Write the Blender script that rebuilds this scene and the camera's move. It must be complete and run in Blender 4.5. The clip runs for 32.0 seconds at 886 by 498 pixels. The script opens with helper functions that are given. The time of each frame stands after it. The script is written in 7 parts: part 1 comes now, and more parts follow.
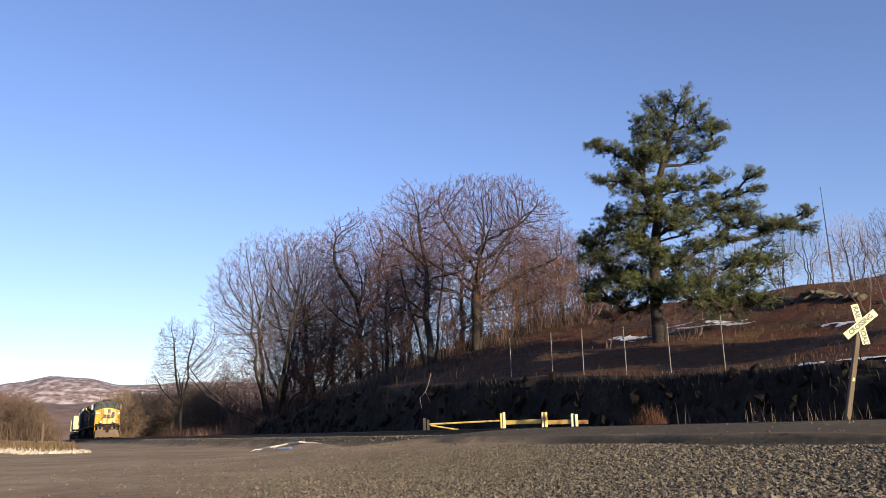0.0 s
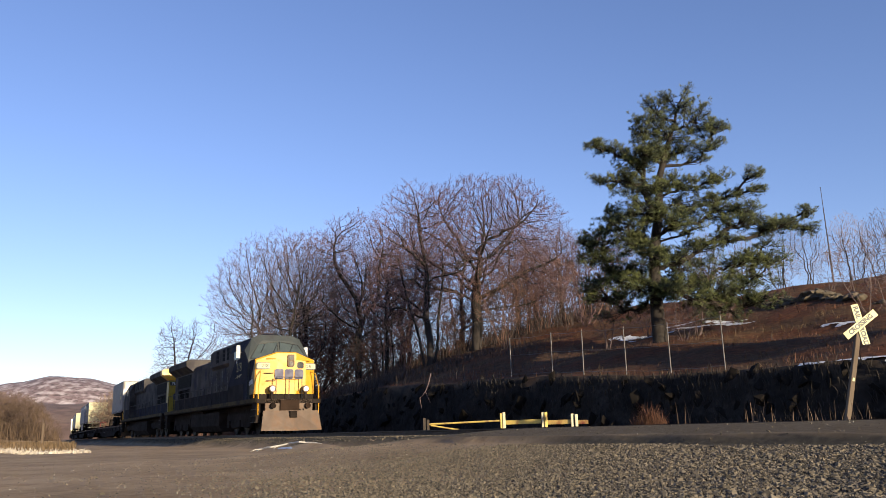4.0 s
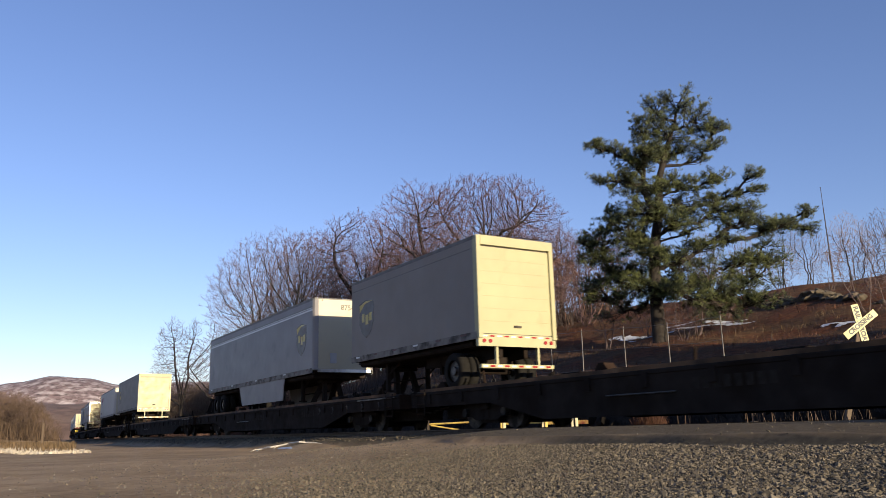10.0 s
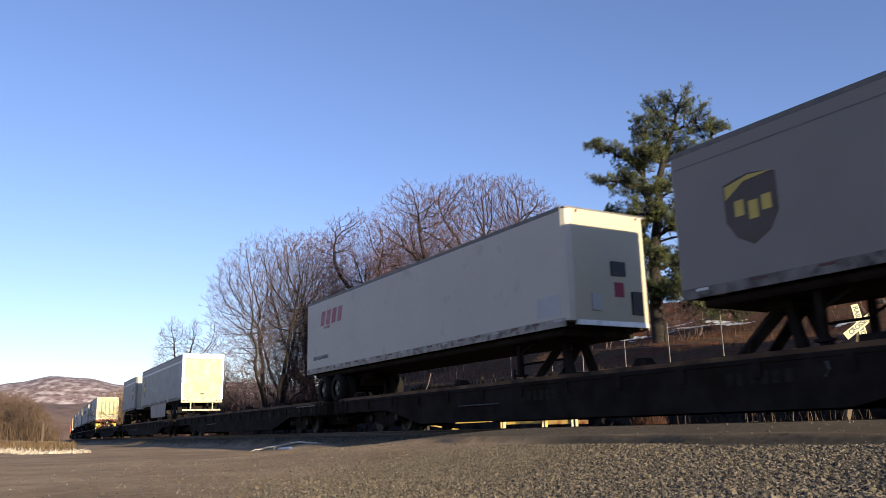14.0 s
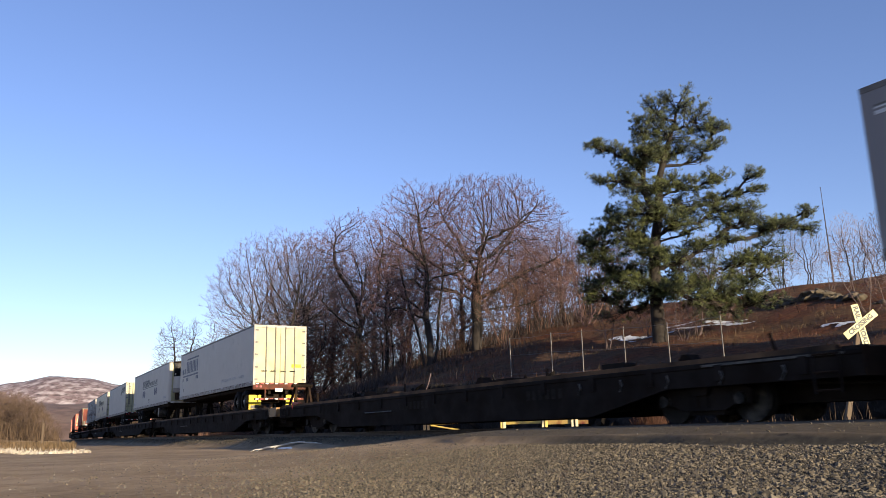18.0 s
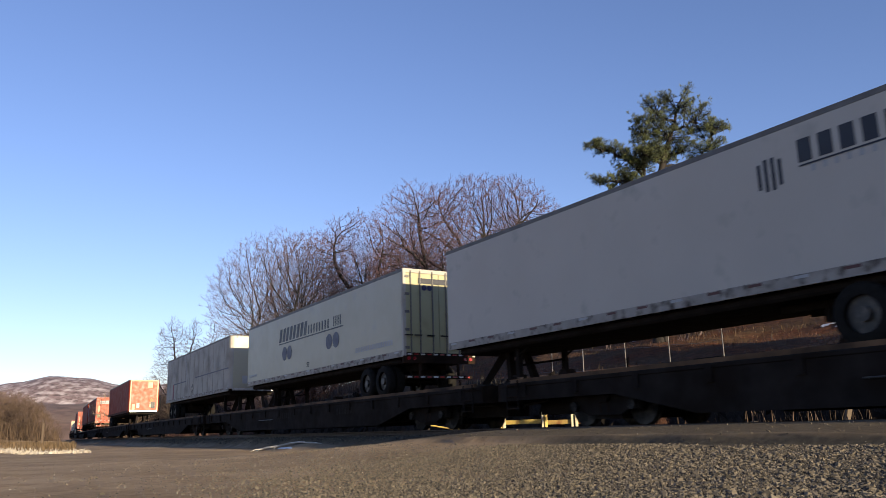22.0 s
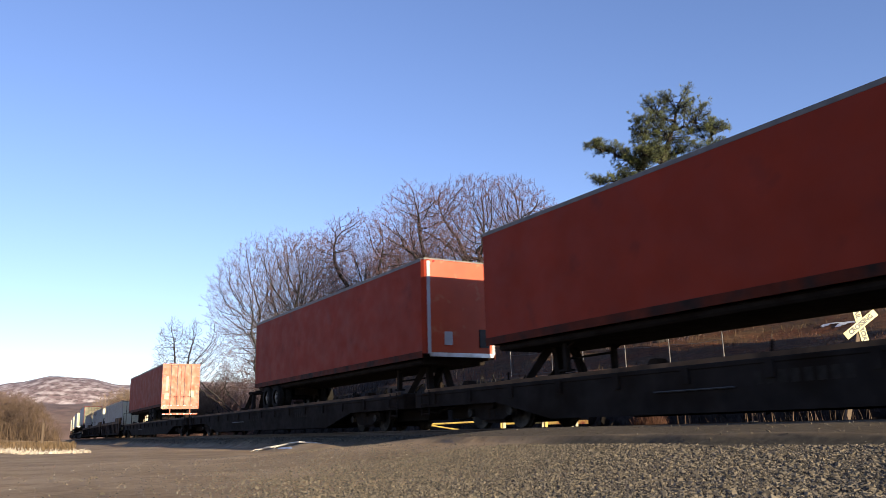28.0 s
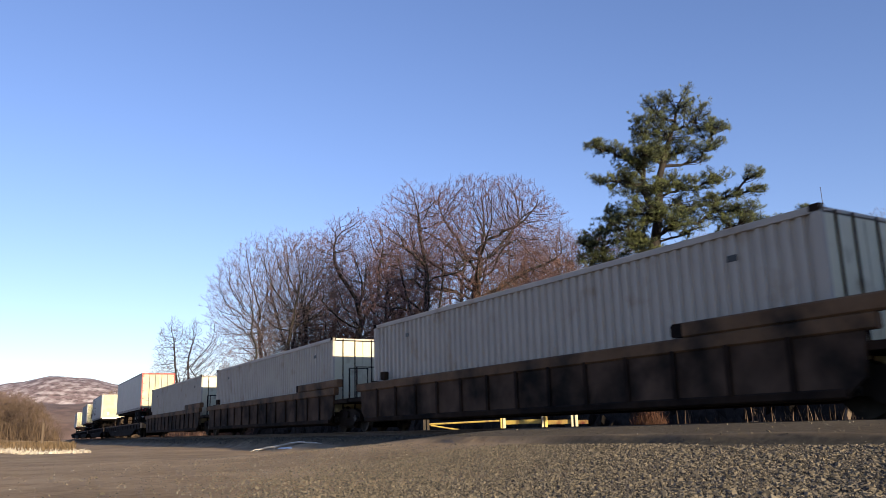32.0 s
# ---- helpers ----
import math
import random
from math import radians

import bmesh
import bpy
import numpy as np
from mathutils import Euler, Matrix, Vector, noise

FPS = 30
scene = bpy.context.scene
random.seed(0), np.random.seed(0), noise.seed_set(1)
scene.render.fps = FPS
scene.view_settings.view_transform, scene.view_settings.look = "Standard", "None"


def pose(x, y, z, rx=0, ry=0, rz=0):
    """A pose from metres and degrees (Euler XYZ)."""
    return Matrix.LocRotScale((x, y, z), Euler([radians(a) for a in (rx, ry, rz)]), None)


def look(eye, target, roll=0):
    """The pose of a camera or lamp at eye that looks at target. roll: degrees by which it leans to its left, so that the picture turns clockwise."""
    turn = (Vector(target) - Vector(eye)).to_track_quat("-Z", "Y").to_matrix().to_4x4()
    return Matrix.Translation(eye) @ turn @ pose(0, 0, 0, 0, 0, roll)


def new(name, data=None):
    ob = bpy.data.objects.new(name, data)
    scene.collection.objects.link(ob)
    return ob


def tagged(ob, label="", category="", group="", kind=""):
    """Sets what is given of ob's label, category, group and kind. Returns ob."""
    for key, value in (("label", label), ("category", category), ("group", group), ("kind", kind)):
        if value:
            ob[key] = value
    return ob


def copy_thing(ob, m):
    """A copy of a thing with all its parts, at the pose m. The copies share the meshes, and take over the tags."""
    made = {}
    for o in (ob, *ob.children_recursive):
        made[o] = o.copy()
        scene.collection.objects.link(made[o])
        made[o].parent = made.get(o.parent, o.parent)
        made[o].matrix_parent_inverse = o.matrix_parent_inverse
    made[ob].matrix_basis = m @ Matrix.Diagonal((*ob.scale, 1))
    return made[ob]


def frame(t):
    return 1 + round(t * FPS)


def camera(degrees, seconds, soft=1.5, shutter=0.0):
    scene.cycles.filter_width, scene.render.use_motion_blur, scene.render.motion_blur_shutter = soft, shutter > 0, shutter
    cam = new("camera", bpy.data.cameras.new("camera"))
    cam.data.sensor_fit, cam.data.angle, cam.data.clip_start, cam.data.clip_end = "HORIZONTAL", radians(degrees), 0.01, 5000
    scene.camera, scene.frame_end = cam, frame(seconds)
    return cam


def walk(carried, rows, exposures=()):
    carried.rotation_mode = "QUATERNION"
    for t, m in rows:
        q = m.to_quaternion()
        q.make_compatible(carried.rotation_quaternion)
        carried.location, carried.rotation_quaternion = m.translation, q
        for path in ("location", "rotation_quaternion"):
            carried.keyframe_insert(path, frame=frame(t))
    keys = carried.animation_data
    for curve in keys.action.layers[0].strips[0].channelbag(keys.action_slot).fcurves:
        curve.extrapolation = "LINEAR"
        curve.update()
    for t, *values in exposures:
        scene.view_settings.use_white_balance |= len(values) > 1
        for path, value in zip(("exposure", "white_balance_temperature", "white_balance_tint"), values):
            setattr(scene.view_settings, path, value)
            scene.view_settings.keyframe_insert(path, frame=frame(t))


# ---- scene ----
cam = camera(57.95, 32.0, soft=0.7, shutter=0.12)
PITCH, ROLL = radians(12.72), -1.457
EYE = Vector((0, 0, 0))
AIM = look(EYE, EYE + Vector((0, math.cos(PITCH), math.sin(PITCH))), ROLL)
walk(cam, [(0, AIM), (32, AIM)], exposures=[(0, 1.02), (3.2, 1.00), (5.5, 0.86), (6.2, 1.18), (7.2, 1.18), (8, 1.07), (9, 1.00), (10, 0.79), (10.6, 0.95), (11, 1.05), (12, 0.98), (13, 0.83), (14, 1.00), (17, 1.01), (18, 1.02), (19, 0.75), (19.6, 0.82), (20.3, 1.12), (21, 0.99), (22.5, 0.88), (24.2, 0.96), (25, 0.90), (28, 1.14), (29, 1.12), (30, 0.97), (31, 1.11), (32, 1.03)])

# ---- light ----
SUN_FROM = Vector((0.5927 * math.cos(radians(10.5)), -0.8054 * math.cos(radians(10.5)), math.sin(radians(10.5))))
world = bpy.data.worlds.new("world")
scene.world = world
world.use_nodes = True
wn = world.node_tree.nodes
sky = wn.new("ShaderNodeTexSky")
sky.sky_type = "NISHITA"
sky.sun_disc = False
sky.sun_elevation = radians(10.5)
sky.sun_rotation = radians(143.65)
sky.air_density, sky.dust_density, sky.ozone_density = 1.0, 0.03, 2.2
cast = wn.new("ShaderNodeMixRGB")
cast.blend_type = "MULTIPLY"
cast.inputs[0].default_value = 1.0
cast.inputs[2].default_value = (1.03, 0.955, 1.23, 1)
world.node_tree.links.new(sky.outputs[0], cast.inputs[1])
world.node_tree.links.new(cast.outputs[0], wn["Background"].inputs[0])
wn["Background"].inputs[1].default_value = 0.095
sun_data = bpy.data.lights.new("sun", "SUN")
sun_data.energy, sun_data.angle, sun_data.color = 5.0, radians(0.55), (1.0, 0.83, 0.57)
sun = new("sun", sun_data)
sun.matrix_world = look(SUN_FROM * 100, (0, 0, 0))


# ---- the track's line: u metres along it (away from the camera), v metres across it (away from the camera) ----
PHI, D_TRACK, U1, U2, BEND = 0.54907, 13.067, 9.8, 111.4, 0.00081
AWAY = Vector((-math.sin(PHI), math.cos(PHI)))
FAR = Vector((math.cos(PHI), math.sin(PHI)))
SPEED = 18.48


def bend(u):
    e = min(max(u - U1, 0), U2 - U1)
    return BEND * e * e / 2 + max(u - U2, 0) * BEND * (U2 - U1) + 0.00011 * max(u - U2, 0) ** 2


def track(u, v=0.0, z=0.0):
    """A place by the track."""
    p = AWAY * u + FAR * (D_TRACK + v + bend(u))
    return Vector((p.x, p.y, z))


def to_uv(x, y):
    u = AWAY.x * x + AWAY.y * y
    return u, FAR.x * x + FAR.y * y - D_TRACK - bend(u)


def smooth(a, b, x):
    t = min(max((x - a) / (b - a), 0), 1)
    return t * t * (3 - 2 * t)


def nz(x, y, s, k=0.0):
    return noise.noise((x / s, y / s, k))


def bank_height(u):
    return 1.90 + 0.95 * smooth(18, 45, u) - 2.4 * smooth(56, 90, u) - 0.5 * smooth(120, 220, u) + 0.3 * nz(u, 0, 9, 3)


def ground_z(u, v):
    """The height of the ground by the track, the rail's head being 0."""
    cross = smooth(2, 6, u) * (1 - smooth(13, 17, u))
    if v < 2.2:
        near = -0.54 + 0.06 * nz(u, v, 7, 1) + 0.03 * nz(u, v, 1.7, 2)
        away = smooth(15, 21, u)
        lot = near + (-0.16 - near) * (smooth(-9.5, -3.0, v) * (1 - away) + smooth(-2.9, -1.9, v) * away)
        lot += cross * (0.10 * smooth(-5.02, -4.88, v + 0.16 * nz(u, 0, 1.1, 61) + 0.07 * nz(u, 0, 0.3, 62)) + 0.045 * smooth(-4.9, -3.2, v))
        hump = 0.26 * math.exp(-((u - 24.0) / 2.6) ** 2 - ((v + 3.4) / 0.6) ** 2)
        z = lot + hump
        if -2.2 < v:
            z = -0.17 + cross * 0.14 if abs(v) < 1.7 else z
        return z - 0.25 * smooth(-60, -200, v)
    low = -0.5 + 0.06 * nz(u, v, 3, 4)
    z = (-0.17 + cross * 0.12) * (1 - smooth(2.2, 4.5, v)) + low * smooth(2.2, 4.5, v)
    h = bank_height(u)
    foot = 10.6 + 0.5 * nz(u, 0, 5, 7)
    rise = smooth(foot, foot + 1.5, v)
    z = z * (1 - rise) + h * rise
    gain = 1 - 0.75 * smooth(85, 170, u)
    up = max(v - foot - 1.6, 0)
    z += gain * (0.165 * min(up, 11) + 0.275 * min(max(up - 11, 0), 19) + 0.06 * min(max(up - 30, 0), 40)) + (0.4 * nz(u, v, 6, 5) + 0.14 * nz(u, v, 1.6, 9)) * smooth(0, 5, up)
    z += 0.45 * smooth(0, 7, up) + 1.1 * smooth(42, 60, u) * (1 - smooth(80, 120, u)) * smooth(3, 13, up)
    if up > 70:
        z -= 0.02 * (up - 70) * gain
        z = max(z, -1)
    return z


def on_ground(u, v, dz=0.0):
    return track(u, v, ground_z(u, v) + dz)

# ---- materials ----
def material(name, color, rough=0.6, metal=0.0, vary=0.15, scale=2.0, dirt=None, dirt_amount=0.3, dirt_scale=0.6, bump=0.0, bump_scale=40.0,
             random=0.0, island=0.0, coat=0.0, stretch=(1, 1, 1), emit=None, spec=0.5):
    m = bpy.data.materials.new(name)
    m.use_nodes = True
    nt = m.node_tree
    n, ln = nt.nodes, nt.links
    bsdf = n["Principled BSDF"]
    bsdf.inputs["Metallic"].default_value = metal
    bsdf.inputs["Coat Weight"].default_value = coat
    bsdf.inputs["Specular IOR Level"].default_value = spec
    tc = n.new("ShaderNodeTexCoord")
    mp = n.new("ShaderNodeMapping")
    mp.inputs["Scale"].default_value = stretch
    ln.new(tc.outputs["Object"], mp.inputs[0])

    def noise_node(s, detail=6.0):
        t = n.new("ShaderNodeTexNoise")
        t.inputs["Scale"].default_value, t.inputs["Detail"].default_value = s, detail
        ln.new(mp.outputs[0], t.inputs["Vector"])
        return t

    def ramp(src, lo, hi, a, b):
        r = n.new("ShaderNodeValToRGB")
        r.color_ramp.elements[0].position, r.color_ramp.elements[1].position = lo, hi
        r.color_ramp.elements[0].color, r.color_ramp.elements[1].color = (*a, 1), (*b, 1)
        ln.new(src, r.inputs[0])
        return r

    c0 = tuple(max(c * (1 - vary), 0) for c in color)
    c1 = tuple(min(c * (1 + vary), 1) for c in color)
    col = ramp(noise_node(scale).outputs[0], 0.3, 0.7, c0, c1).outputs[0]
    if dirt:
        mask = ramp(noise_node(dirt_scale, 8).outputs[0], 0.62 - dirt_amount * 0.45, 0.78 - dirt_amount * 0.3, (0, 0, 0), (1, 1, 1))
        mx = n.new("ShaderNodeMixRGB")
        ln.new(mask.outputs[0], mx.inputs[0])
        ln.new(col, mx.inputs[1])
        mx.inputs[2].default_value = (*dirt, 1)
        col = mx.outputs[0]
    if random or island:
        src = n.new("ShaderNodeObjectInfo").outputs["Random"] if random else n.new("ShaderNodeNewGeometry").outputs["Random Per Island"]
        amt = random or island
        r = ramp(src, 0, 1, (1 - amt,) * 3, (1 + amt,) * 3)
        mx = n.new("ShaderNodeMixRGB")
        mx.blend_type = "MULTIPLY"
        mx.inputs[0].default_value = 1
        ln.new(col, mx.inputs[1])
        ln.new(r.outputs[0], mx.inputs[2])
        col = mx.outputs[0]
    ln.new(col, bsdf.inputs["Base Color"])
    rr = ramp(noise_node(scale * 2.3).outputs[0], 0.3, 0.7, (max(rough - 0.1, 0.02),) * 3, (min(rough + 0.1, 1),) * 3)
    ln.new(rr.outputs[0], bsdf.inputs["Roughness"])
    if bump:
        b = n.new("ShaderNodeBump")
        b.inputs["Strength"].default_value = min(bump, 1)
        b.inputs["Distance"].default_value = 0.02
        ln.new(noise_node(bump_scale, 8).outputs[0], b.inputs["Height"])
        ln.new(b.outputs[0], bsdf.inputs["Normal"])
    if emit:
        bsdf.inputs["Emission Color"].default_value = (*emit[:3], 1)
        bsdf.inputs["Emission Strength"].default_value = emit[3]
    return m


GRIME = (0.10, 0.085, 0.07)
M = {}
M["white"] = material("white_paint", (0.48, 0.445, 0.395), 0.55, spec=0.22, vary=0.04, scale=0.7, dirt=(0.36, 0.34, 0.30), dirt_amount=0.05, dirt_scale=1.4, bump=0.04, bump_scale=3)
M["white_warm"] = material("warm_white_paint", (0.43, 0.385, 0.28), 0.45, vary=0.04, scale=0.7, dirt=(0.37, 0.34, 0.28), dirt_amount=0.06, dirt_scale=1.4, bump=0.04, bump_scale=3)
M["white_old"] = material("old_white_paint", (0.405, 0.370, 0.322), 0.65, spec=0.2, vary=0.07, scale=0.8, dirt=(0.25, 0.225, 0.19), dirt_amount=0.32, dirt_scale=0.9, bump=0.06, bump_scale=4)
M["ups_grey"] = material("pale_grey_paint", (0.238, 0.214, 0.194), 0.6, spec=0.18, vary=0.05, scale=0.7, dirt=(0.22, 0.21, 0.20), dirt_amount=0.05, dirt_scale=1.3, bump=0.03, bump_scale=3)
M["silver"] = material("silver_grey_paint", (0.235, 0.222, 0.226), 0.5, 0.0, spec=0.2, vary=0.05, scale=0.6, dirt=(0.17, 0.17, 0.18), dirt_amount=0.05, dirt_scale=1.0, bump=0.02, bump_scale=3)
M["streak"] = material("streaked_dull_white_post", (0.27, 0.245, 0.21), 0.6, vary=0.3, scale=3)
# for white trailer ends: the sun's warm tint is put into this colour
M["cream"] = material("sun_tinted_cream_paint", (0.35, 0.325, 0.185), 0.5, vary=0.06, scale=1.0, dirt=(0.31, 0.28, 0.155), dirt_amount=0.12, dirt_scale=1.7)
# one orange in two copies: this one holds the shade on the sides
M["orange"] = material("shade_dark_orange_paint", (0.235, 0.028, 0.012), 0.65, spec=0.12, vary=0.10, scale=0.8, dirt=(0.165, 0.024, 0.014), dirt_amount=0.05, dirt_scale=1.2, bump=0.04, bump_scale=4)
# the brighter copy, with the sunlight on the leading ends in its colour
M["orange_end"] = material("sunlit_orange_end_paint", (0.40, 0.054, 0.012), 0.5, vary=0.12, scale=1.5, dirt=(0.42, 0.14, 0.06), dirt_amount=0.07, dirt_scale=2.2)
M["alu"] = material("bare_aluminium", (0.62, 0.62, 0.62), 0.38, 0.75, vary=0.1, scale=3, dirt=(0.3, 0.28, 0.25), dirt_amount=0.2, dirt_scale=2)
M["dark_alu"] = material("weathered_side_rail", (0.135, 0.125, 0.115), 0.6, 0.1, vary=0.2, scale=3)
M["container"] = material("pale_grey_container_paint", (0.39, 0.35, 0.30), 0.6, spec=0.25, vary=0.06, scale=0.9, dirt=(0.30, 0.24, 0.18), dirt_amount=0.14, dirt_scale=1.3)
M["container_end"] = material("pale_yellow_container_end", (0.5256, 0.4964, 0.3504), 0.5, vary=0.06, scale=0.9, dirt=(0.219, 0.1752, 0.1168), dirt_amount=0.2, dirt_scale=1.3)
M["car_black"] = material("sooty_black_steel", (0.021, 0.0165, 0.0145), 0.9, 0.0, spec=0.06, vary=0.3, scale=2, dirt=(0.014, 0.0095, 0.007), dirt_amount=0.3, dirt_scale=1.2, bump=0.15, bump_scale=30)
M["car_brown"] = material("brown_car_steel", (0.027, 0.0165, 0.0115), 0.9, 0.0, spec=0.08, vary=0.25, scale=2, dirt=(0.007, 0.0055, 0.005), dirt_amount=0.4, dirt_scale=0.9, bump=0.15, bump_scale=30)
M["well_brown"] = material("rusty_tan_well_steel", (0.135, 0.076, 0.040), 0.8, 0.0, spec=0.2, vary=0.25, scale=1.5, dirt=(0.02, 0.014, 0.01), dirt_amount=0.4, dirt_scale=0.8, bump=0.15, bump_scale=30)
M["well_dark"] = material("sooty_brown_well_steel", (0.078, 0.049, 0.034), 0.85, 0.0, spec=0.1, vary=0.3, scale=1.5, dirt=(0.009, 0.007, 0.006), dirt_amount=0.4, dirt_scale=0.8, bump=0.15, bump_scale=30)
M["tan"] = material("tan_end_steel", (0.3066, 0.1825, 0.0803), 0.7, 0.0, vary=0.2, scale=3, dirt=GRIME, dirt_amount=0.3, dirt_scale=2)
M["red"] = material("red_hitch_paint", (0.28, 0.020, 0.014), 0.55, vary=0.2, scale=4, dirt=GRIME, dirt_amount=0.25, dirt_scale=4)
M["steel"] = material("worn_wheel_steel", (0.017, 0.0145, 0.0125), 0.75, 0.1, spec=0.2, vary=0.2, scale=4, dirt=GRIME, dirt_amount=0.3, dirt_scale=3)
M["rail"] = material("rail_steel", (0.07, 0.05, 0.038), 0.6, 0.35, vary=0.2, scale=5, spec=0.2)
M["rubber"] = material("tyre_rubber", (0.014, 0.013, 0.012), 0.95, spec=0.1, vary=0.2, scale=8, bump=0.2, bump_scale=60)
M["rim"] = material("dull_wheel_rim", (0.040, 0.037, 0.034), 0.5, 0.2, vary=0.15, scale=8, dirt=GRIME, dirt_amount=0.3, dirt_scale=6)
M["tail_red"] = material("red_lamp_glass", (0.26, 0.02, 0.022), 0.25, vary=0.05)
M["tape"] = material("white_reflective_tape", (0.584, 0.584, 0.584), 0.4, vary=0.05)
M["rail_stained"] = material("rust_stained_pale_side_rail", (0.30, 0.275, 0.245), 0.65, spec=0.2, vary=0.2, scale=3, dirt=(0.06, 0.046, 0.038), dirt_amount=0.24, dirt_scale=4.5)
M["rail_soot"] = material("sooty_grey_side_rail", (0.17, 0.155, 0.14), 0.65, spec=0.2, vary=0.3, scale=3, dirt=(0.04, 0.033, 0.028), dirt_amount=0.34, dirt_scale=3.5)
# dark rail: the shadow along the orange trailers' lower edge is its colour
M["orange_rail"] = material("shade_dark_orange_side_rail", (0.085, 0.016, 0.007), 0.75, spec=0.12, vary=0.25, scale=2, dirt=(0.022, 0.013, 0.010), dirt_amount=0.4, dirt_scale=1.5)
M["black"] = material("black_paint", (0.02, 0.02, 0.02), 0.5, vary=0.2, scale=4)
M["navy"] = material("navy_lettering", (0.022, 0.02, 0.065), 0.5, vary=0.1)
M["slate"] = material("dark_slate_lettering", (0.014, 0.015, 0.024), 0.5, vary=0.1)
M["maroon"] = material("maroon_lettering", (0.26, 0.02, 0.05), 0.5, vary=0.1)
M["red_brown"] = material("rusty_red_brown_sill", (0.115, 0.034, 0.020), 0.75, spec=0.2, vary=0.25, scale=3, dirt=(0.035, 0.018, 0.012), dirt_amount=0.35, dirt_scale=2)
M["dark_red"] = material("dirty_dark_red_reflector", (0.075, 0.018, 0.016), 0.5, vary=0.3, scale=6)
M["grey_mark"] = material("faint_grey_marking", (0.36, 0.36, 0.37), 0.5, vary=0.1)
M["shield"] = material("brown_shield", (0.055, 0.03, 0.018), 0.45, vary=0.1, scale=2)
M["gold"] = material("gold_shield_trim", (0.50, 0.36, 0.06), 0.45, vary=0.1, scale=2)
M["loco_blue"] = material("weathered_navy_locomotive_paint", (0.016, 0.0175, 0.030), 0.8, spec=0.05, vary=0.2, scale=1.0, dirt=(0.030, 0.028, 0.028), dirt_amount=0.25, dirt_scale=0.8, bump=0.04, bump_scale=4)
M["loco_grey"] = material("weathered_grey_locomotive_paint", (0.062, 0.058, 0.057), 0.8, spec=0.05, vary=0.35, scale=1.0, dirt=(0.027, 0.026, 0.032), dirt_amount=0.4, dirt_scale=0.8, bump=0.04, bump_scale=4)
M["loco_dark"] = material("sooty_dark_grey_locomotive_paint", (0.058, 0.052, 0.050), 0.8, spec=0.05, vary=0.55, scale=0.9, dirt=(0.032, 0.032, 0.046), dirt_amount=0.3, dirt_scale=1.1, bump=0.04, bump_scale=4)
# darker tone for the lower cab and hood sides
M["loco_lower_dark"] = material("darker_lower_paint", (0.022, 0.020, 0.021), 0.9, spec=0.05, vary=0.3, scale=1.2, dirt=(0.034, 0.029, 0.026), dirt_amount=0.2, dirt_scale=1.4)
# lighter than the cab's navy: light on its front is in the colour
M["cab_grey"] = material("sunlit_grey_green_cab_paint", (0.052, 0.059, 0.058), 0.6, spec=0.2, vary=0.15, scale=1.2, dirt=(0.045, 0.045, 0.045), dirt_amount=0.2, dirt_scale=1.2)
# glass base lifted to grey-green to carry the reflected sky
M["windscreen"] = material("sky_tinted_windscreen_glass", (0.050, 0.062, 0.058), 0.12, spec=0.6, vary=0.2, scale=2)
# the nose's yellow again, dulled to show its side in shade
M["wedge"] = material("shade_dulled_yellow_wedge", (0.150, 0.112, 0.036), 0.6, vary=0.2, scale=3, dirt=(0.05, 0.04, 0.03), dirt_amount=0.3, dirt_scale=2)
M["faded_yellow"] = material("faded_yellow_numerals", (0.165, 0.128, 0.046), 0.6, vary=0.2, scale=5)
# darker yellow: holds the shade that the locomotive ahead casts
M["tail_yellow"] = material("shade_dark_yellow_hood_end", (0.2482, 0.1752, 0.0088), 0.5, vary=0.12, scale=1.5, dirt=(0.0876, 0.0657, 0.0146), dirt_amount=0.2, dirt_scale=1.5)
M["rail_dark"] = material("dark_dusty_side_rail", (0.055, 0.045, 0.040), 0.7, vary=0.2, scale=3, spec=0.2)
M["loco_mid"] = material("faded_blue_locomotive_paint", (0.011, 0.0135, 0.027), 0.8, spec=0.05, vary=0.2, scale=1.0, dirt=(0.02, 0.019, 0.021), dirt_amount=0.4, dirt_scale=0.9)
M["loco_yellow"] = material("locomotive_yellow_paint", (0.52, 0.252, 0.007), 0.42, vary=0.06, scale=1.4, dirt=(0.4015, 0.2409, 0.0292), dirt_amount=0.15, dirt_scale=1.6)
M["sill_yellow"] = material("dirty_yellow_sill_stripe", (0.060, 0.043, 0.018), 0.85, spec=0.1, vary=0.25, scale=3, dirt=(0.024, 0.02, 0.016), dirt_amount=0.35, dirt_scale=1.6)
M["plow"] = material("dusty_brown_plow_steel", (0.10, 0.068, 0.048), 0.7, 0.1, vary=0.15, scale=2, dirt=(0.1168, 0.0657, 0.0365), dirt_amount=0.3, dirt_scale=2)
M["dark_glass"] = material("dark_cab_glass", (0.012, 0.014, 0.016), 0.25, spec=0.25, vary=0.1)
M["lamp"] = material("headlight_glass", (0.8, 0.8, 0.75), 0.15, vary=0.05, emit=(1, 0.95, 0.8, 0.35))
M["number_board"] = material("number_board_black", (0.02, 0.02, 0.02), 0.4, vary=0.1)
M["mud_flap"] = material("yellow_mud_flap", (0.72, 0.52, 0.02), 0.6, vary=0.1, scale=3)
M["reefer_dark"] = material("black_cooling_grille", (0.007, 0.007, 0.0075), 0.8, spec=0.06, vary=0.3, scale=10)
M["bark"] = material("grey_brown_bark", (0.026, 0.020, 0.0172), 0.9, vary=0.3, scale=3, bump=0.6, bump_scale=14, stretch=(1, 1, 0.3))
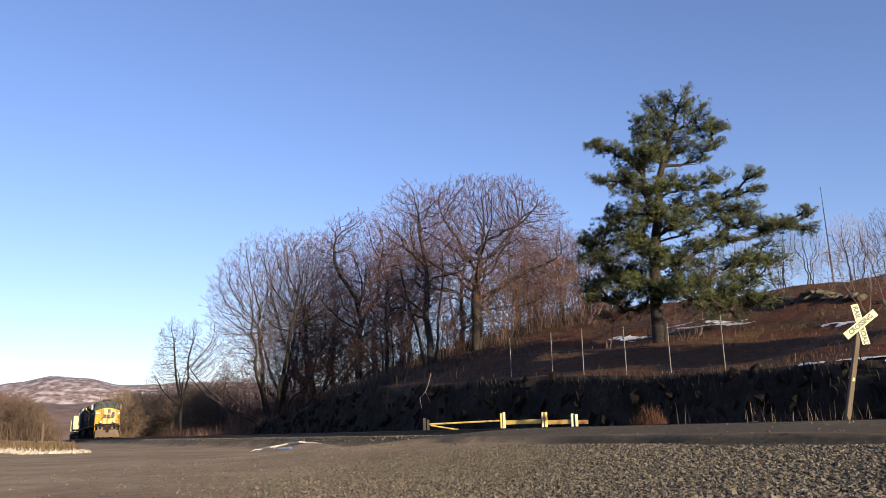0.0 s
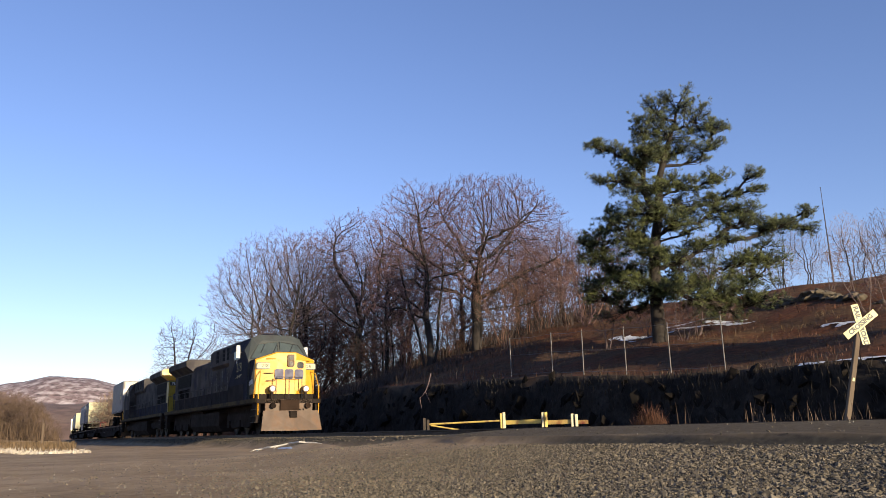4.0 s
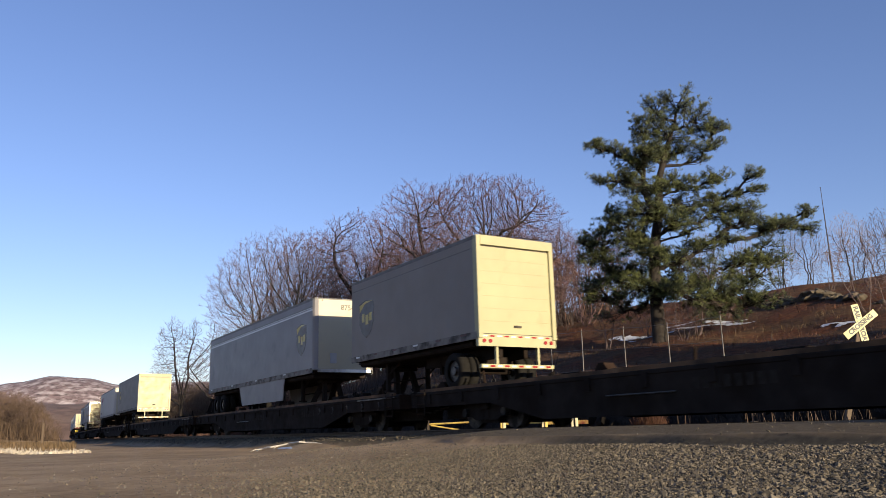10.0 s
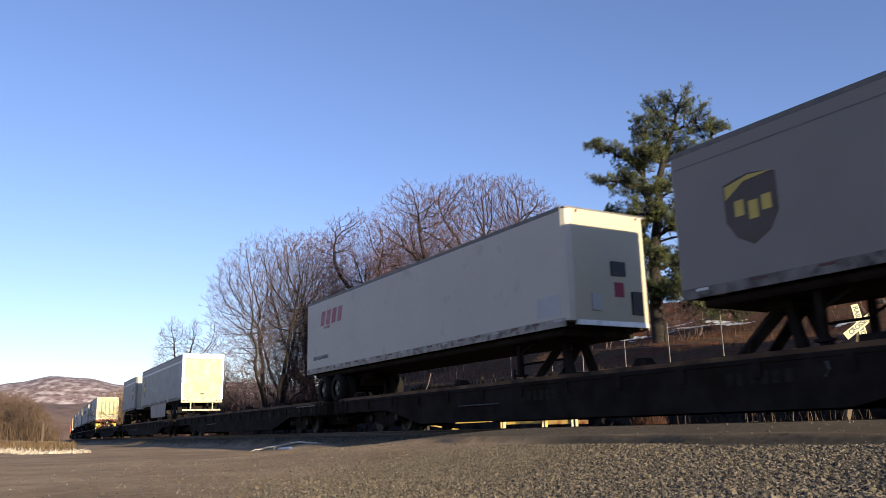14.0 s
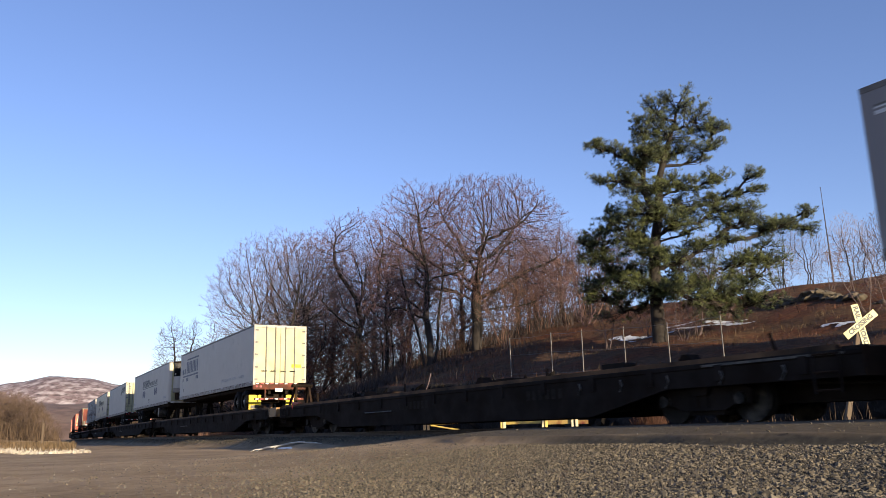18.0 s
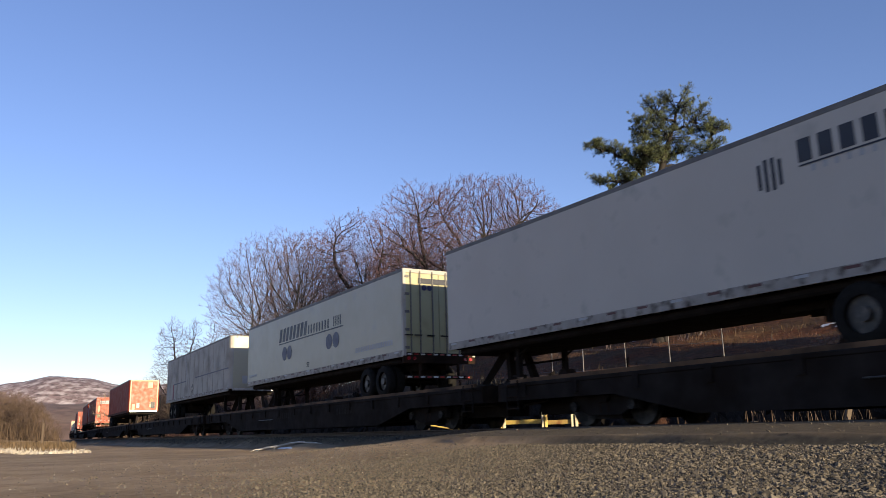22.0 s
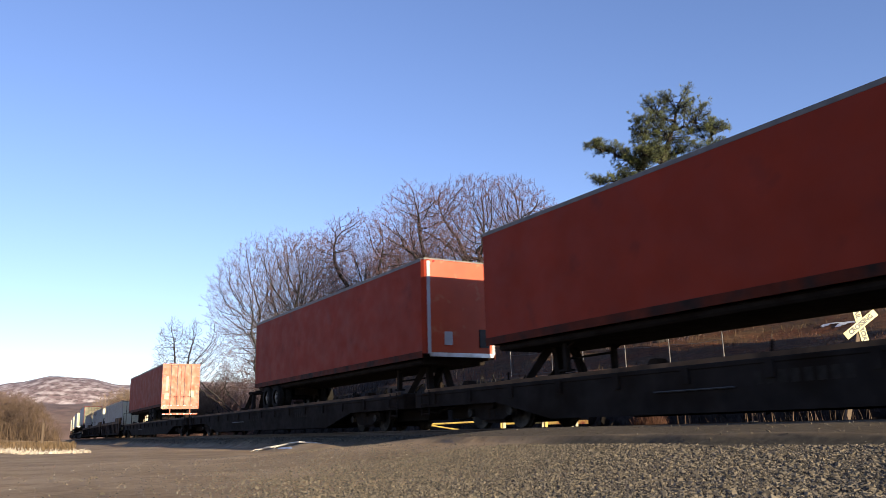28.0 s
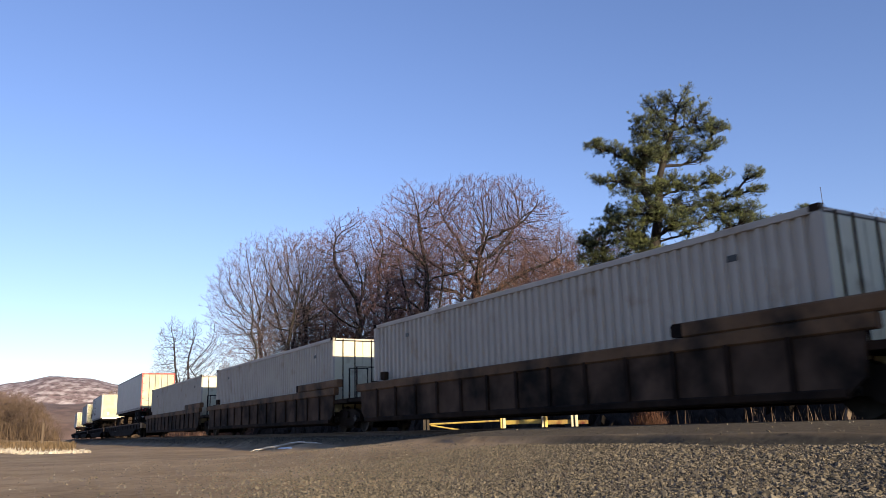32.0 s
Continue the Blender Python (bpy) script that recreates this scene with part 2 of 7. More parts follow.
M["twig"] = material("reddish_grey_twigs", (0.124, 0.072, 0.074), 0.85, vary=0.2, scale=0.5, island=0.25)
M["twig_pale"] = material("pale_grey_twigs", (0.126, 0.087, 0.083), 0.85, vary=0.2, scale=0.5, island=0.25)
# lighter twig copy: sunlight on the hilltop crowns is in its colour
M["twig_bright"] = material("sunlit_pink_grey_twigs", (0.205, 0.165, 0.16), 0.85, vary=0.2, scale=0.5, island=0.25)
M["twig_dark"] = material("dark_tangled_twigs", (0.048, 0.033, 0.029), 0.85, vary=0.25, scale=0.5, island=0.3)
M["pine_bark"] = material("dark_pine_bark", (0.017, 0.0125, 0.010), 0.9, vary=0.35, scale=4, bump=0.7, bump_scale=10, stretch=(1, 1, 0.35))
M["needles"] = material("pine_needles", (0.068, 0.078, 0.023), 0.6, vary=0.3, scale=0.7, island=0.35)
M["needles_dark"] = material("deep_green_needles", (0.032, 0.040, 0.014), 0.65, vary=0.3, scale=0.7, island=0.35)
M["dry_grass"] = material("dry_straw_grass", (0.115, 0.076, 0.040), 0.9, vary=0.25, scale=0.4, island=0.35)
M["pale_straw"] = material("bleached_straw", (0.42, 0.37, 0.31), 0.85, vary=0.15, scale=0.5, island=0.3)
M["rust_leaf"] = material("rust_brown_dead_leaves", (0.088, 0.036, 0.019), 0.85, vary=0.25, scale=0.5, island=0.35)
M["brush"] = material("brown_brush_stems", (0.098, 0.064, 0.041), 0.9, vary=0.25, scale=0.4, island=0.35)
M["tan_brush"] = material("tan_brown_shrub_stems", (0.185, 0.130, 0.088), 0.9, vary=0.25, scale=0.4, island=0.35)
M["russet_brush"] = material("russet_brown_undergrowth", (0.120, 0.064, 0.046), 0.9, vary=0.25, scale=0.4, island=0.35)
# bramble colour lowered to hold the bank's shade
M["brush_dark"] = material("shade_dark_bramble_stems", (0.016, 0.012, 0.0095), 0.9, vary=0.3, scale=0.5, island=0.35)
# near-black so that the shade on the cut's face is in the colour
M["rock"] = material("shade_dark_cut_rock", (0.013, 0.0105, 0.009), 0.95, spec=0.1, vary=0.35, scale=1.2, dirt=(0.007, 0.006, 0.005), dirt_amount=0.45, dirt_scale=0.8, bump=0.8, bump_scale=5, random=0.25)
M["pale_rock"] = material("pale_lichen_rock", (0.094, 0.074, 0.048), 0.95, vary=0.4, scale=2.5, dirt=(0.0365, 0.0292, 0.0204), dirt_amount=0.4, dirt_scale=0.9, bump=0.8, bump_scale=6)
M["snow"] = material("old_snow", (0.584, 0.5986, 0.6278), 0.6, vary=0.06, scale=2, dirt=(0.365, 0.3431, 0.3139), dirt_amount=0.2, dirt_scale=1.5, bump=0.3, bump_scale=8)
M["bleached_wood"] = material("bleached_branch_wood", (0.50, 0.46, 0.40), 0.8, vary=0.2, scale=5, bump=0.3, bump_scale=30)
M["stone"] = material("grey_ballast_stone", (0.088, 0.072, 0.051), 0.9, vary=0.25, scale=9, island=0.75)
M["sign_white"] = material("faded_white_sign_face", (0.47, 0.44, 0.21), 0.5, vary=0.04, scale=2)
M["post_wood"] = material("weathered_sign_post", (0.12, 0.086, 0.058), 0.85, vary=0.25, scale=3, bump=0.4, bump_scale=20, stretch=(1, 1, 0.2))
M["gate_yellow"] = material("chipped_yellow_gate_paint", (0.5694, 0.4088, 0.1022), 0.6, vary=0.1, scale=3, dirt=(0.219, 0.1168, 0.0584), dirt_amount=0.3, dirt_scale=3)
M["gate_chipped"] = material("rust_bitten_yellow_gate_paint", (0.50, 0.33, 0.10), 0.65, vary=0.15, scale=3, dirt=(0.20, 0.045, 0.025), dirt_amount=0.48, dirt_scale=2.2)
M["gate_cream"] = material("worn_cream_gate_paint", (0.5475, 0.4818, 0.3066), 0.6, vary=0.1, scale=3, dirt=(0.292, 0.146, 0.073), dirt_amount=0.3, dirt_scale=3)
M["galv"] = material("galvanised_post", (0.140, 0.128, 0.122), 0.6, 0.3, vary=0.15, scale=4)
M["tie"] = material("creosoted_tie", (0.0401, 0.0307, 0.0234), 0.9, vary=0.3, scale=4, bump=0.4, bump_scale=25)
M["hill_far"] = material("far_snow_dusted_woods", (0.165, 0.116, 0.116), 0.95, vary=0.55, scale=0.16, dirt=(0.46, 0.395, 0.39), dirt_amount=0.36, dirt_scale=0.075, stretch=(0.8, 0.5, 1.2))
M["hill_near"] = material("far_bare_woods", (0.128, 0.081, 0.066), 0.95, vary=0.4, scale=0.12, dirt=(0.17, 0.12, 0.10), dirt_amount=0.3, dirt_scale=0.05)
M["white_stuff"] = material("crushed_white_stone", (0.42, 0.365, 0.29), 0.85, vary=0.12, scale=3, island=0.3)
M["faint"] = material("faded_car_lettering", (0.026, 0.0215, 0.018), 0.9, spec=0.06, vary=0.3, scale=6)

# ---- mesh helpers ----
class Shape:
    """Collects corners and faces of one mesh."""

    def __init__(self):
        self.v, self.f = [], []

    def add(self, verts, faces):
        k = len(self.v)
        self.v += [tuple(p) for p in verts]
        self.f += [tuple(i + k for i in q) for q in faces]
        return self

    def box(self, x0, x1, y0, y1, z0, z1):
        return self.add([(x0, y0, z0), (x1, y0, z0), (x1, y1, z0), (x0, y1, z0), (x0, y0, z1), (x1, y0, z1), (x1, y1, z1), (x0, y1, z1)],
                        [(3, 2, 1, 0), (4, 5, 6, 7), (0, 1, 5, 4), (1, 2, 6, 5), (2, 3, 7, 6), (3, 0, 4, 7)])

    def prism(self, poly, a, b, axis="x"):
        """Extrudes a polygon. axis x: poly is (y, z); y: (x, z); z: (x, y)."""
        def put(p, t):
            return {"x": (t, p[0], p[1]), "y": (p[0], t, p[1]), "z": (p[0], p[1], t)}[axis]
        n = len(poly)
        return self.add([put(p, a) for p in poly] + [put(p, b) for p in poly],
                        [tuple(range(n)), tuple(range(2 * n - 1, n - 1, -1))] + [(i, i + n, (i + 1) % n + n, (i + 1) % n) for i in range(n)])

    def soft(self, x0, x1, y0, y1, z0, z1, c=0.02, axis="x"):
        """A box with cut edges along one axis."""
        a, b, p, q = {"x": (y0, y1, z0, z1), "y": (x0, x1, z0, z1), "z": (x0, x1, y0, y1)}[axis]
        s, e = {"x": (x0, x1), "y": (y0, y1), "z": (z0, z1)}[axis]
        return self.prism([(a + c, p), (b - c, p), (b, p + c), (b, q - c), (b - c, q), (a + c, q), (a, q - c), (a, p + c)], s, e, axis)

    def cyl(self, x, y, z, r, h, axis="y", n=16, r2=None):
        """A cylinder centred on a place."""
        r2 = r if r2 is None else r2
        vs = []
        for t, rr in ((-h / 2, r), (h / 2, r2)):
            for i in range(n):
                c, s = rr * math.cos(2 * math.pi * i / n), rr * math.sin(2 * math.pi * i / n)
                vs.append({"x": (x + t, y + c, z + s), "y": (x + c, y + t, z + s), "z": (x + c, y + s, z + t)}[axis])
        return self.add(vs, [tuple(range(n)), tuple(range(2 * n - 1, n - 1, -1))] + [(i, (i + 1) % n, (i + 1) % n + n, i + n) for i in range(n)])

    def rod(self, pts, r, n=6, r2=None):
        """A bent rod through places."""
        pts = [Vector(p) for p in pts]
        rings = []
        for i, p in enumerate(pts):
            d = (pts[min(i + 1, len(pts) - 1)] - pts[max(i - 1, 0)]).normalized()
            a = d.orthogonal().normalized() if abs(d.z) > 0.9 else d.cross(Vector((0, 0, 1))).normalized()
            b = d.cross(a)
            rr = r if r2 is None else r + (r2 - r) * i / (len(pts) - 1)
            rings += [p + rr * (a * math.cos(2 * math.pi * k / n) + b * math.sin(2 * math.pi * k / n)) for k in range(n)]
        fs = [tuple(range(n)), tuple(range(len(rings) - 1, len(rings) - n - 1, -1))]
        for i in range(len(pts) - 1):
            fs += [(i * n + k, i * n + (k + 1) % n, (i + 1) * n + (k + 1) % n, (i + 1) * n + k) for k in range(n)]
        return self.add(rings, fs)


def mesh_of(name, shape, mat, smooth_faces=False):
    me = bpy.data.meshes.new(name)
    me.from_pydata(shape.v, [], shape.f)
    bm = bmesh.new()
    bm.from_mesh(me)
    bmesh.ops.recalc_face_normals(bm, faces=bm.faces)
    bm.to_mesh(me)
    bm.free()
    me.materials.append(M[mat])
    if smooth_faces:
        me.shade_smooth()
    return me


def big_mesh(name, verts, faces, mat):
    """A mesh from arrays, with no clean-up."""
    me = bpy.data.meshes.new(name)
    me.from_pydata([tuple(p) for p in verts], [], [tuple(q) for q in faces])
    me.materials.append(M[mat])
    return me


def part(name, shape, mat, parent, label="", smooth_faces=False):
    ob = new(name, shape if isinstance(shape, bpy.types.Mesh) else mesh_of(name, shape, mat, smooth_faces))
    ob.parent = parent
    return tagged(ob, label)


def thing(name, label, category, group="", m=None):
    ob = new(name)
    ob.empty_display_size = 0.2
    if m is not None:
        ob.matrix_world = m
    return tagged(ob, label, category, group)


def lettering(text, size, m, mat, parent, name="lettering", thick=0.004, squeeze=1.0, bold=0.0):
    cu = bpy.data.curves.new(name, "FONT")
    cu.body, cu.size, cu.extrude, cu.align_x, cu.align_y, cu.offset = text, size, thick, "CENTER", "CENTER", bold
    tmp = bpy.data.objects.new(name, cu)
    me = bpy.data.meshes.new_from_object(tmp)
    bpy.data.objects.remove(tmp)
    me.transform(m @ Matrix.Diagonal((squeeze, 1, 1, 1)))
    me.materials.clear()
    me.materials.append(M[mat])
    ob = new(name, me)
    ob.parent = parent
    return ob


NEAR_SIDE = Matrix(((1, 0, 0, 0), (0, 0, -1, 0), (0, 1, 0, 0), (0, 0, 0, 1)))
FRONT_END = Matrix(((0, 0, 1, 0), (1, 0, 0, 0), (0, 1, 0, 0), (0, 0, 0, 1)))


def side_word(parent, x0, z0, h, widths, mat, y=-1.303, gap=0.25, slant=0.0, name="lettering_bar"):
    """A word that is not spelt out: one plain bar for each letter, from x0 along the near side."""
    s, x = Shape(), x0
    for w in widths:
        if w > 0:
            s.prism([(x, z0), (x + w * h, z0), (x + w * h + slant * h, z0 + h), (x + slant * h, z0 + h)], y, y + 0.005, "y")
        x += (abs(w) + gap) * h
    return part(name, s, mat, parent), x


def disc(parent, x, z, r, mat, y=-1.304, name="round_mark"):
    return part(name, Shape().cyl(x, y, z, r, 0.006, "y", 28), mat, parent)


def end_bars(parent, x, y0, y1, z0, z1, mat, name="marking_bar"):
    return part(name, Shape().box(x, x + 0.006, y0, y1, z0, z1), mat, parent)

# ---- the ground ----
def ground_material():
    m = bpy.data.materials.new("ground_surface")
    m.use_nodes = True
    n, ln = m.node_tree.nodes, m.node_tree.links
    bsdf = n["Principled BSDF"]
    bsdf.inputs["Roughness"].default_value = 0.95
    bsdf.inputs["Specular IOR Level"].default_value = 0.15
    tc = n.new("ShaderNodeTexCoord")

    def nse(scale, detail=8.0, rough=0.6):
        t = n.new("ShaderNodeTexNoise")
        t.inputs["Scale"].default_value, t.inputs["Detail"].default_value, t.inputs["Roughness"].default_value = scale, detail, rough
        ln.new(tc.outputs["Object"], t.inputs["Vector"])
        return t.outputs[0]

    def ramp(src, lo, hi, a, b):
        r = n.new("ShaderNodeValToRGB")
        r.color_ramp.elements[0].position, r.color_ramp.elements[1].position = lo, hi
        r.color_ramp.elements[0].color, r.color_ramp.elements[1].color = (*a, 1), (*b, 1)
        ln.new(src, r.inputs[0])
        return r.outputs[0]

    def mix(f, a, b):
        x = n.new("ShaderNodeMixRGB")
        ln.new(f, x.inputs[0])
        ln.new(a, x.inputs[1])
        ln.new(b, x.inputs[2])
        return x.outputs[0]

    zone = n.new("ShaderNodeVertexColor")
    zone.layer_name = "zone"
    sep = n.new("ShaderNodeSeparateColor")
    ln.new(zone.outputs[0], sep.inputs[0])
    dirt = mix(ramp(nse(0.75, 10), 0.44, 0.58, (0, 0, 0), (1, 1, 1)), ramp(nse(7), 0.3, 0.7, (0.215, 0.150, 0.092), (0.345, 0.253, 0.160)), ramp(nse(11), 0.3, 0.7, (0.280, 0.206, 0.130), (0.400, 0.302, 0.198)))
    worn = ramp(nse(0.22, 5), 0.42, 0.60, (0.80, 0.78, 0.76), (1.06, 1.04, 1.02))
    patch = n.new("ShaderNodeMixRGB")
    patch.blend_type = "MULTIPLY"
    patch.inputs[0].default_value = 1.0
    ln.new(dirt, patch.inputs[1])
    ln.new(worn, patch.inputs[2])
    dirt = patch.outputs[0]
    speck = n.new("ShaderNodeTexVoronoi")
    speck.inputs["Scale"].default_value = 26
    ln.new(tc.outputs["Object"], speck.inputs["Vector"])
    dirt = mix(ramp(speck.outputs["Distance"], 0.10, 0.16, (0.3,) * 3, (0, 0, 0)), dirt, ramp(nse(40), 0.4, 0.6, (0.1308, 0.1145, 0.0981), (0.3434, 0.3107, 0.2698)))
    ballast = ramp(nse(16), 0.3, 0.7, (0.034, 0.029, 0.020), (0.095, 0.081, 0.056))
    # rock tones carry the shade that lies on the cut
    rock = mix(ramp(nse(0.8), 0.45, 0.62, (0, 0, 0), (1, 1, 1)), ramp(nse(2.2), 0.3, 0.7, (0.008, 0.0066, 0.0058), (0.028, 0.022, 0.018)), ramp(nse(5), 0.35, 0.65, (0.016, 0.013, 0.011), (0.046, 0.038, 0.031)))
    grass = mix(ramp(nse(0.35), 0.40, 0.58, (0, 0, 0), (1, 1, 1)), ramp(nse(3.0), 0.3, 0.7, (0.036, 0.015, 0.0095), (0.160, 0.060, 0.027)), ramp(nse(2.4), 0.3, 0.7, (0.038, 0.022, 0.0135), (0.125, 0.070, 0.038)))
    col = mix(sep.outputs[0], dirt, ballast)
    col = mix(sep.outputs[2], col, grass)
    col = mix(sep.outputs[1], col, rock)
    col = mix(zone.outputs["Alpha"], col, ramp(nse(9), 0.3, 0.7, (0.040, 0.034, 0.026), (0.086, 0.073, 0.054)))
    ln.new(col, bsdf.inputs["Base Color"])
    b = n.new("ShaderNodeBump")
    b.inputs["Strength"].default_value, b.inputs["Distance"].default_value = 0.7, 0.03
    hsum = n.new("ShaderNodeMath")
    ln.new(nse(14, 10, 0.7), hsum.inputs[0])
    ln.new(nse(55, 6, 0.7), hsum.inputs[1])
    ln.new(hsum.outputs[0], b.inputs["Height"])
    ln.new(b.outputs[0], bsdf.inputs["Normal"])
    return m


M["ground"] = ground_material()


def spread(*runs):
    out = []
    for a, b, step in runs:
        out += list(np.arange(a, b, step))
    return out


def ground_sheet():
    us = [-3500, -1500, -700, -350, -180, -90, -50] + spread((-30, 2, 1.0), (2, 45, 0.4), (45, 90, 0.9), (90, 170, 2.5), (170, 340, 8)) + [350, 420, 550, 800, 1300, 2200, 3500]
    vs = [-3500, -1500, -600, -300, -160, -100, -70, -50] + spread((-40, -16, 1.2), (-16, -5.6, 0.3), (-5.6, -4.4, 0.08), (-4.4, 3, 0.3), (3, 10, 0.5), (10, 14, 0.22), (14, 45, 0.9), (45, 90, 3)) + [100, 140, 220, 500, 1500, 3500]
    pts, zone = [], []
    for u in us:
        for v in vs:
            p = on_ground(u, v)
            pts.append((p.x, p.y, p.z))
            jig = 0.5 * nz(u, v, 1.3, 21) + 0.5 * nz(u, v, 0.5, 22)
            cross = smooth(2, 5, u + jig) * (1 - smooth(14, 17, u + jig))
            bal = smooth(-2.9, -2.1, v + 0.6 * jig) * (1 - smooth(4.5, 6.5, v + jig)) * (1 - 0.55 * cross)
            edge = cross * smooth(-5.75, -5.3, v + 0.3 * jig) * (1 - smooth(-4.95, -4.75, v + 0.16 * nz(u, 0, 1.1, 61) + 0.07 * nz(u, 0, 0.3, 62)))
            tarmac = smooth(0, 4, u + jig) * (1 - smooth(17, 24, u + 2 * jig)) * smooth(-5.1, -4.7, v + 0.3 * jig) * (1 - smooth(3.5, 5, v))
            bal = max(bal, 0.8 * (1 - smooth(-5.3, -4.7, v + 0.4 * jig)) * (1 - smooth(8.5, 11, u + 0.6 * (v + 3.4) + jig)) * smooth(-16, -12, v) * smooth(-0.8, 4.2, p.x + 1.5 * jig))
            # rk: where the shade-darkened rock tones cover the bank
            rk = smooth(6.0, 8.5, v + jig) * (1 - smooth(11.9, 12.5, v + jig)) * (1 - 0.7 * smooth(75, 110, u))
            gr = smooth(11.7, 12.4, v + jig)
            gr = max(gr, 0.9 * smooth(-19, -26, v + 2 * jig))
            zone.append((bal, rk, gr, max(edge * (1 - smooth(9.5, 11.5, u)), 0.85 * tarmac)))
    nv = len(vs)
    fs = [(i * nv + j, (i + 1) * nv + j, (i + 1) * nv + j + 1, i * nv + j + 1) for i in range(len(us) - 1) for j in range(nv - 1)]
    me = bpy.data.meshes.new("ground")
    me.from_pydata(pts, [], fs)
    me.flip_normals()
    me.update()
    if me.polygons[0].normal.z < 0:
        me.flip_normals()
    layer = me.color_attributes.new("zone", "FLOAT_COLOR", "POINT")
    flat = np.ones((len(zone), 4), dtype=np.float32)
    flat[:] = zone
    layer.data.foreach_set("color", flat.ravel())
    me.materials.append(M["ground"])
    me.shade_smooth()
    return tagged(new("ground", me), "dusty gravel lot rising to a brown grassy hillside", "ground", kind="structure")


ground_sheet()


# ---- far hills ----
def ridge(name, label, mat, bearing0, bearing1, dist, heights, base, deep):
    """A long hill: its crest's height (metres) is read along the bearing (degrees right of ahead)."""
    n = 70
    pts, fs = [], []
    for i in range(n + 1):
        a = bearing0 + (bearing1 - bearing0) * i / n
        k = (a - bearing0) / (bearing1 - bearing0) * (len(heights) - 1)
        j = min(int(k), len(heights) - 2)
        f = k - j
        f = f * f * (3 - 2 * f)
        top = heights[j] * (1 - f) + heights[j + 1] * f
        for q in range(9):
            w = q / 8
            r = dist + deep * w
            h = base + (top - base) * math.sin(w * math.pi / 2) ** 0.9 + (dist * 0.0016) * nz(a * 3, q * 2.0, 1.0, dist) * w
            pts.append((r * math.sin(radians(a)), r * math.cos(radians(a)), h))
    fs = [(i * 9 + q, (i + 1) * 9 + q, (i + 1) * 9 + q + 1, i * 9 + q + 1) for i in range(n) for q in range(8)]
    me = big_mesh(name, pts, fs, mat)
    me.shade_smooth()
    return tagged(new(name, me), label, "hill", kind="structure")


ridge("backdrop_hill", "far wooded hill dusted with snow", "hill_far", -34, 0, 1500, (88, 98, 107, 118, 131, 127, 113, 113, 119, 118, 116, 113, 108, 104, 100, 96, 94, 92), -5, 420)
ridge("backdrop_woods", "low bare woods before the far hill", "hill_near", -60, -5, 520, (24, 30, 33, 34, 32, 30, 29, 24, 31, 31, 28, 24), -2, 120)


# ---- the railway line ----
def track_line():
    for v in (-0.755, 0.755):
        us = list(np.arange(-120, 340, 6.0))
        prof = [(-0.07, -0.165), (0.07, -0.165), (0.07, -0.15), (0.012, -0.13), (0.012, -0.05), (0.036, -0.035), (0.036, 0.0), (-0.036, 0.0), (-0.036, -0.035), (-0.012, -0.05), (-0.012, -0.13), (-0.07, -0.15)]
        k = len(prof)
        pts = [track(u, v + a, z - 0.004) for u in us for a, z in prof]
        fs = [(i * k + j, i * k + (j + 1) % k, (i + 1) * k + (j + 1) % k, (i + 1) * k + j) for i in range(len(us) - 1) for j in range(k)]
        tagged(new("rail", big_mesh("rail", pts, fs, "rail")), "worn steel rail beside the crossing", "rail", "rails of the line", "structure")
    ties = Shape().soft(-0.11, 0.11, -1.3, 1.3, -0.30, -0.168, 0.015, "y")
    me = mesh_of("tie", ties, "tie")
    bed = tagged(new("tie_row"), "dark timber ties under the rails", "tie", kind="structure")
    for i in range(150):
        u = -20 + i * 0.55
        if 3.0 < u < 16.0:
            continue
        o = new("tie", me)
        o.parent = bed
        p = track(u)
        o.matrix_world = Matrix.Translation(p) @ Matrix.Rotation(math.atan2(AWAY.y, AWAY.x), 4, "Z")


track_line()

# ---- the train: x along the travel, y away from the camera, z up from the rail's head ----
DECK = 1.06
moving = []   # thing, place along the train, half the distance of its bearings, turned round


def ride(ob, s, half, turned=False):
    moving.append((ob, s, half, turned))
    return ob


WHEEL_MESH = {}


def road_wheels(parent, xs):
    """Dual road wheels with pale rims on an axle, one wheel set for each place."""
    if not WHEEL_MESH:
        t = Shape()
        n = 20
        prof = [(0.30, -0.13), (0.47, -0.14), (0.51, -0.09), (0.51, 0.09), (0.47, 0.14), (0.30, 0.13)]
        vs = [(r * math.cos(2 * math.pi * i / n), y, r * math.sin(2 * math.pi * i / n)) for r, y in prof for i in range(n)]
        fs = [(j * n + i, j * n + (i + 1) % n, (j + 1) * n + (i + 1) % n, (j + 1) * n + i) for j in range(5) for i in range(n)]
        WHEEL_MESH["tyre"] = mesh_of("tyre", t.add(vs, fs), "rubber", True)
        WHEEL_MESH["rim"] = mesh_of("rim", Shape().cyl(0, 0.03, 0, 0.30, 0.16, "y", 20).cyl(0, -0.075, 0, 0.12, 0.09, "y", 12), "rim")
    for x in xs:
        part("axle", Shape().cyl(x, 0, 1.57, 0.07, 1.9, "y", 10), "car_black", parent)
        for y in (-1.12, -0.80, 0.80, 1.12):
            w = part("road_wheel", WHEEL_MESH["tyre"], "rubber", parent)
            w.location = (x, y, 1.57)
            part("rim", WHEEL_MESH["rim"], "rim", w)


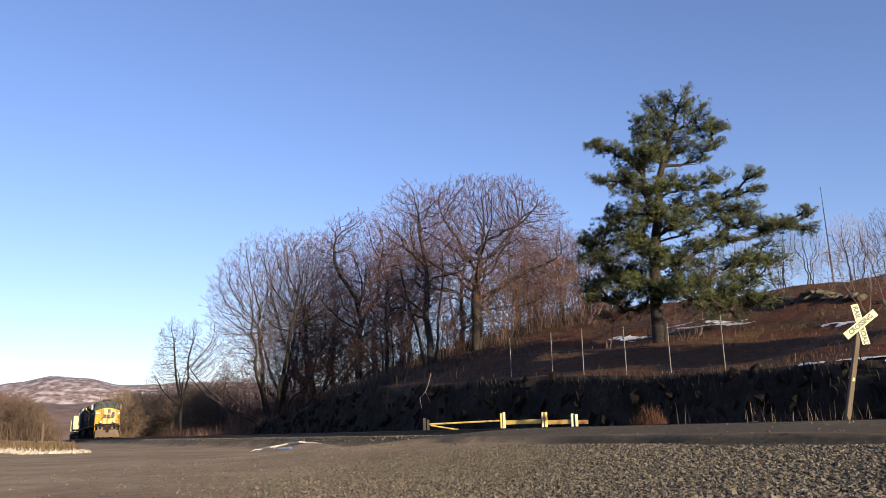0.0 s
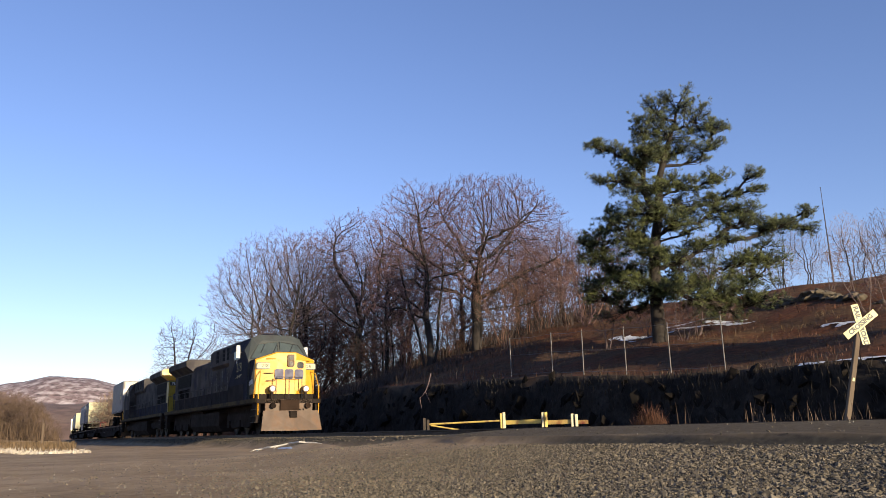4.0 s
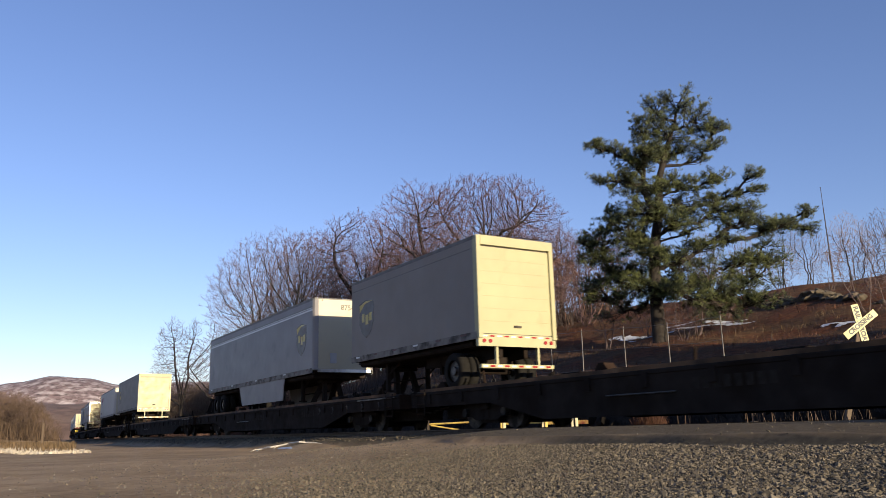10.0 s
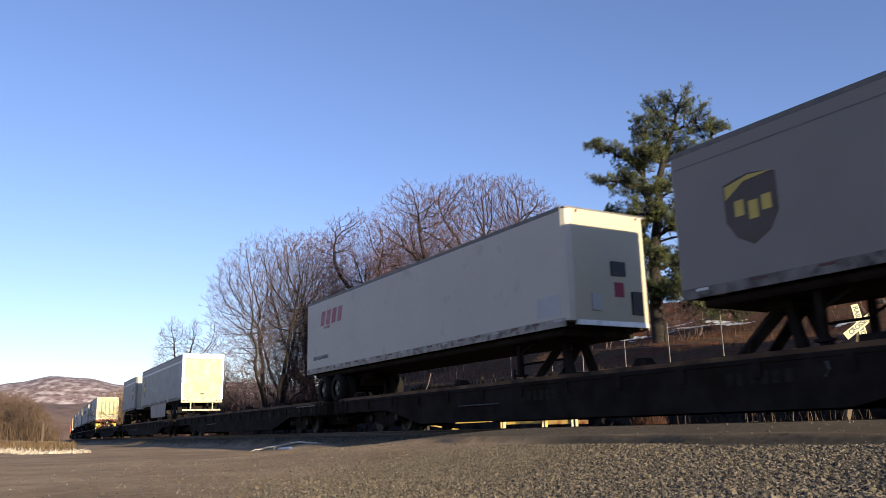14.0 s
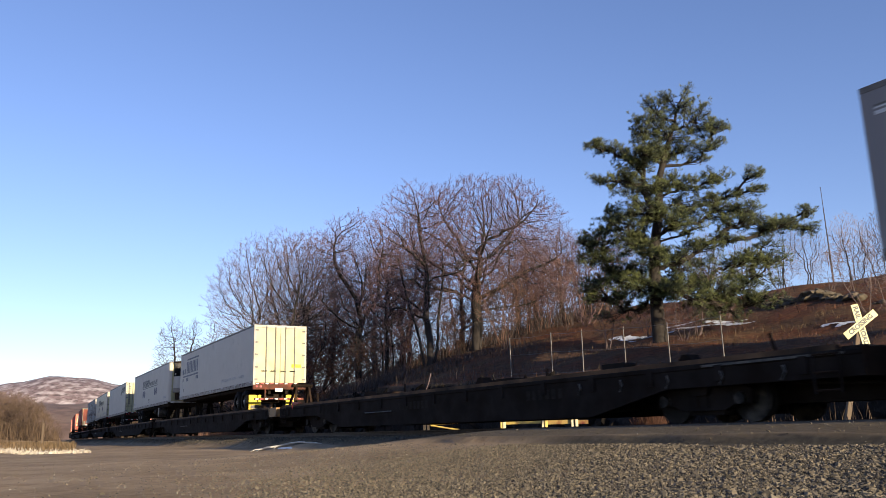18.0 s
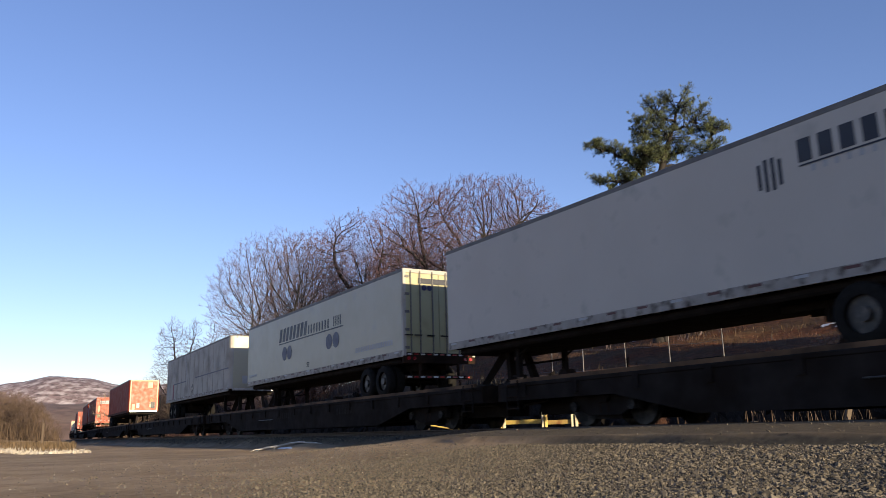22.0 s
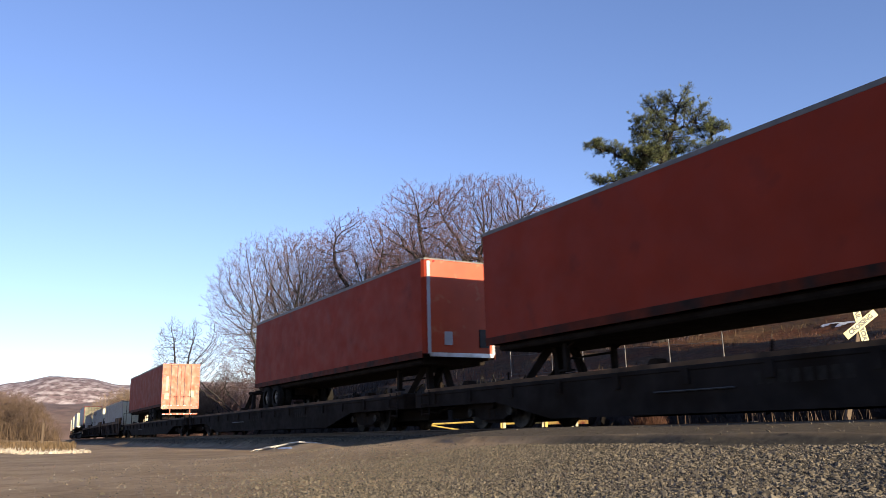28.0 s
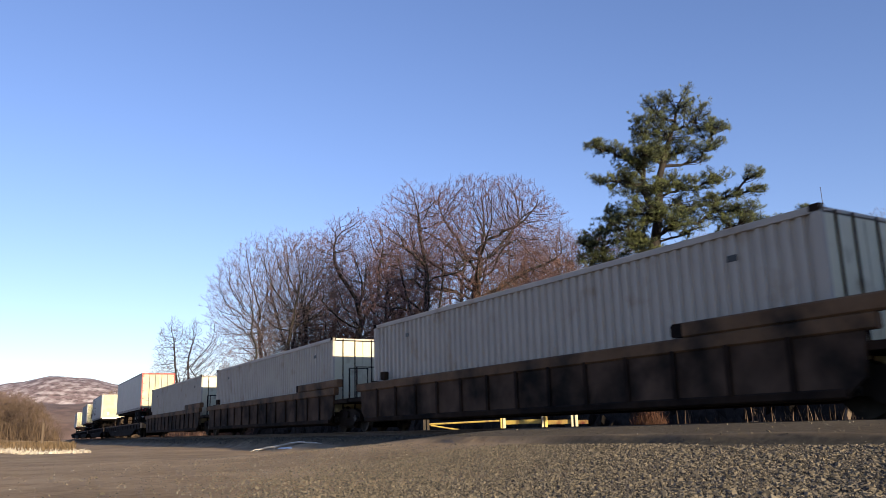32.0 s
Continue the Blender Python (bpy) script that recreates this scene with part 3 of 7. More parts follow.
def running_gear(t, back, sign, long_body=True, axle=1.55):
    """Wheels at the rear end (x = back), landing legs near the nose, frame rails. sign: +1 when the rear is in front."""
    b = back
    road_wheels(t, (b - sign * axle, b - sign * (axle + 1.25)) if long_body else (b - sign * 1.35,))
    s = Shape()
    for y in (-0.48, 0.36):
        s.box(min(b - sign * 0.2, b - sign * 4.2), max(b - sign * 0.2, b - sign * 4.2), y, y + 0.12, 1.86, 2.20)
    for k in (1.0, 1.95, 2.2, 3.3):
        s.box(b - sign * k - 0.06, b - sign * k + 0.06, -0.5, 0.5, 1.62, 1.95)
    part("suspension_frame", s, "car_black", t)


def landing_gear(t, x):
    for y in (-0.75, 0.75):
        part("landing_leg", Shape().soft(x - 0.07, x + 0.07, y - 0.07, y + 0.07, DECK + 0.25, 2.25, 0.015, "z").box(x - 0.14, x + 0.14, y - 0.12, y + 0.12, DECK + 0.2, DECK + 0.25), "car_black", t)
    part("leg_brace", Shape().rod([(x, -0.75, 1.55), (x, 0.75, 1.75)], 0.03).rod([(x, -0.75, 1.8), (x + 0.9, -0.7, 2.22)], 0.03).rod([(x, 0.75, 1.8), (x + 0.9, 0.7, 2.22)], 0.03), "car_black", t)


def swing_doors(t, x, bot, top, mat, frame_mat, rods=4):
    """Two hinged rear doors with lock rods, hinges and a frame, facing forward at x."""
    for y0, y1 in ((-1.20, -0.01), (0.01, 1.20)):
        d = part("rear_door", Shape().soft(x, x + 0.045, y0, y1, bot + 0.10, top - 0.13, 0.012, "x"), mat, t)
        for k in range(rods // 2):
            y = y0 + (y1 - y0) * ((0.42, 0.80, 0.14) if y0 < 0 else (0.20, 0.58, 0.86))[k]
            part("lock_rod", Shape().cyl(x + 0.075, y, (bot + top) / 2, 0.024, top - bot - 0.12, "z", 8), "dark_alu", d)
            part("rod_handle", Shape().box(x + 0.07, x + 0.11, y - 0.22, y + 0.04, bot + 0.62, bot + 0.66), "steel", d)
        ye = y0 if y0 < 0 else y1
        for k in range(5):
            z = bot + 0.25 + k * (top - bot - 0.5) / 4
            part("hinge", Shape().box(x + 0.03, x + 0.075, ye - 0.11 if ye > 0 else ye - 0.04, ye + 0.04 if ye > 0 else ye + 0.11, z - 0.04, z + 0.04), "dark_alu", d)
    s = Shape().box(x - 0.06, x + 0.06, -1.30, -1.20, bot, top).box(x - 0.06, x + 0.06, 1.20, 1.30, bot, top)
    s.box(x - 0.06, x + 0.06, -1.20, 1.20, top - 0.12, top)
    part("door_frame", s, frame_mat, t)


def roll_door(t, x, bot, top, mat, frame_mat):
    """A roller door of horizontal panels in a deep frame."""
    n = 7
    for i in range(n):
        z0 = bot + 0.12 + i * (top - bot - 0.42) / n
        z1 = bot + 0.12 + (i + 1) * (top - bot - 0.42) / n
        part("door_panel", Shape().soft(x + 0.004, x + 0.034, -1.17, 1.17, z0 + 0.0006, z1 - 0.0006, 0.0016, "y"), mat, t)
    s = Shape().box(x - 0.10, x + 0.10, -1.30, -1.17, bot, top).box(x - 0.10, x + 0.10, 1.17, 1.30, bot, top)
    s.box(x - 0.10, x + 0.11, -1.17, 1.17, top - 0.26, top)
    part("door_frame", s, frame_mat, t)
    part("door_handle", Shape().box(x + 0.03, x + 0.07, -0.12, 0.12, bot + 0.3, bot + 0.36), "steel", t)


def rear_bumper(t, x, bot, mat, low=1.56, tape=True):
    part("rear_sill", Shape().box(x - 0.08, x + 0.05, -1.29, 1.29, bot - 0.22, bot + 0.10), mat, t)
    for y in (-1.12, -0.92, 0.92, 1.12):
        part("tail_lamp", Shape().cyl(x + 0.06, y, bot - 0.08, 0.055, 0.03, "x", 12), "tail_red", t)
    for y in (-0.72, 0.66):
        part("bumper_strut", Shape().box(x - 0.06, x + 0.02, y, y + 0.07, low + 0.08, bot - 0.2), mat, t)
    part("bumper_bar", Shape().soft(x - 0.07, x + 0.03, -1.20, 1.20, low, low + 0.11, 0.015, "y"), mat, t)
    if tape:
        for i in range(10):
            part("reflector", Shape().box(x + 0.031, x + 0.036, -1.16 + i * 0.232, -1.16 + i * 0.232 + 0.15, low + 0.03, low + 0.08), "tail_red" if i % 2 else "tape", t)
            part("reflector", Shape().box(x + 0.051, x + 0.056, -1.16 + i * 0.232, -1.16 + i * 0.232 + 0.15, bot + 0.03, bot + 0.07), "tail_red" if i % 2 else "tape", t)


def box_body(t, length, bot, top, side, nose_at=None, rails="rail_soot", roof="alu", seams=0, seam_mat=None, chamfer=0.16):
    """The box of a trailer with its rails; the nose end has rounded upright edges."""
    a, b = -length / 2, length / 2
    ca = chamfer if nose_at == -1 else 0.0
    cb = chamfer if nose_at == 1 else 0.0
    poly = [(a, -1.295 + ca), (a + ca, -1.295), (b - cb, -1.295), (b - cb * 0.3, -1.295 + cb * 0.3), (b, -1.295 + cb), (b, 1.295 - cb), (b - cb, 1.295), (a + ca, 1.295), (a, 1.295 - ca)]
    poly = [p for i, p in enumerate(poly) if i == 0 or (abs(p[0] - poly[i - 1][0]) + abs(p[1] - poly[i - 1][1])) > 1e-6]
    part("box_body", Shape().prism(poly, bot + 0.10, top - 0.05, "z"), side, t)
    part("roof", Shape().soft(a + 0.02, b - 0.02, -1.27, 1.27, top - 0.06, top, 0.02, "x"), roof, t)
    for y in (-1.30, 1.275):
        part("roof_rail", Shape().soft(a + ca, b - cb, y, y + 0.025, top - 0.10, top + 0.004, 0.006, "x"), roof, t)
        part("bottom_rail", Shape().soft(a + ca, b - cb, y - 0.004, y + 0.03, bot - 0.03, bot + 0.17, 0.006, "x"), rails, t)
    beam = mesh_of("crossmember", Shape().box(-0.03, 0.03, -1.2, 1.2, -0.02, 0.09), "car_black")
    part("underframe", Shape().soft(a + 0.5, b - 0.5, -1.12, 1.12, bot - 0.19, bot - 0.02, 0.05, "x"), "car_black", t)
    n = int(length / 0.75)
    for i in range(n):
        part("crossmember", beam, "car_black", t).location = (a + 0.3 + i * (length - 0.6) / (n - 1), 0, bot)
    for i in range(seams):
        x = a + (i + 1) * length / (seams + 1)
        part("side_post", Shape().box(x - 0.025, x + 0.025, -1.305, -1.294, bot + 0.16, top - 0.13), seam_mat or side, t)


def marker_row(t, length, bot, step=1.25, mat="tape"):
    n = int(length / step)
    for i in range(n):
        x = -length / 2 + (i + 0.5) * length / n
        part("side_reflector", Shape().box(x - 0.14, x + 0.14, -1.309, -1.298, bot + 0.10, bot + 0.15), "dark_red" if i % 3 else mat, t)


def shield_mark(t, x, z, h):
    """A plain brown shield with a gold upper part."""
    w = h * 0.42
    pts = [(x - w, z + h * 0.42), (x - w * 0.5, z + h * 0.47), (x, z + h * 0.5), (x + w * 0.5, z + h * 0.47), (x + w, z + h * 0.42), (x + w, z - h * 0.12), (x + w * 0.62, z - h * 0.36), (x, z - h * 0.5), (x - w * 0.62, z - h * 0.36), (x - w, z - h * 0.12)]
    sh = part("shield_mark", Shape().prism(pts, -1.304, -1.298, "y"), "shield", t, "brown shield-shaped mark")
    top = [(x - w * 0.94, z + h * 0.20), (x - w * 0.2, z + h * 0.40), (x + w * 0.9, z + h * 0.44), (x, z + h * 0.475), (x - w * 0.94, z + h * 0.39)]
    part("gold_arc", Shape().prism(top, -1.308, -1.303, "y"), "gold", sh, "gold arc")
    for k, (dx, dz, hh) in enumerate(((-0.62, -0.02, 0.30), (-0.08, -0.10, 0.34), (0.42, -0.02, 0.28))):
        part("lettering_bar", Shape().box(x + dx * w, x + dx * w + 0.36 * w, -1.308, -1.303, z + dz * h - 0.05 * h, z + dz * h - 0.05 * h + hh * h * 0.75), "gold", sh)


def nose_fittings(t, x, bot, top, number=None):
    """Small fittings on a trailer's nose."""
    part("document_box", Shape().soft(x, x + 0.05, -0.62, -0.36, bot + 0.35, bot + 0.75, 0.01, "x"), "grey_mark", t)
    part("gladhand_box", Shape().soft(x, x + 0.06, 0.62, 0.95, bot + 0.30, bot + 0.85, 0.01, "x"), "black", t)
    part("nose_rail", Shape().box(x - 0.02, x + 0.02, -1.12, 1.12, bot, bot + 0.12), "alu", t)
    if number:
        lettering(number, 0.30, Matrix.Translation((x + 0.004, 0.28, top - 0.36)) @ FRONT_END, "black", t, "fleet_number", 0.002)
    for y in (-0.95, 0.95):
        part("marker_lamp", Shape().cyl(x + 0.01, y, top - 0.10, 0.03, 0.03, "x", 8), "tail_red", t)


def side_skirt(t, x0, x1, bot, mat):
    part("side_skirt", Shape().prism([(x0, bot), (x1, bot), (x1 - 0.15, bot - 0.90), (x0 + 0.55, bot - 0.90)], -1.28, -1.25, "y"), mat, t)
    part("side_skirt", Shape().prism([(x0, bot), (x1, bot), (x1 - 0.15, bot - 0.90), (x0 + 0.55, bot - 0.90)], 1.25, 1.28, "y"), mat, t)


GROUP_T = "trailers riding on the train"


def parcel_trailer(s0, s1, facing, side, end, number=None, top=5.12, bot=2.30, skirt=None, shield=0.0, sz=3.7, stripe=True):
    """A parcel carrier's trailer. facing: 'doors' or 'nose' toward the head of the train."""
    length = s1 - s0
    long_body = length > 10
    t = thing("semi_trailer", f"{'silver' if side == 'silver' else 'pale'} grey {'long' if long_body else 'short'} trailer with brown shield, {'roller door' if facing == 'doors' else 'nose'} leading", "trailer", GROUP_T)
    h = length / 2
    if facing == "doors":
        box_body(t, length, bot, top, side, -1, roof="dark_alu")
        roll_door(t, h, bot, top, end, end if side != "silver" else "alu")
        rear_bumper(t, h, bot, end)
        running_gear(t, h, 1, long_body=long_body)
        landing_gear(t, -h + (2.6 if long_body else 1.9))
    else:
        box_body(t, length, bot, top, side, 1, roof="dark_alu")
        nose_fittings(t, h, bot, top, number)
        part("nose_panel", Shape().soft(h - 0.005, h + 0.004, -1.10, 1.10, bot + 0.13, top - 0.06, 0.01, "x"), end, t)
        running_gear(t, -h, -1, long_body=long_body)
        landing_gear(t, h - (2.6 if long_body else 1.9))
    if stripe:
        part("pale_stripe", Shape().box(-h + 0.2, h - 0.2, -1.301, -1.296, top - 0.50, top - 0.44), "tape", t)
        part("pale_stripe", Shape().box(-h + 0.2, h - 0.2, -1.301, -1.296, top - 0.40, top - 0.375), "tape", t)
    part("side_seam", Shape().box(-h + 0.2, h - 0.2, -1.300, -1.296, top - 0.36, top - 0.335), "dark_alu", t)
    shield_mark(t, shield, sz, 1.30)
    marker_row(t, length, bot)
    if skirt:
        side_skirt(t, skirt[0], skirt[1], bot - 0.03, side)
    return ride(t, (s0 + s1) / 2, h * 0.8)


def van_trailer(s0, s1, facing, side, end, label, top=5.14, bot=2.28, seams=0, low=1.56, markers=True, axle=1.55, frame="white", rails="rail_stained", door_rods=4, bumper_mat="car_brown"):
    length = s1 - s0
    h = length / 2
    t = thing("semi_trailer", label, "trailer", GROUP_T)
    if facing == "doors":
        box_body(t, length, bot, top, side, -1, rails=rails, roof="dark_alu", seams=seams, seam_mat="streak")
        swing_doors(t, h, bot, top, end, frame, door_rods)
        rear_bumper(t, h, bot, bumper_mat, low)
        running_gear(t, h, 1, axle=axle)
        landing_gear(t, -h + 2.7)
    else:
        box_body(t, length, bot, top, side, 1, rails=rails, roof="dark_alu", seams=seams, seam_mat="streak")
        part("nose_panel", Shape().soft(h - 0.005, h + 0.004, -1.10, 1.10, bot + 0.13, top - 0.06, 0.01, "x"), end, t)
        nose_fittings(t, h, bot, top)
        running_gear(t, -h, -1, axle=axle)
        landing_gear(t, h - 2.7)
    if markers:
        marker_row(t, length, bot, 0.85, "grey_mark")
    return ride(t, (s0 + s1) / 2, h * 0.8)


def mark_row(t, x0, x1, z0, z1, n, mat, slant=0.0, weight=0.62, y=-1.303):
    """A name drawn plain: n upright bars between x0 and x1."""
    s, w = Shape(), (x1 - x0) / n
    for i in range(n):
        xa = x0 + i * w
        xb = xa + w * weight
        s.prism([(xa, z0), (xb, z0), (xb + slant * (z1 - z0), z1), (xa + slant * (z1 - z0), z1)], y, y + 0.005, "y")
    return part("lettering_bar", s, mat, t)


def shipper_marks(t, x0, x1, x2, x3, zb, zt, discs, r, zd):
    """A two-part name above a rule and two pairs of round marks, drawn plain."""
    mark_row(t, x0, x1, zb, zt, 8, "slate", 0.25, 0.66)
    mark_row(t, x1 + 0.08, x2, zb, zb + (zt - zb) * 0.62, 8, "slate", 0.0, 0.45)
    mark_row(t, x2 + 0.28, x3, zb, zb + (zt - zb) * 0.66, 4, "slate", 0.0, 0.45)
    part("underline", Shape().box(x0, x3 + 0.12, -1.303, -1.298, zb - 0.10, zb - 0.05), "slate", t)
    for x in discs:
        disc(t, x, zd, r, "navy")


# the trailers, from the head of the train
parcel_trailer(-140.95, -132.4, "nose", "ups_grey", "white_warm", "342669", top=5.22, bot=2.38, shield=2.9, sz=3.72, stripe=False)
parcel_trailer(-93.3, -85.1, "doors", "ups_grey", "cream", top=5.16, bot=2.36, shield=-2.75, sz=3.74, stripe=False)
parcel_trailer(-81.65, -65.5, "nose", "silver", "white_warm", "875472", top=5.23, bot=2.30, skirt=(-2.1, 4.6), shield=6.69, sz=3.68)
parcel_trailer(-40.25, -26.3, "doors", "ups_grey", "cream", top=5.19, bot=2.30, shield=-5.1, sz=3.68, stripe=False)
rental = van_trailer(-23.15, -7.0, "nose", "white", "white_warm", "clean white box trailer with a maroon name near its tail", top=5.03, bot=2.25)
mark_row(rental, -6.73, -4.6, 3.98, 4.52, 4, "maroon", 0.25, 0.66)
side_word(rental, -6.4, 3.84, 0.10, (0.5,) * 6, "maroon", gap=0.6)
side_word(rental, -7.4, 2.72, 0.14, (0.5,) * 14, "navy", gap=0.25)
part("nose_vent", Shape().soft(8.075, 8.12, 0.02, 0.46, 3.45, 3.80, 0.01, "x"), "black", rental)
part("red_mark", Shape().box(8.075, 8.085, 0.10, 0.40, 2.95, 3.30), "maroon", rental)
part("patch_panel", Shape().box(6.9, 7.75, -1.304, -1.297, 2.5, 2.98), "grey_mark", rental)
parcel_trailer(15.75, 32.0, "doors", "silver", "cream", top=5.16, bot=2.30, skirt=(-3.4, 2.85), shield=-6.42, sz=3.69)
parcel_trailer(35.42, 43.55, "nose", "silver", "white_warm", "372582", top=5.06, bot=2.32, shield=2.59, sz=3.69)

carrier = van_trailer(74.05, 90.35, "doors", "white", "cream", "white box trailer with a navy name panel and yellow mud flaps", top=5.11, bot=2.28, frame="white_old", bumper_mat="red_brown")
part("name_rule", Shape().box(-6.06, -3.08, -1.303, -1.298, 4.60, 4.69), "navy", carrier)
part("name_rule", Shape().box(-7.2, -3.08, -1.303, -1.298, 3.60, 3.69), "navy", carrier)
mark_row(carrier, -7.3, -6.25, 3.78, 4.12, 2, "navy", 0.0, 0.6)
mark_row(carrier, -6.18, -3.1, 3.80, 4.50, 8, "navy", 0.0, 0.62)
for x in (-7.10, -6.10, -5.78, -3.52, -3.22):
    disc(carrier, x, 3.43, 0.12, "navy")
lettering("53'", 0.26, Matrix.Translation((-6.85, -1.303, 2.78)) @ NEAR_SIDE, "slate", carrier, "length_mark", 0.003)
side_word(carrier, 2.4, 2.72, 0.13, (0.6,) * 10 + (-0.8,) + (0.6,) * 4 + (-0.8,) + (0.6,) * 6, "grey_mark", gap=0.9)
end_bars(carrier, 8.21, 0.56, 1.05, 3.10, 3.26, "mud_flap", "placard")
end_bars(carrier, 8.21, -0.22, 0.14, 1.96, 2.12, "tape", "plate")
for x in (7.25,):
    f = part("mud_flap", Shape().box(x, x + 0.02, -1.20, -0.62, 1.12, 1.85), "mud_flap", carrier, "yellow mud flap")
    part("lettering_bar", Shape().box(x + 0.021, x + 0.026, -1.12, -0.70, 1.2, 1.36), "black", f)
    part("mud_flap", Shape().box(x, x + 0.02, 0.62, 1.20, 1.12, 1.85), "mud_flap", carrier, "yellow mud flap")

reefer = van_trailer(93.95, 109.9, "nose", "white", "cream", "white refrigerated trailer with a dark cooling unit on its nose", top=5.02, bot=2.24, seams=0, axle=3.15, rails="rail_stained")
shipper_marks(reefer, -3.32, -0.05, 2.25, 3.40, 3.80, 4.32, (-2.95, -2.29, 2.43, 3.05), 0.27, 3.29)
lettering("53'", 0.38, Matrix.Translation((-0.02, -1.303, 2.70)) @ NEAR_SIDE, "slate", reefer, "length_mark", 0.003)
side_word(reefer, 6.01, 2.62, 0.16, (0.5,) * 9, "grey_mark", gap=0.35)
side_word(reefer, -7.7, 2.62, 0.12, (0.5,) * 12, "grey_mark", gap=0.3)
def wrap(out):
    """The outline of the cooling unit, from above, set out a little."""
    return [(7.98, -0.98 - out), (8.36, -0.98 - out), (8.52, -0.80 - out), (8.60 + out, -0.45), (8.60 + out, 0.45), (8.52, 0.80 + out), (8.36, 0.98 + out), (7.98, 0.98 + out)]


unit = part("cooling_unit", Shape().prism(wrap(0.0), 4.02, 4.95, "z"), "reefer_dark", reefer, "black grille of the cooling unit")
for k in range(5):
    part("grille_bar", Shape().prism(wrap(0.015), 4.56 + k * 0.075, 4.585 + k * 0.075, "z"), "dark_alu", unit)
part("top_frame", Shape().prism(wrap(0.05), 4.93, 5.02, "z").rod([(8.2, -0.4, 5.02), (8.2, -0.4, 5.14), (8.66, -0.4, 5.14), (8.66, 0.75, 5.14), (8.2, 0.75, 5.14)], 0.035).box(8.1, 8.6, -0.35, 0.7, 5.02, 5.08), "car_brown", unit)
part("unit_cover", Shape().prism(wrap(0.02), 3.02, 4.00, "z"), "white", reefer, "white lower cover of the cooling unit")
part("cover_lip", Shape().prism(wrap(0.045), 2.92, 3.22, "z"), "ups_grey", reefer)
part("unit_seam", Shape().box(8.54, 8.64, -0.46, -0.44, 3.24, 3.99), "black", reefer)
part("unit_machinery", Shape().prism(wrap(-0.12), 2.45, 2.92, "z"), "car_brown", reefer, "dark machinery below the cover")
part("round_badge", Shape().cyl(8.40, -0.955, 4.16, 0.07, 0.06, "y", 14), "tape", unit)
part("fuel_tank", Shape().cyl(1.6, -0.85, 1.85, 0.24, 1.0, "x", 18), "car_black", reefer)
part("round_tank_end", Shape().cyl(4.2, -1.0, 1.72, 0.33, 0.5, "y", 20), "rim", reefer)

wheels_van = van_trailer(115.65, 130.1, "doors", "white", "cream", "white box trailer with a short dark name by its doors", top=4.98, bot=2.18, axle=1.0, frame="white_old", door_rods=6, bumper_mat="car_brown", rails="rail_stained")
mark_row(wheels_van, 4.28, 6.56, 4.20, 4.60, 6, "slate", 0.0, 0.66)
side_word(wheels_van, 4.5, 4.0, 0.11, (0.6,) * 7, "grey_mark", gap=1.3)
for k in range(4):
    part("globe_band", Shape().box(3.46 + 0.14 * k, 3.53 + 0.14 * k, -1.303, -1.298, 3.84 + 0.06 * abs(k - 1.5), 4.48 - 0.06 * abs(k - 1.5)), "slate", wheels_van)
part("name_rule", Shape().box(4.28, 6.5, -1.303, -1.298, 4.13, 4.16), "slate", wheels_van)
end_bars(wheels_van, 7.30, 0.35, 1.05, 4.10, 4.24, "slate", "lettering_bar")
for k in range(10):
    end_bars(wheels_van, 7.30, -1.02, -0.90, 4.55 - k * 0.17, 4.66 - k * 0.17, "slate", "code_bar")

shipper = van_trailer(132.65, 148.95, "doors", "white_warm", "cream", "white box trailer with a dark name and pairs of round marks", top=5.01, bot=2.26, frame="white_old", door_rods=6, rails="rail_stained")
shipper_marks(shipper, -3.49, -0.10, 2.30, 3.40, 3.84, 4.40, (-2.76, -2.16, 2.17, 2.84), 0.29, 3.32)
lettering("53", 0.28, Matrix.Translation((0.03, -1.303, 2.63)) @ NEAR_SIDE, "slate", shipper, "length_mark", 0.003)
side_word(shipper, 4.6, 2.66, 0.17, (0.55,) * 20, "grey_mark", gap=0.3)
side_word(shipper, -7.7, 2.62, 0.12, (0.5,) * 12, "grey_mark", gap=0.3)
end_bars(shipper, 8.22, -0.75, 0.65, 4.55, 4.72, "slate", "lettering_bar")
for y in (-0.55, 0.75):
    part("round_mark", Shape().cyl(8.22, y, 4.42, 0.09, 0.01, "x", 16).cyl(8.22, y + 0.2, 4.42, 0.09, 0.01, "x", 16), "navy", shipper)

old_van = van_trailer(152.05, 168.45, "nose", "white_old", "white_warm", "stained old white trailer with riveted posts and painted-over stripes", top=5.08, bot=2.24, seams=13, rails="rail_stained")
part("dark_stripe", Shape().box(0.5, 8.0, -1.312, -1.303, 3.37, 3.43), "navy", old_van)
part("dark_stripe", Shape().box(-5.72, -2.15, -1.312, -1.303, 3.31, 3.37).box(-5.72, -5.67, -1.312, -1.303, 2.45, 3.31), "navy", old_van)
part("dark_stripe", Shape().box(-2.14, -2.09, -1.312, -1.303, 3.34, 4.84), "grey_mark", old_van)
part("maroon_patch", Shape().box(-6.02, -5.82, -1.312, -1.303, 2.35, 3.34), "maroon", old_van)
dm = part("diamond_mark", Shape().prism([(-0.66, 2.78), (-0.30, 3.08), (0.06, 2.78), (-0.30, 2.48)], -1.310, -1.303, "y"), "slate", old_van)
part("diamond_field", Shape().prism([(-0.52, 2.78), (-0.30, 2.96), (-0.08, 2.78), (-0.30, 2.60)], -1.313, -1.308, "y"), "white_old", dm)
ORANGE = "orange-red box trailer with scuffed edges, {} leading"
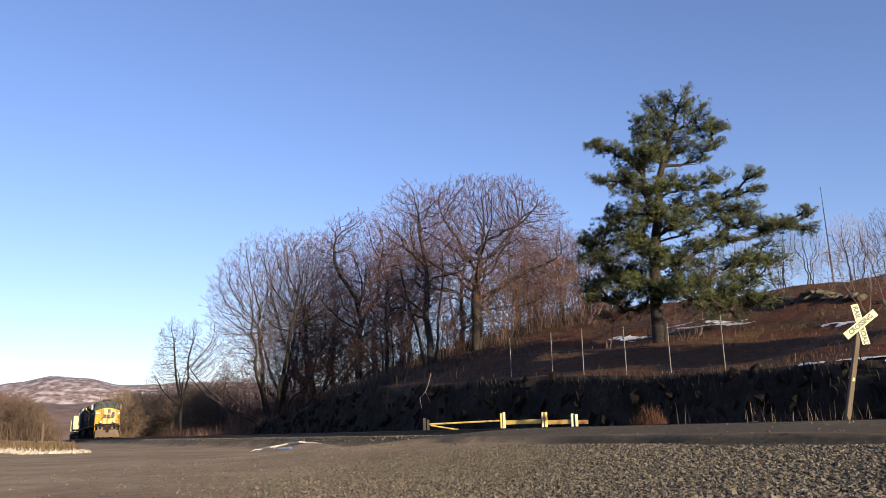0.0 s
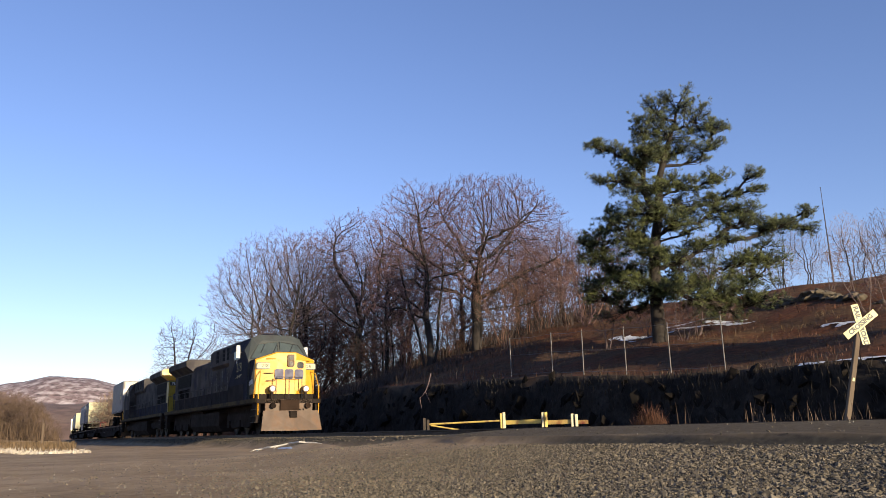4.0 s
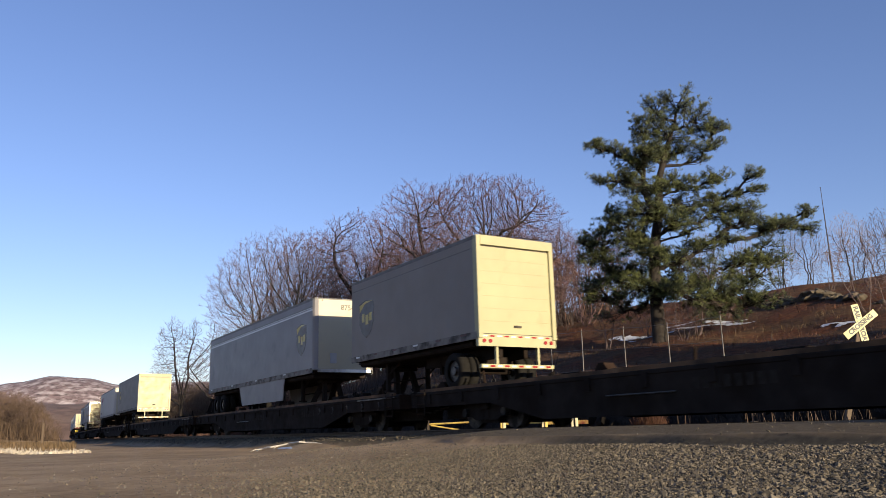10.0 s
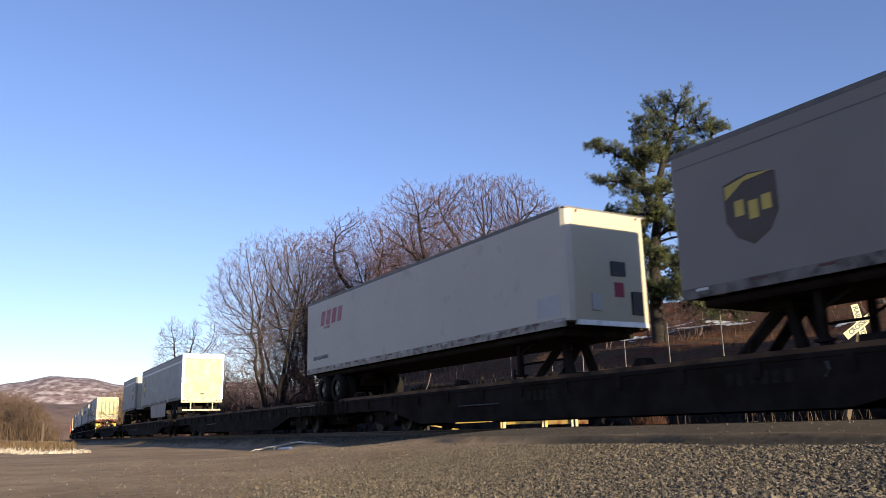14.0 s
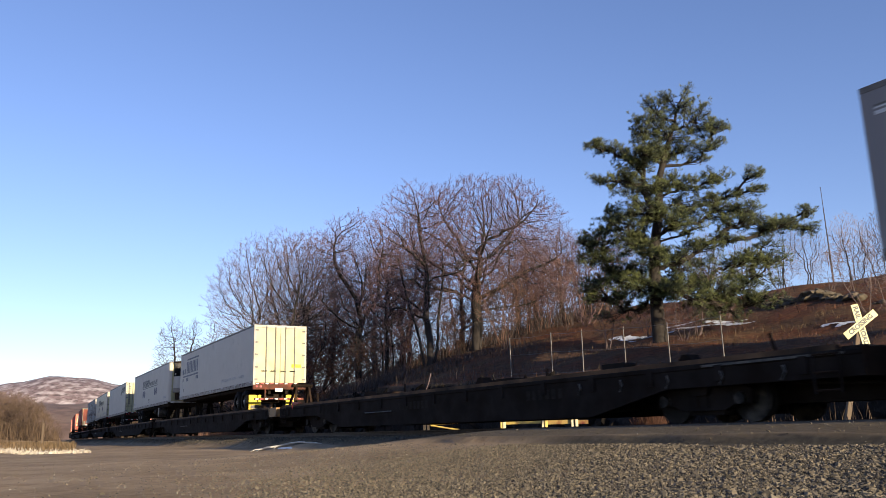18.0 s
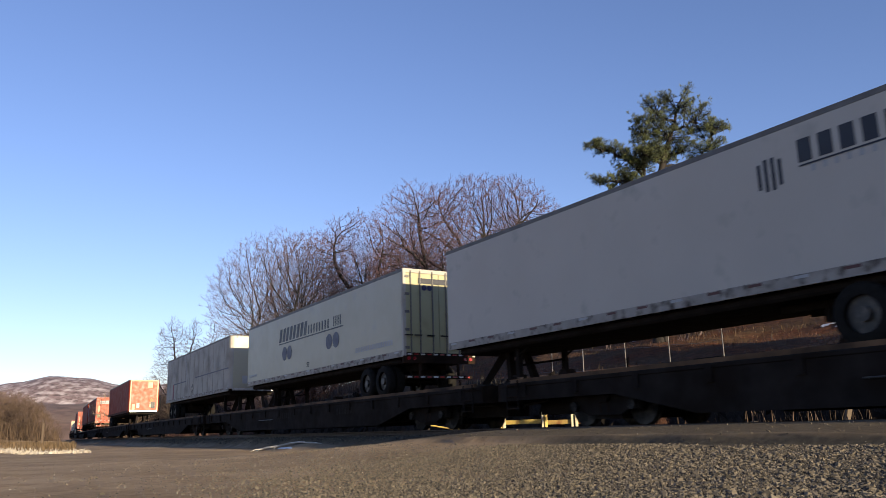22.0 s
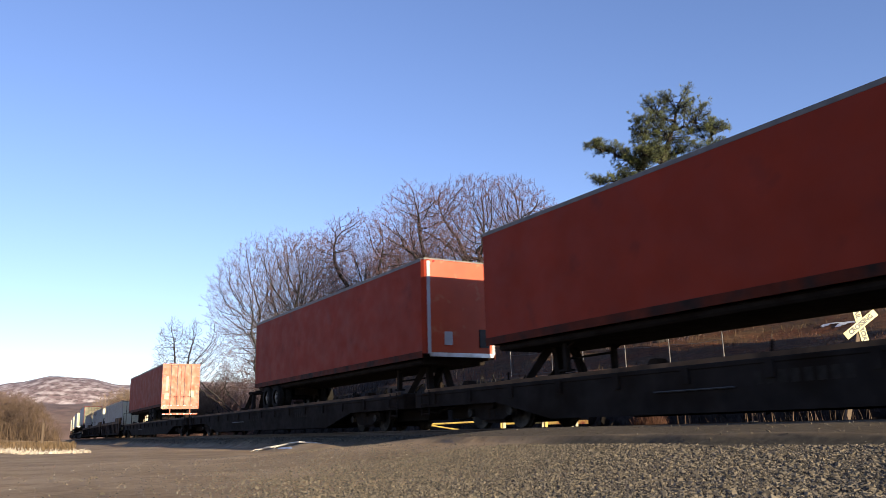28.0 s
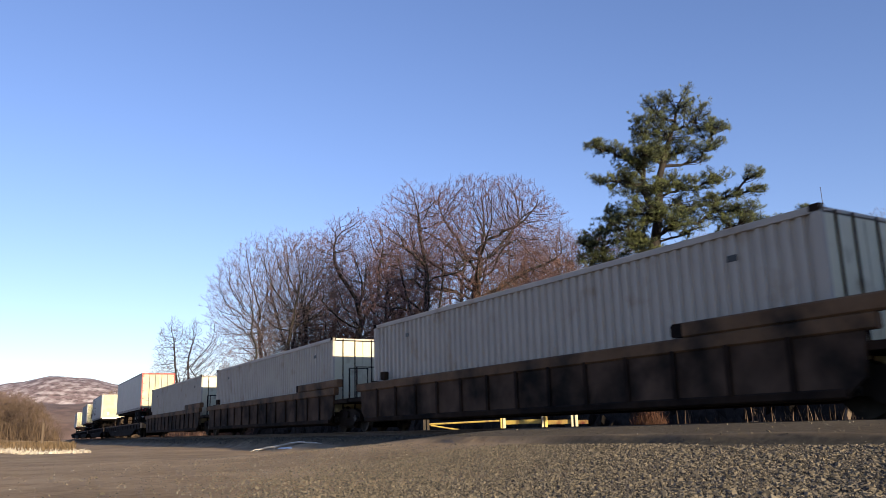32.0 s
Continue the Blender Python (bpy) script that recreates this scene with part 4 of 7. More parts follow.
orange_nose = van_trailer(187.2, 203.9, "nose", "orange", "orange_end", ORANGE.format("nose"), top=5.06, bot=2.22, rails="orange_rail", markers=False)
for y in (-1.20, 1.10):
    part("corner_post", Shape().box(8.34, 8.37, y, y + 0.10, 2.24, 5.0), "cream", orange_nose)
part("top_edge", Shape().box(8.34, 8.372, -1.1, 1.1, 4.92, 5.02), "cream", orange_nose)
end_bars(orange_nose, 8.358, 0.32, 0.70, 4.35, 4.82, "cream", "paint_patch")
end_bars(orange_nose, 8.358, 0.50, 0.80, 2.62, 2.90, "cream", "placard")
end_bars(orange_nose, 8.358, -0.98, -0.75, 2.40, 2.90, "cream", "paint_patch")
part("diamond_mark", Shape().prism([(0.45, 3.25), (0.65, 3.45), (0.85, 3.25), (0.65, 3.05)], 8.357, 8.362, "x"), "tan", orange_nose)
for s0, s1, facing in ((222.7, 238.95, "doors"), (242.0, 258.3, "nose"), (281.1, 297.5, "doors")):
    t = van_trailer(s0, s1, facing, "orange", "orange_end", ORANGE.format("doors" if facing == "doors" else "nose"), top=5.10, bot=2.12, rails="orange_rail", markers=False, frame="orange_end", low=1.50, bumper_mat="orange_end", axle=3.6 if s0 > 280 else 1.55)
    x = (s1 - s0) / 2 + 0.05
    if facing == "doors":
        end_bars(t, x, -1.02, -0.86, 3.2, 4.2, "cream", "code_bar")
        end_bars(t, x, 0.62, 0.95, 2.75, 3.2, "cream", "placard")
        end_bars(t, x, -1.1, -0.8, 2.6, 3.0, "cream", "paint_patch")
        if s0 < 230:
            end_bars(t, x, -0.85, 0.95, 4.30, 4.70, "grey_mark", "paint_patch")
    else:
        for y in (-1.18, 1.08):
            part("corner_post", Shape().box(x - 0.07, x - 0.04, y, y + 0.10, 2.2, 5.0), "grey_mark", t)

far_van = van_trailer(364.3, 380.6, "doors", "white", "cream", "white box trailer with red door edges, far down the train", top=5.12, bot=2.24, frame="red")
van_trailer(398.4, 414.7, "nose", "white", "cream", "white box trailer, nose leading, far down the train", top=5.08)
van_trailer(428.2, 444.5, "doors", "white_old", "cream", "dull white box trailer far down the train", top=5.08)
van_trailer(470.0, 486.3, "doors", "white", "cream", "white box trailer at the far end of the train", top=5.08)


# ---- railway cars ----
def rail_wheel_set(parent, x, r=0.42):
    a = part("axle", Shape().cyl(x, 0, r, 0.08, 1.5, "y", 10), "steel", parent)
    for y in (-0.755, 0.755):
        part("wheel", Shape().cyl(x, y, r, r, 0.11, "y", 24).cyl(x, y - math.copysign(0.075, y), r, r + 0.025, 0.03, "y", 24).cyl(x, y + math.copysign(0.06, y), r, r * 0.35, 0.06, "y", 14), "steel", a)


def truck(parent, x, r=0.42, half=0.9):
    """A freight truck: two side frames, a bolster, springs and two wheel sets."""
    tr = part("bolster", Shape().soft(x - 0.2, x + 0.2, -1.15, 1.15, 0.50, 0.72, 0.04, "y"), "car_black", parent)
    for y in (-1.06, 0.92):
        p = [(x - half - 0.18, r - 0.1), (x - half + 0.18, r - 0.1), (x - 0.5, 0.22), (x + 0.5, 0.22), (x + half - 0.18, r - 0.1), (x + half + 0.18, r - 0.1), (x + half + 0.2, r + 0.16), (x + 0.55, 0.80), (x - 0.55, 0.80), (x - half - 0.2, r + 0.16)]
        part("side_frame", Shape().prism(p, y, y + 0.14, "y"), "car_black", tr)
        for k in (-0.12, 0.12):
            part("spring", Shape().cyl(x + k, y + 0.07, 0.42, 0.08, 0.3, "z", 10), "car_brown", tr)
        for k in (-half, half):
            part("bearing_cap", Shape().cyl(x + k, y + (-0.05 if y < 0 else 0.19), r, 0.11, 0.10, "y", 12), "steel", tr)
    part("brake_beam", Shape().soft(x - half + 0.45, x - half + 0.62, -0.85, 0.85, 0.16, 0.42, 0.03, "y"), "car_black", tr)
    part("brake_beam", Shape().soft(x + half - 0.62, x + half - 0.45, -0.85, 0.85, 0.16, 0.42, 0.03, "y"), "car_black", tr)
    part("spring_plank", Shape().soft(x - 0.42, x + 0.42, -0.95, 0.95, 0.14, 0.30, 0.03, "y"), "car_black", tr)
    rail_wheel_set(parent, x - half, r)
    rail_wheel_set(parent, x + half, r)


def coupler(parent, x, sign):
    part("coupler", Shape().soft(min(x, x + sign * 0.45), max(x, x + sign * 0.45), -0.10, 0.10, 0.76, 0.95, 0.03, "x").soft(x + sign * 0.42 - 0.12, x + sign * 0.42 + 0.12, -0.17, 0.17, 0.70, 1.0, 0.04, "z"), "car_black", parent)


def flatcar(length):
    """A long flatcar for trailers with shallow side sills, hitches and bridge plates."""
    c = thing("trailer_flatcar", "sooty black trailer flatcar with raised hitches and side ladders", "railway car", "flatcars of the train")
    h = length / 2
    part("deck", Shape().soft(-h, h, -1.38, 1.38, DECK - 0.10, DECK, 0.02, "x"), "car_black", c)
    for y in (-1.36, 1.28):
        p = [(-h, DECK - 0.1), (h, DECK - 0.1), (h, DECK - 0.42), (h - 4.0, DECK - 0.42), (h - 6.2, 0.18), (-h + 6.2, 0.18), (-h + 4.0, DECK - 0.42), (-h, DECK - 0.42)]
        sill = part("side_sill", Shape().prism(p, y, y + 0.08, "y"), "car_black", c)
        for i in range(15):
            x = -h + 1.0 + i * (length - 2) / 14
            part("stake_pocket", Shape().box(x - 0.08, x + 0.08, y - (0.05 if y < 0 else -0.08), y + (0 if y < 0 else 0.13), DECK - 0.34, DECK - 0.05), "car_black", sill)
        part("curb_rail", Shape().box(-h + 0.4, h - 0.4, y + (0.02 if y < 0 else 0), y + (0.10 if y < 0 else 0.06), DECK, DECK + 0.09), "well_brown", c)
    part("centre_sill", Shape().box(-h + 0.3, h - 0.3, -0.35, 0.35, 0.30, DECK - 0.1), "car_black", c)
    for x in (-h, h):
        part("end_sill", Shape().box(x - 0.12, x + 0.03, -1.35, 1.35, DECK - 0.42, DECK + 0.02), "car_brown", c)
        coupler(c, x, math.copysign(1, x))
        part("bridge_plate", Shape().prism([(x - 0.9, -1.25), (x, -1.25), (x, -0.55), (x - 0.9, -0.55)] if x > 0 else [(x, -1.25), (x + 0.9, -1.25), (x + 0.9, -0.55), (x, -0.55)], DECK + 0.005, DECK + 0.05, "z"), "steel", c)
        lad = part("ladder_rail", Shape().rod([(x - math.copysign(0.35, x), -1.42, 0.40), (x - math.copysign(0.35, x), -1.42, 1.12)], 0.02), "car_black", c)
        part("ladder_rail", Shape().rod([(x - math.copysign(0.8, x), -1.42, 0.40), (x - math.copysign(0.8, x), -1.42, 1.12)], 0.02), "car_black", c)
        for k in range(3):
            z = 0.45 + k * 0.28
            part("rung", Shape().rod([(x - math.copysign(0.35, x), -1.42, z), (x - math.copysign(0.8, x), -1.42, z)], 0.018), "car_brown", lad)
        part("brake_pipe", Shape().rod([(x - math.copysign(1.5, x), -1.0, 0.62), (x, -0.6, 0.55), (x + math.copysign(0.35, x), -0.4, 0.5)], 0.03), "car_black", c)
    for x in (-h + 3.4, h - 3.4):
        truck(c, x)
    for x0, n in ((-2.2, 8), (4.4, 6)):
        word = Shape()
        for i in range(n):
            word.box(x0 + i * 0.24, x0 + i * 0.24 + 0.15, -1.366, -1.359, 0.62, 0.84)
        part("lettering_bar", word, "faint", c)
    part("pale_pipe", Shape().rod([(-4.5, -1.40, 0.60), (-2.6, -1.40, 0.60)], 0.018), "rim", c)
    part("brake_box", Shape().soft(-7.5, -6.9, -1.2, -0.5, 0.35, 0.75, 0.03, "y"), "car_brown", c)
    part("brake_cylinder", Shape().cyl(-5.2, -1.0, 0.55, 0.17, 0.9, "x", 12), "car_brown", c)
    part("brake_rod", Shape().rod([(-6.8, -1.1, 0.5), (-9.0, -0.9, 0.45)], 0.025), "car_brown", c)
    part("air_tank", Shape().cyl(5.8, -1.05, 0.52, 0.2, 1.4, "x", 14), "car_brown", c)
    for i in range(6):
        x = -h + 5.6 + i * (length - 11.2) / 5
        part("tie_down", Shape().box(x - 0.3, x + 0.3, -1.1, -0.9, DECK, DECK + 0.12), "steel", c)
    rng = random.Random(int(length * 100))
    for i in range(11):
        x = -h + 1.6 + i * (length - 3.2) / 10 + rng.uniform(-0.5, 0.5)
        y = rng.choice((-1.2, -1.05, -0.8))
        if i % 3 == 0:
            part("wheel_chock", Shape().prism([(x - 0.3, DECK), (x + 0.3, DECK), (x + 0.08, DECK + 0.26), (x - 0.08, DECK + 0.26)], y, y + 0.3, "y"), "car_brown", c)
        elif i % 3 == 1:
            part("chain_post", Shape().rod([(x, y, DECK), (x + rng.uniform(-0.1, 0.1), y, DECK + rng.uniform(0.25, 0.5))], 0.03), "car_brown", c)
        else:
            part("deck_box", Shape().soft(x - 0.35, x + 0.35, y, y + 0.35, DECK, DECK + rng.uniform(0.12, 0.24), 0.03, "y"), "car_black", c)
    return c


def hitch(parent_car, x, up=True, mat="car_black", small=False):
    """A trailer hitch: a raised A-frame with a top plate, or folded down."""
    if up:
        k = 0.45 if mat == "red" or small else 0.85
        for y in (-0.40, 0.40):
            hi = part("hitch_strut", Shape().rod([(x - 1.25 * k, y, DECK + 0.05), (x - 0.05, y * 0.7, DECK + 0.98)], 0.14 * k, 4, 0.17 * k), mat, parent_car)
            part("hitch_leg", Shape().rod([(x + 0.45 * k, y, DECK), (x + 0.08, y * 0.7, DECK + 0.95)], 0.15 * k, 4, 0.13 * k), mat, hi)
        head = part("hitch_plate", Shape().soft(x - 0.34 * k, x + 0.30 * k, -0.45, 0.45, DECK + 0.92, DECK + 1.06, 0.04, "y"), mat, parent_car)
        part("hitch_jaw", Shape().soft(x - 0.16, x + 0.16, -0.14, 0.14, DECK + 1.06, DECK + 1.12, 0.03, "y"), mat, head)
    else:
        part("folded_hitch", Shape().soft(x - 0.9, x + 0.7, -0.42, 0.42, DECK, DECK + 0.24, 0.06, "y"), mat, parent_car)


# eight cars ahead of the tan-ended one and eight behind it
flat_a = flatcar(25.75)
for k in range(5):
    part("side_hook", Shape().rod([(6.35 + 1.28 * k, -1.40, 0.66), (6.43 + 1.28 * k, -1.40, 0.78), (6.40 + 1.28 * k, -1.41, 0.90)], 0.022), "rim", flat_a)
part("edge_strip", Shape().box(9.8, 12.6, -1.388, -1.38, DECK - 0.07, DECK - 0.03), "rim", flat_a)
flat_b = flatcar(27.95)
cars = []
for i in range(8):
    cars.append((flat_a if i == 0 else copy_thing(flat_a, Matrix()), -142.6 + 26.6 * (i + 0.5), 12.9))
for i in range(8):
    cars.append((flat_b if i == 0 else copy_thing(flat_b, Matrix()), 70.3 + 28.75 * (i + 0.5), 14.0))
for c, s, h in cars:
    ride(c, s, h - 3.4)


def car_at(s):
    return min(cars, key=lambda c: abs(c[1] - s))


def hitch_at(s, up=True, mat="car_black"):
    c, mid, _ = car_at(s)
    hitch(c, mid - s, up, mat, mat == "car_brown")


# a hitch under each nose, and the empty ones between
for s in (-139.2, -86.6, -80.1, -27.9, -21.6, 30.4, 36.9, 88.7, 95.6, 128.5, 147.3, 153.6, 188.8, 237.3, 243.6, 295.9):
    hitch_at(s)
for s, mat in ((-105.0, "red"), (-62.7, "car_black"), (-121.1, "car_black"), (70.9, "car_brown"), (262.0, "car_black")):
    hitch_at(s, True, mat)
for s in (-128.0, -55.0, -48.0, 3.5, 9.0, 55.0, 62.0, 175.0, 182.0, 210.0, 216.0, 270.0):
    hitch_at(s, False, "car_brown")
tan_car = cars[8]
part("tan_end_block", Shape().prism([(13.55, 0.72), (14.5, 0.72), (14.6, DECK + 0.03), (13.5, DECK + 0.03)], -1.42, 1.3, "y"), "tan", tan_car[0], "tan painted end block")
part("pink_flag", Shape().prism([(-11.4, 1.10), (-10.35, 1.17), (-11.4, 1.24)], -1.40, -1.37, "y").rod([(-11.4, -1.385, DECK - 0.1), (-11.4, -1.385, 1.27)], 0.02), "red", cars[7][0])


def well_unit(length):
    """One unit of a well car: deep ribbed sides with a top chord, end platforms and bulkhead fittings."""
    c = thing("well_car", "rusty tan well car with ribbed sides on shared trucks", "railway car", "well cars of the train")
    h = length / 2
    for y in (-1.46, 1.38):
        side = part("well_side", Shape().prism([(-h + 1.5, 0.36), (h - 1.5, 0.36), (h - 1.2, 0.6), (h - 1.1, 1.36), (-h + 1.1, 1.36), (-h + 1.2, 0.6)], y, y + 0.08, "y"), "well_dark", c)
        part("top_chord", Shape().soft(-h + 0.9, h - 0.9, y - 0.05, y + 0.13, 1.30, 1.56, 0.03, "x"), "well_brown", side)
        part("raised_chord", Shape().soft(h - 4.6, h - 0.6, y - 0.06, y + 0.14, 1.562, 1.84, 0.03, "x"), "well_brown", side)
        part("bottom_chord", Shape().soft(-h + 1.5, h - 1.5, y - 0.04, y + 0.12, 0.30, 0.46, 0.03, "x"), "car_brown", side)
        for i in range(13):
            x = -h + 2.4 + i * (length - 4.8) / 12
            part("rib", Shape().box(x - 0.05, x + 0.05, y - (0.05 if y < 0 else -0.08), y + (0 if y < 0 else 0.13), 0.44, 1.34), "car_brown", side)
        for x in (-h + 2.8, h - 4.75):
            part("guide_block", Shape().soft(x - 0.16, x + 0.16, y - 0.03, y + 0.11, 1.58, 1.84, 0.04, "y"), "car_brown", side)
    part("well_floor", Shape().box(-h + 2.0, h - 2.0, -1.40, 1.40, 0.34, 0.42), "car_black", c)
    for sg in (-1, 1):
        part("end_platform", Shape().box(min(sg * h, sg * (h - 2.3)), max(sg * h, sg * (h - 2.3)), -1.40, 1.40, 1.0, 1.14), "car_brown", c)
        part("end_bulkhead", Shape().box(sg * (h - 1.9) - 0.05, sg * (h - 1.9) + 0.05, -1.42, 1.42, 0.4, 1.6), "car_brown", c)
        rail = part("end_handrail", Shape().rod([(sg * (h - 0.25), -1.2, 1.14), (sg * (h - 0.25), -1.2, 2.2), (sg * (h - 0.25), -0.5, 2.2), (sg * (h - 0.25), -0.5, 1.14)], 0.03), "car_brown", c)
        part("end_handrail", Shape().rod([(sg * (h - 0.25), 0.6, 1.14), (sg * (h - 0.25), 0.6, 2.3), (sg * (h - 0.25), 1.2, 2.3), (sg * (h - 0.25), 1.2, 1.14)], 0.025), "car_brown", c)
    wheel = Shape()
    n = 24
    wheel.rod([(h - 0.5, 0.55 + 0.33 * math.cos(2 * math.pi * k / n), 2.35 + 0.33 * math.sin(2 * math.pi * k / n)) for k in range(n + 1)], 0.022, 5)
    for k in range(5):
        a = 2 * math.pi * k / 5
        wheel.rod([(h - 0.5, 0.55, 2.35), (h - 0.5, 0.55 + 0.33 * math.cos(a), 2.35 + 0.33 * math.sin(a))], 0.015, 5)
    part("brake_wheel", wheel.rod([(h - 0.62, 0.55, 2.35), (h - 0.62, 0.55, 1.14)], 0.05), "car_black", c)
    part("brake_box", Shape().soft(h - 0.85, h - 0.55, 0.25, 0.85, 1.9, 2.3, 0.04, "z"), "car_black", c)
    truck(c, h - 0.75, 0.45, 0.88)
    return c


def container(length, label, mat="container", end="container_end"):
    """A corrugated container with corner posts, doors and lock rods at the leading end."""
    c = thing("shipping_container", label, "container", "containers in the well cars")
    h, bot, top = length / 2, 0.60, 3.45
    n = int(length / 0.28)
    prof = []
    for i in range(n):
        x = -h + 0.2 + i * (length - 0.4) / n
        w = (length - 0.4) / n
        prof += [(x, 0.0), (x + w * 0.36, 0.0), (x + w * 0.5, 0.06), (x + w * 0.86, 0.06)]
    prof.append((h - 0.2, 0.0))
    for y, sg in ((-1.21, 1), (1.21, -1)):
        vs = [(x, y + sg * d, z) for x, d in prof for z in (bot + 0.15, top - 0.12)]
        part("corrugated_side", Shape().add(vs, [(2 * i, 2 * i + 2, 2 * i + 3, 2 * i + 1) for i in range(len(prof) - 1)]), mat, c)
        part("top_rail", Shape().soft(-h, h, y - 0.02 if y < 0 else y - 0.05, y + 0.05 if y < 0 else y + 0.02, top - 0.13, top, 0.01, "x"), mat, c)
        part("bottom_rail", Shape().soft(-h, h, y - 0.02 if y < 0 else y - 0.05, y + 0.05 if y < 0 else y + 0.02, bot, bot + 0.16, 0.01, "x"), mat, c)
        for x in (-h, h - 0.2):
            post = part("corner_post", Shape().box(x, x + 0.2, y - 0.02 if y < 0 else y - 0.06, y + 0.06 if y < 0 else y + 0.02, bot, top), mat, c)
            part("corner_casting", Shape().box(x - 0.01, x + 0.19, y - 0.03 if y < 0 else y - 0.1, y + 0.1 if y < 0 else y + 0.03, top - 0.1, top + 0.02), "car_brown", post)
    part("roof", Shape().box(-h + 0.05, h - 0.05, -1.19, 1.19, top - 0.08, top - 0.02), mat, c)
    part("back_wall", Shape().box(-h + 0.02, -h + 0.07, -1.2, 1.2, bot, top - 0.05), mat, c)
    for y0, y1 in ((-1.16, -0.01), (0.01, 1.16)):
        d = part("container_door", Shape().soft(h - 0.08, h - 0.03, y0, y1, bot + 0.12, top - 0.12, 0.01, "x"), end, c)
        for k in (0.3, 0.72):
            y = y0 + (y1 - y0) * k
            part("lock_rod", Shape().cyl(h - 0.01, y, (bot + top) / 2, 0.022, top - bot - 0.1, "z", 8), "car_brown", d)
    for x in (-h + 2.2, h - 1.95):
        part("dark_label", Shape().box(x, x + 0.22, -1.216, -1.209, top - 0.62, top - 0.50), "black", c)
    return c


unit = well_unit(19.9)
box53 = container(16.5, "pale grey corrugated container sitting in a well car")
for i, s in enumerate((311.1, 331.1, 351.1)):
    u_ = unit if i == 0 else copy_thing(unit, Matrix())
    b_ = box53 if i == 0 else copy_thing(box53, Matrix())
    ride(u_, s, 9.2)
    ride(b_, s + 0.0, 7.0)
for i in range(5):
    ride(copy_thing(flat_b, Matrix()), 362.0 + 28.75 * (i + 0.5), 10.6)


# ---- locomotives: the cab toward +x ----
def locomotive(label, hood, lower, cab, nose, number, yellow_tail, hood_patch=False):
    c = thing("diesel_locomotive", label, "locomotive", "locomotives of the train")
    part("platform", Shape().soft(-10.6, 10.5, -1.53, 1.53, 1.36, 1.56, 0.02, "x"), "car_black", c)
    for y in (-1.545, 1.535):
        part("sill_stripe", Shape().box(-10.6, 10.4, y, y + 0.01, 1.42, 1.60), "sill_yellow", c)
    part("underframe", Shape().box(-10.2, 10.0, -0.9, 0.9, 1.0, 1.36), "car_black", c)
    part("engine_hood", Shape().soft(-9.9, 5.6, -1.02, 1.02, 1.56, 4.15, 0.12, "x"), hood, c)
    for i in range(12):
        x = -3.2 + i * 0.72
        for y in (-1.045, 1.02):
            d = part("hood_door", Shape().soft(x, x + 0.68, y, y + 0.025, 1.75, 3.5, 0.012, "y"), hood, c)
            part("door_latch", Shape().box(x + 0.55, x + 0.60, y - 0.012, y + 0.037, 2.4, 2.55), "steel", d)
    for y in (-1.052, 1.046):
        part("lower_stripe", Shape().box(-9.8, 5.5, y, y + 0.006, 1.60, 2.3), lower, c)
    # upper dynamic brake and exhaust section, radiator wings
    part("upper_hood", Shape().soft(0.34, 5.7, -1.20, 1.20, 3.55, 4.66, 0.16, "x"), hood, c)
    for x, w in ((1.95, 0.26), (3.25, 0.22), (4.09, 0.22), (5.42, 0.27)):
        for y in (-1.215, 1.20):
            g = part("intake_grille", Shape().box(x - w, x + w, y, y + 0.015, 3.86, 4.48), "reefer_dark", c)
            part("grille_slat", Shape().box(x - w, x + w, y - 0.004, y + 0.019, 4.05, 4.07).box(x - w, x + w, y - 0.004, y + 0.019, 4.26, 4.28), hood, g)
    for x in (0.2, 1.3, 2.5, 3.6, 4.75):
        part("hood_seam", Shape().box(x - 0.02, x + 0.02, -1.056, -1.03, 2.35, 3.5), "black", c)
    for x in (4.62, 5.12):
        part("pale_decal", Shape().box(x - 0.07, x + 0.07, -1.062, -1.05, 2.32, 2.46), "grey_mark", c)
    part("roof_fan", Shape().cyl(-2.9, 0, 4.2, 0.55, 0.25, "z", 20).cyl(-1.0, -0.3, 4.22, 0.28, 0.2, "z", 14), "car_black", c)
    part("exhaust_stack", Shape().soft(-2.2, -1.0, -0.5, 0.5, 4.1, 4.42, 0.05, "x"), "car_black", c)
    rad = part("radiator_section", Shape().prism([(-1.02, 3.84), (1.02, 3.84), (1.50, 4.20), (1.52, 4.50), (1.35, 4.62), (-1.35, 4.62), (-1.52, 4.50), (-1.50, 4.20)], -9.9, -4.5, "x"), hood, c)
    for y in (-1.055, 1.03):
        part("radiator_grille", Shape().box(-8.9, -5.2, y, y + 0.025, 3.02, 3.76), "reefer_dark", rad)
        for k in range(9):
            part("louvre", Shape().box(-8.7 + k * 0.36, -8.52 + k * 0.36, y - 0.004, y + 0.03, 2.35, 2.88), "reefer_dark", rad)
    if yellow_tail:
        part("tail_cap", Shape().prism([(-1.03, 3.83), (1.03, 3.83), (1.51, 4.19), (1.53, 4.51), (1.36, 4.63), (-1.36, 4.63), (-1.53, 4.51), (-1.51, 4.19)], -9.97, -9.3, "x"), "loco_yellow", rad, "yellow tail of the radiator hood")
        part("tail_hood", Shape().soft(-9.96, -9.2, -1.04, 1.04, 1.57, 3.78, 0.06, "x"), "tail_yellow", c, "yellow hood end darkened for the shade on it")
        for y in (-0.62, 0.62):
            nb = part("number_board", Shape().box(-10.0, -9.965, y - 0.35, y + 0.35, 3.48, 3.74), "number_board", c)
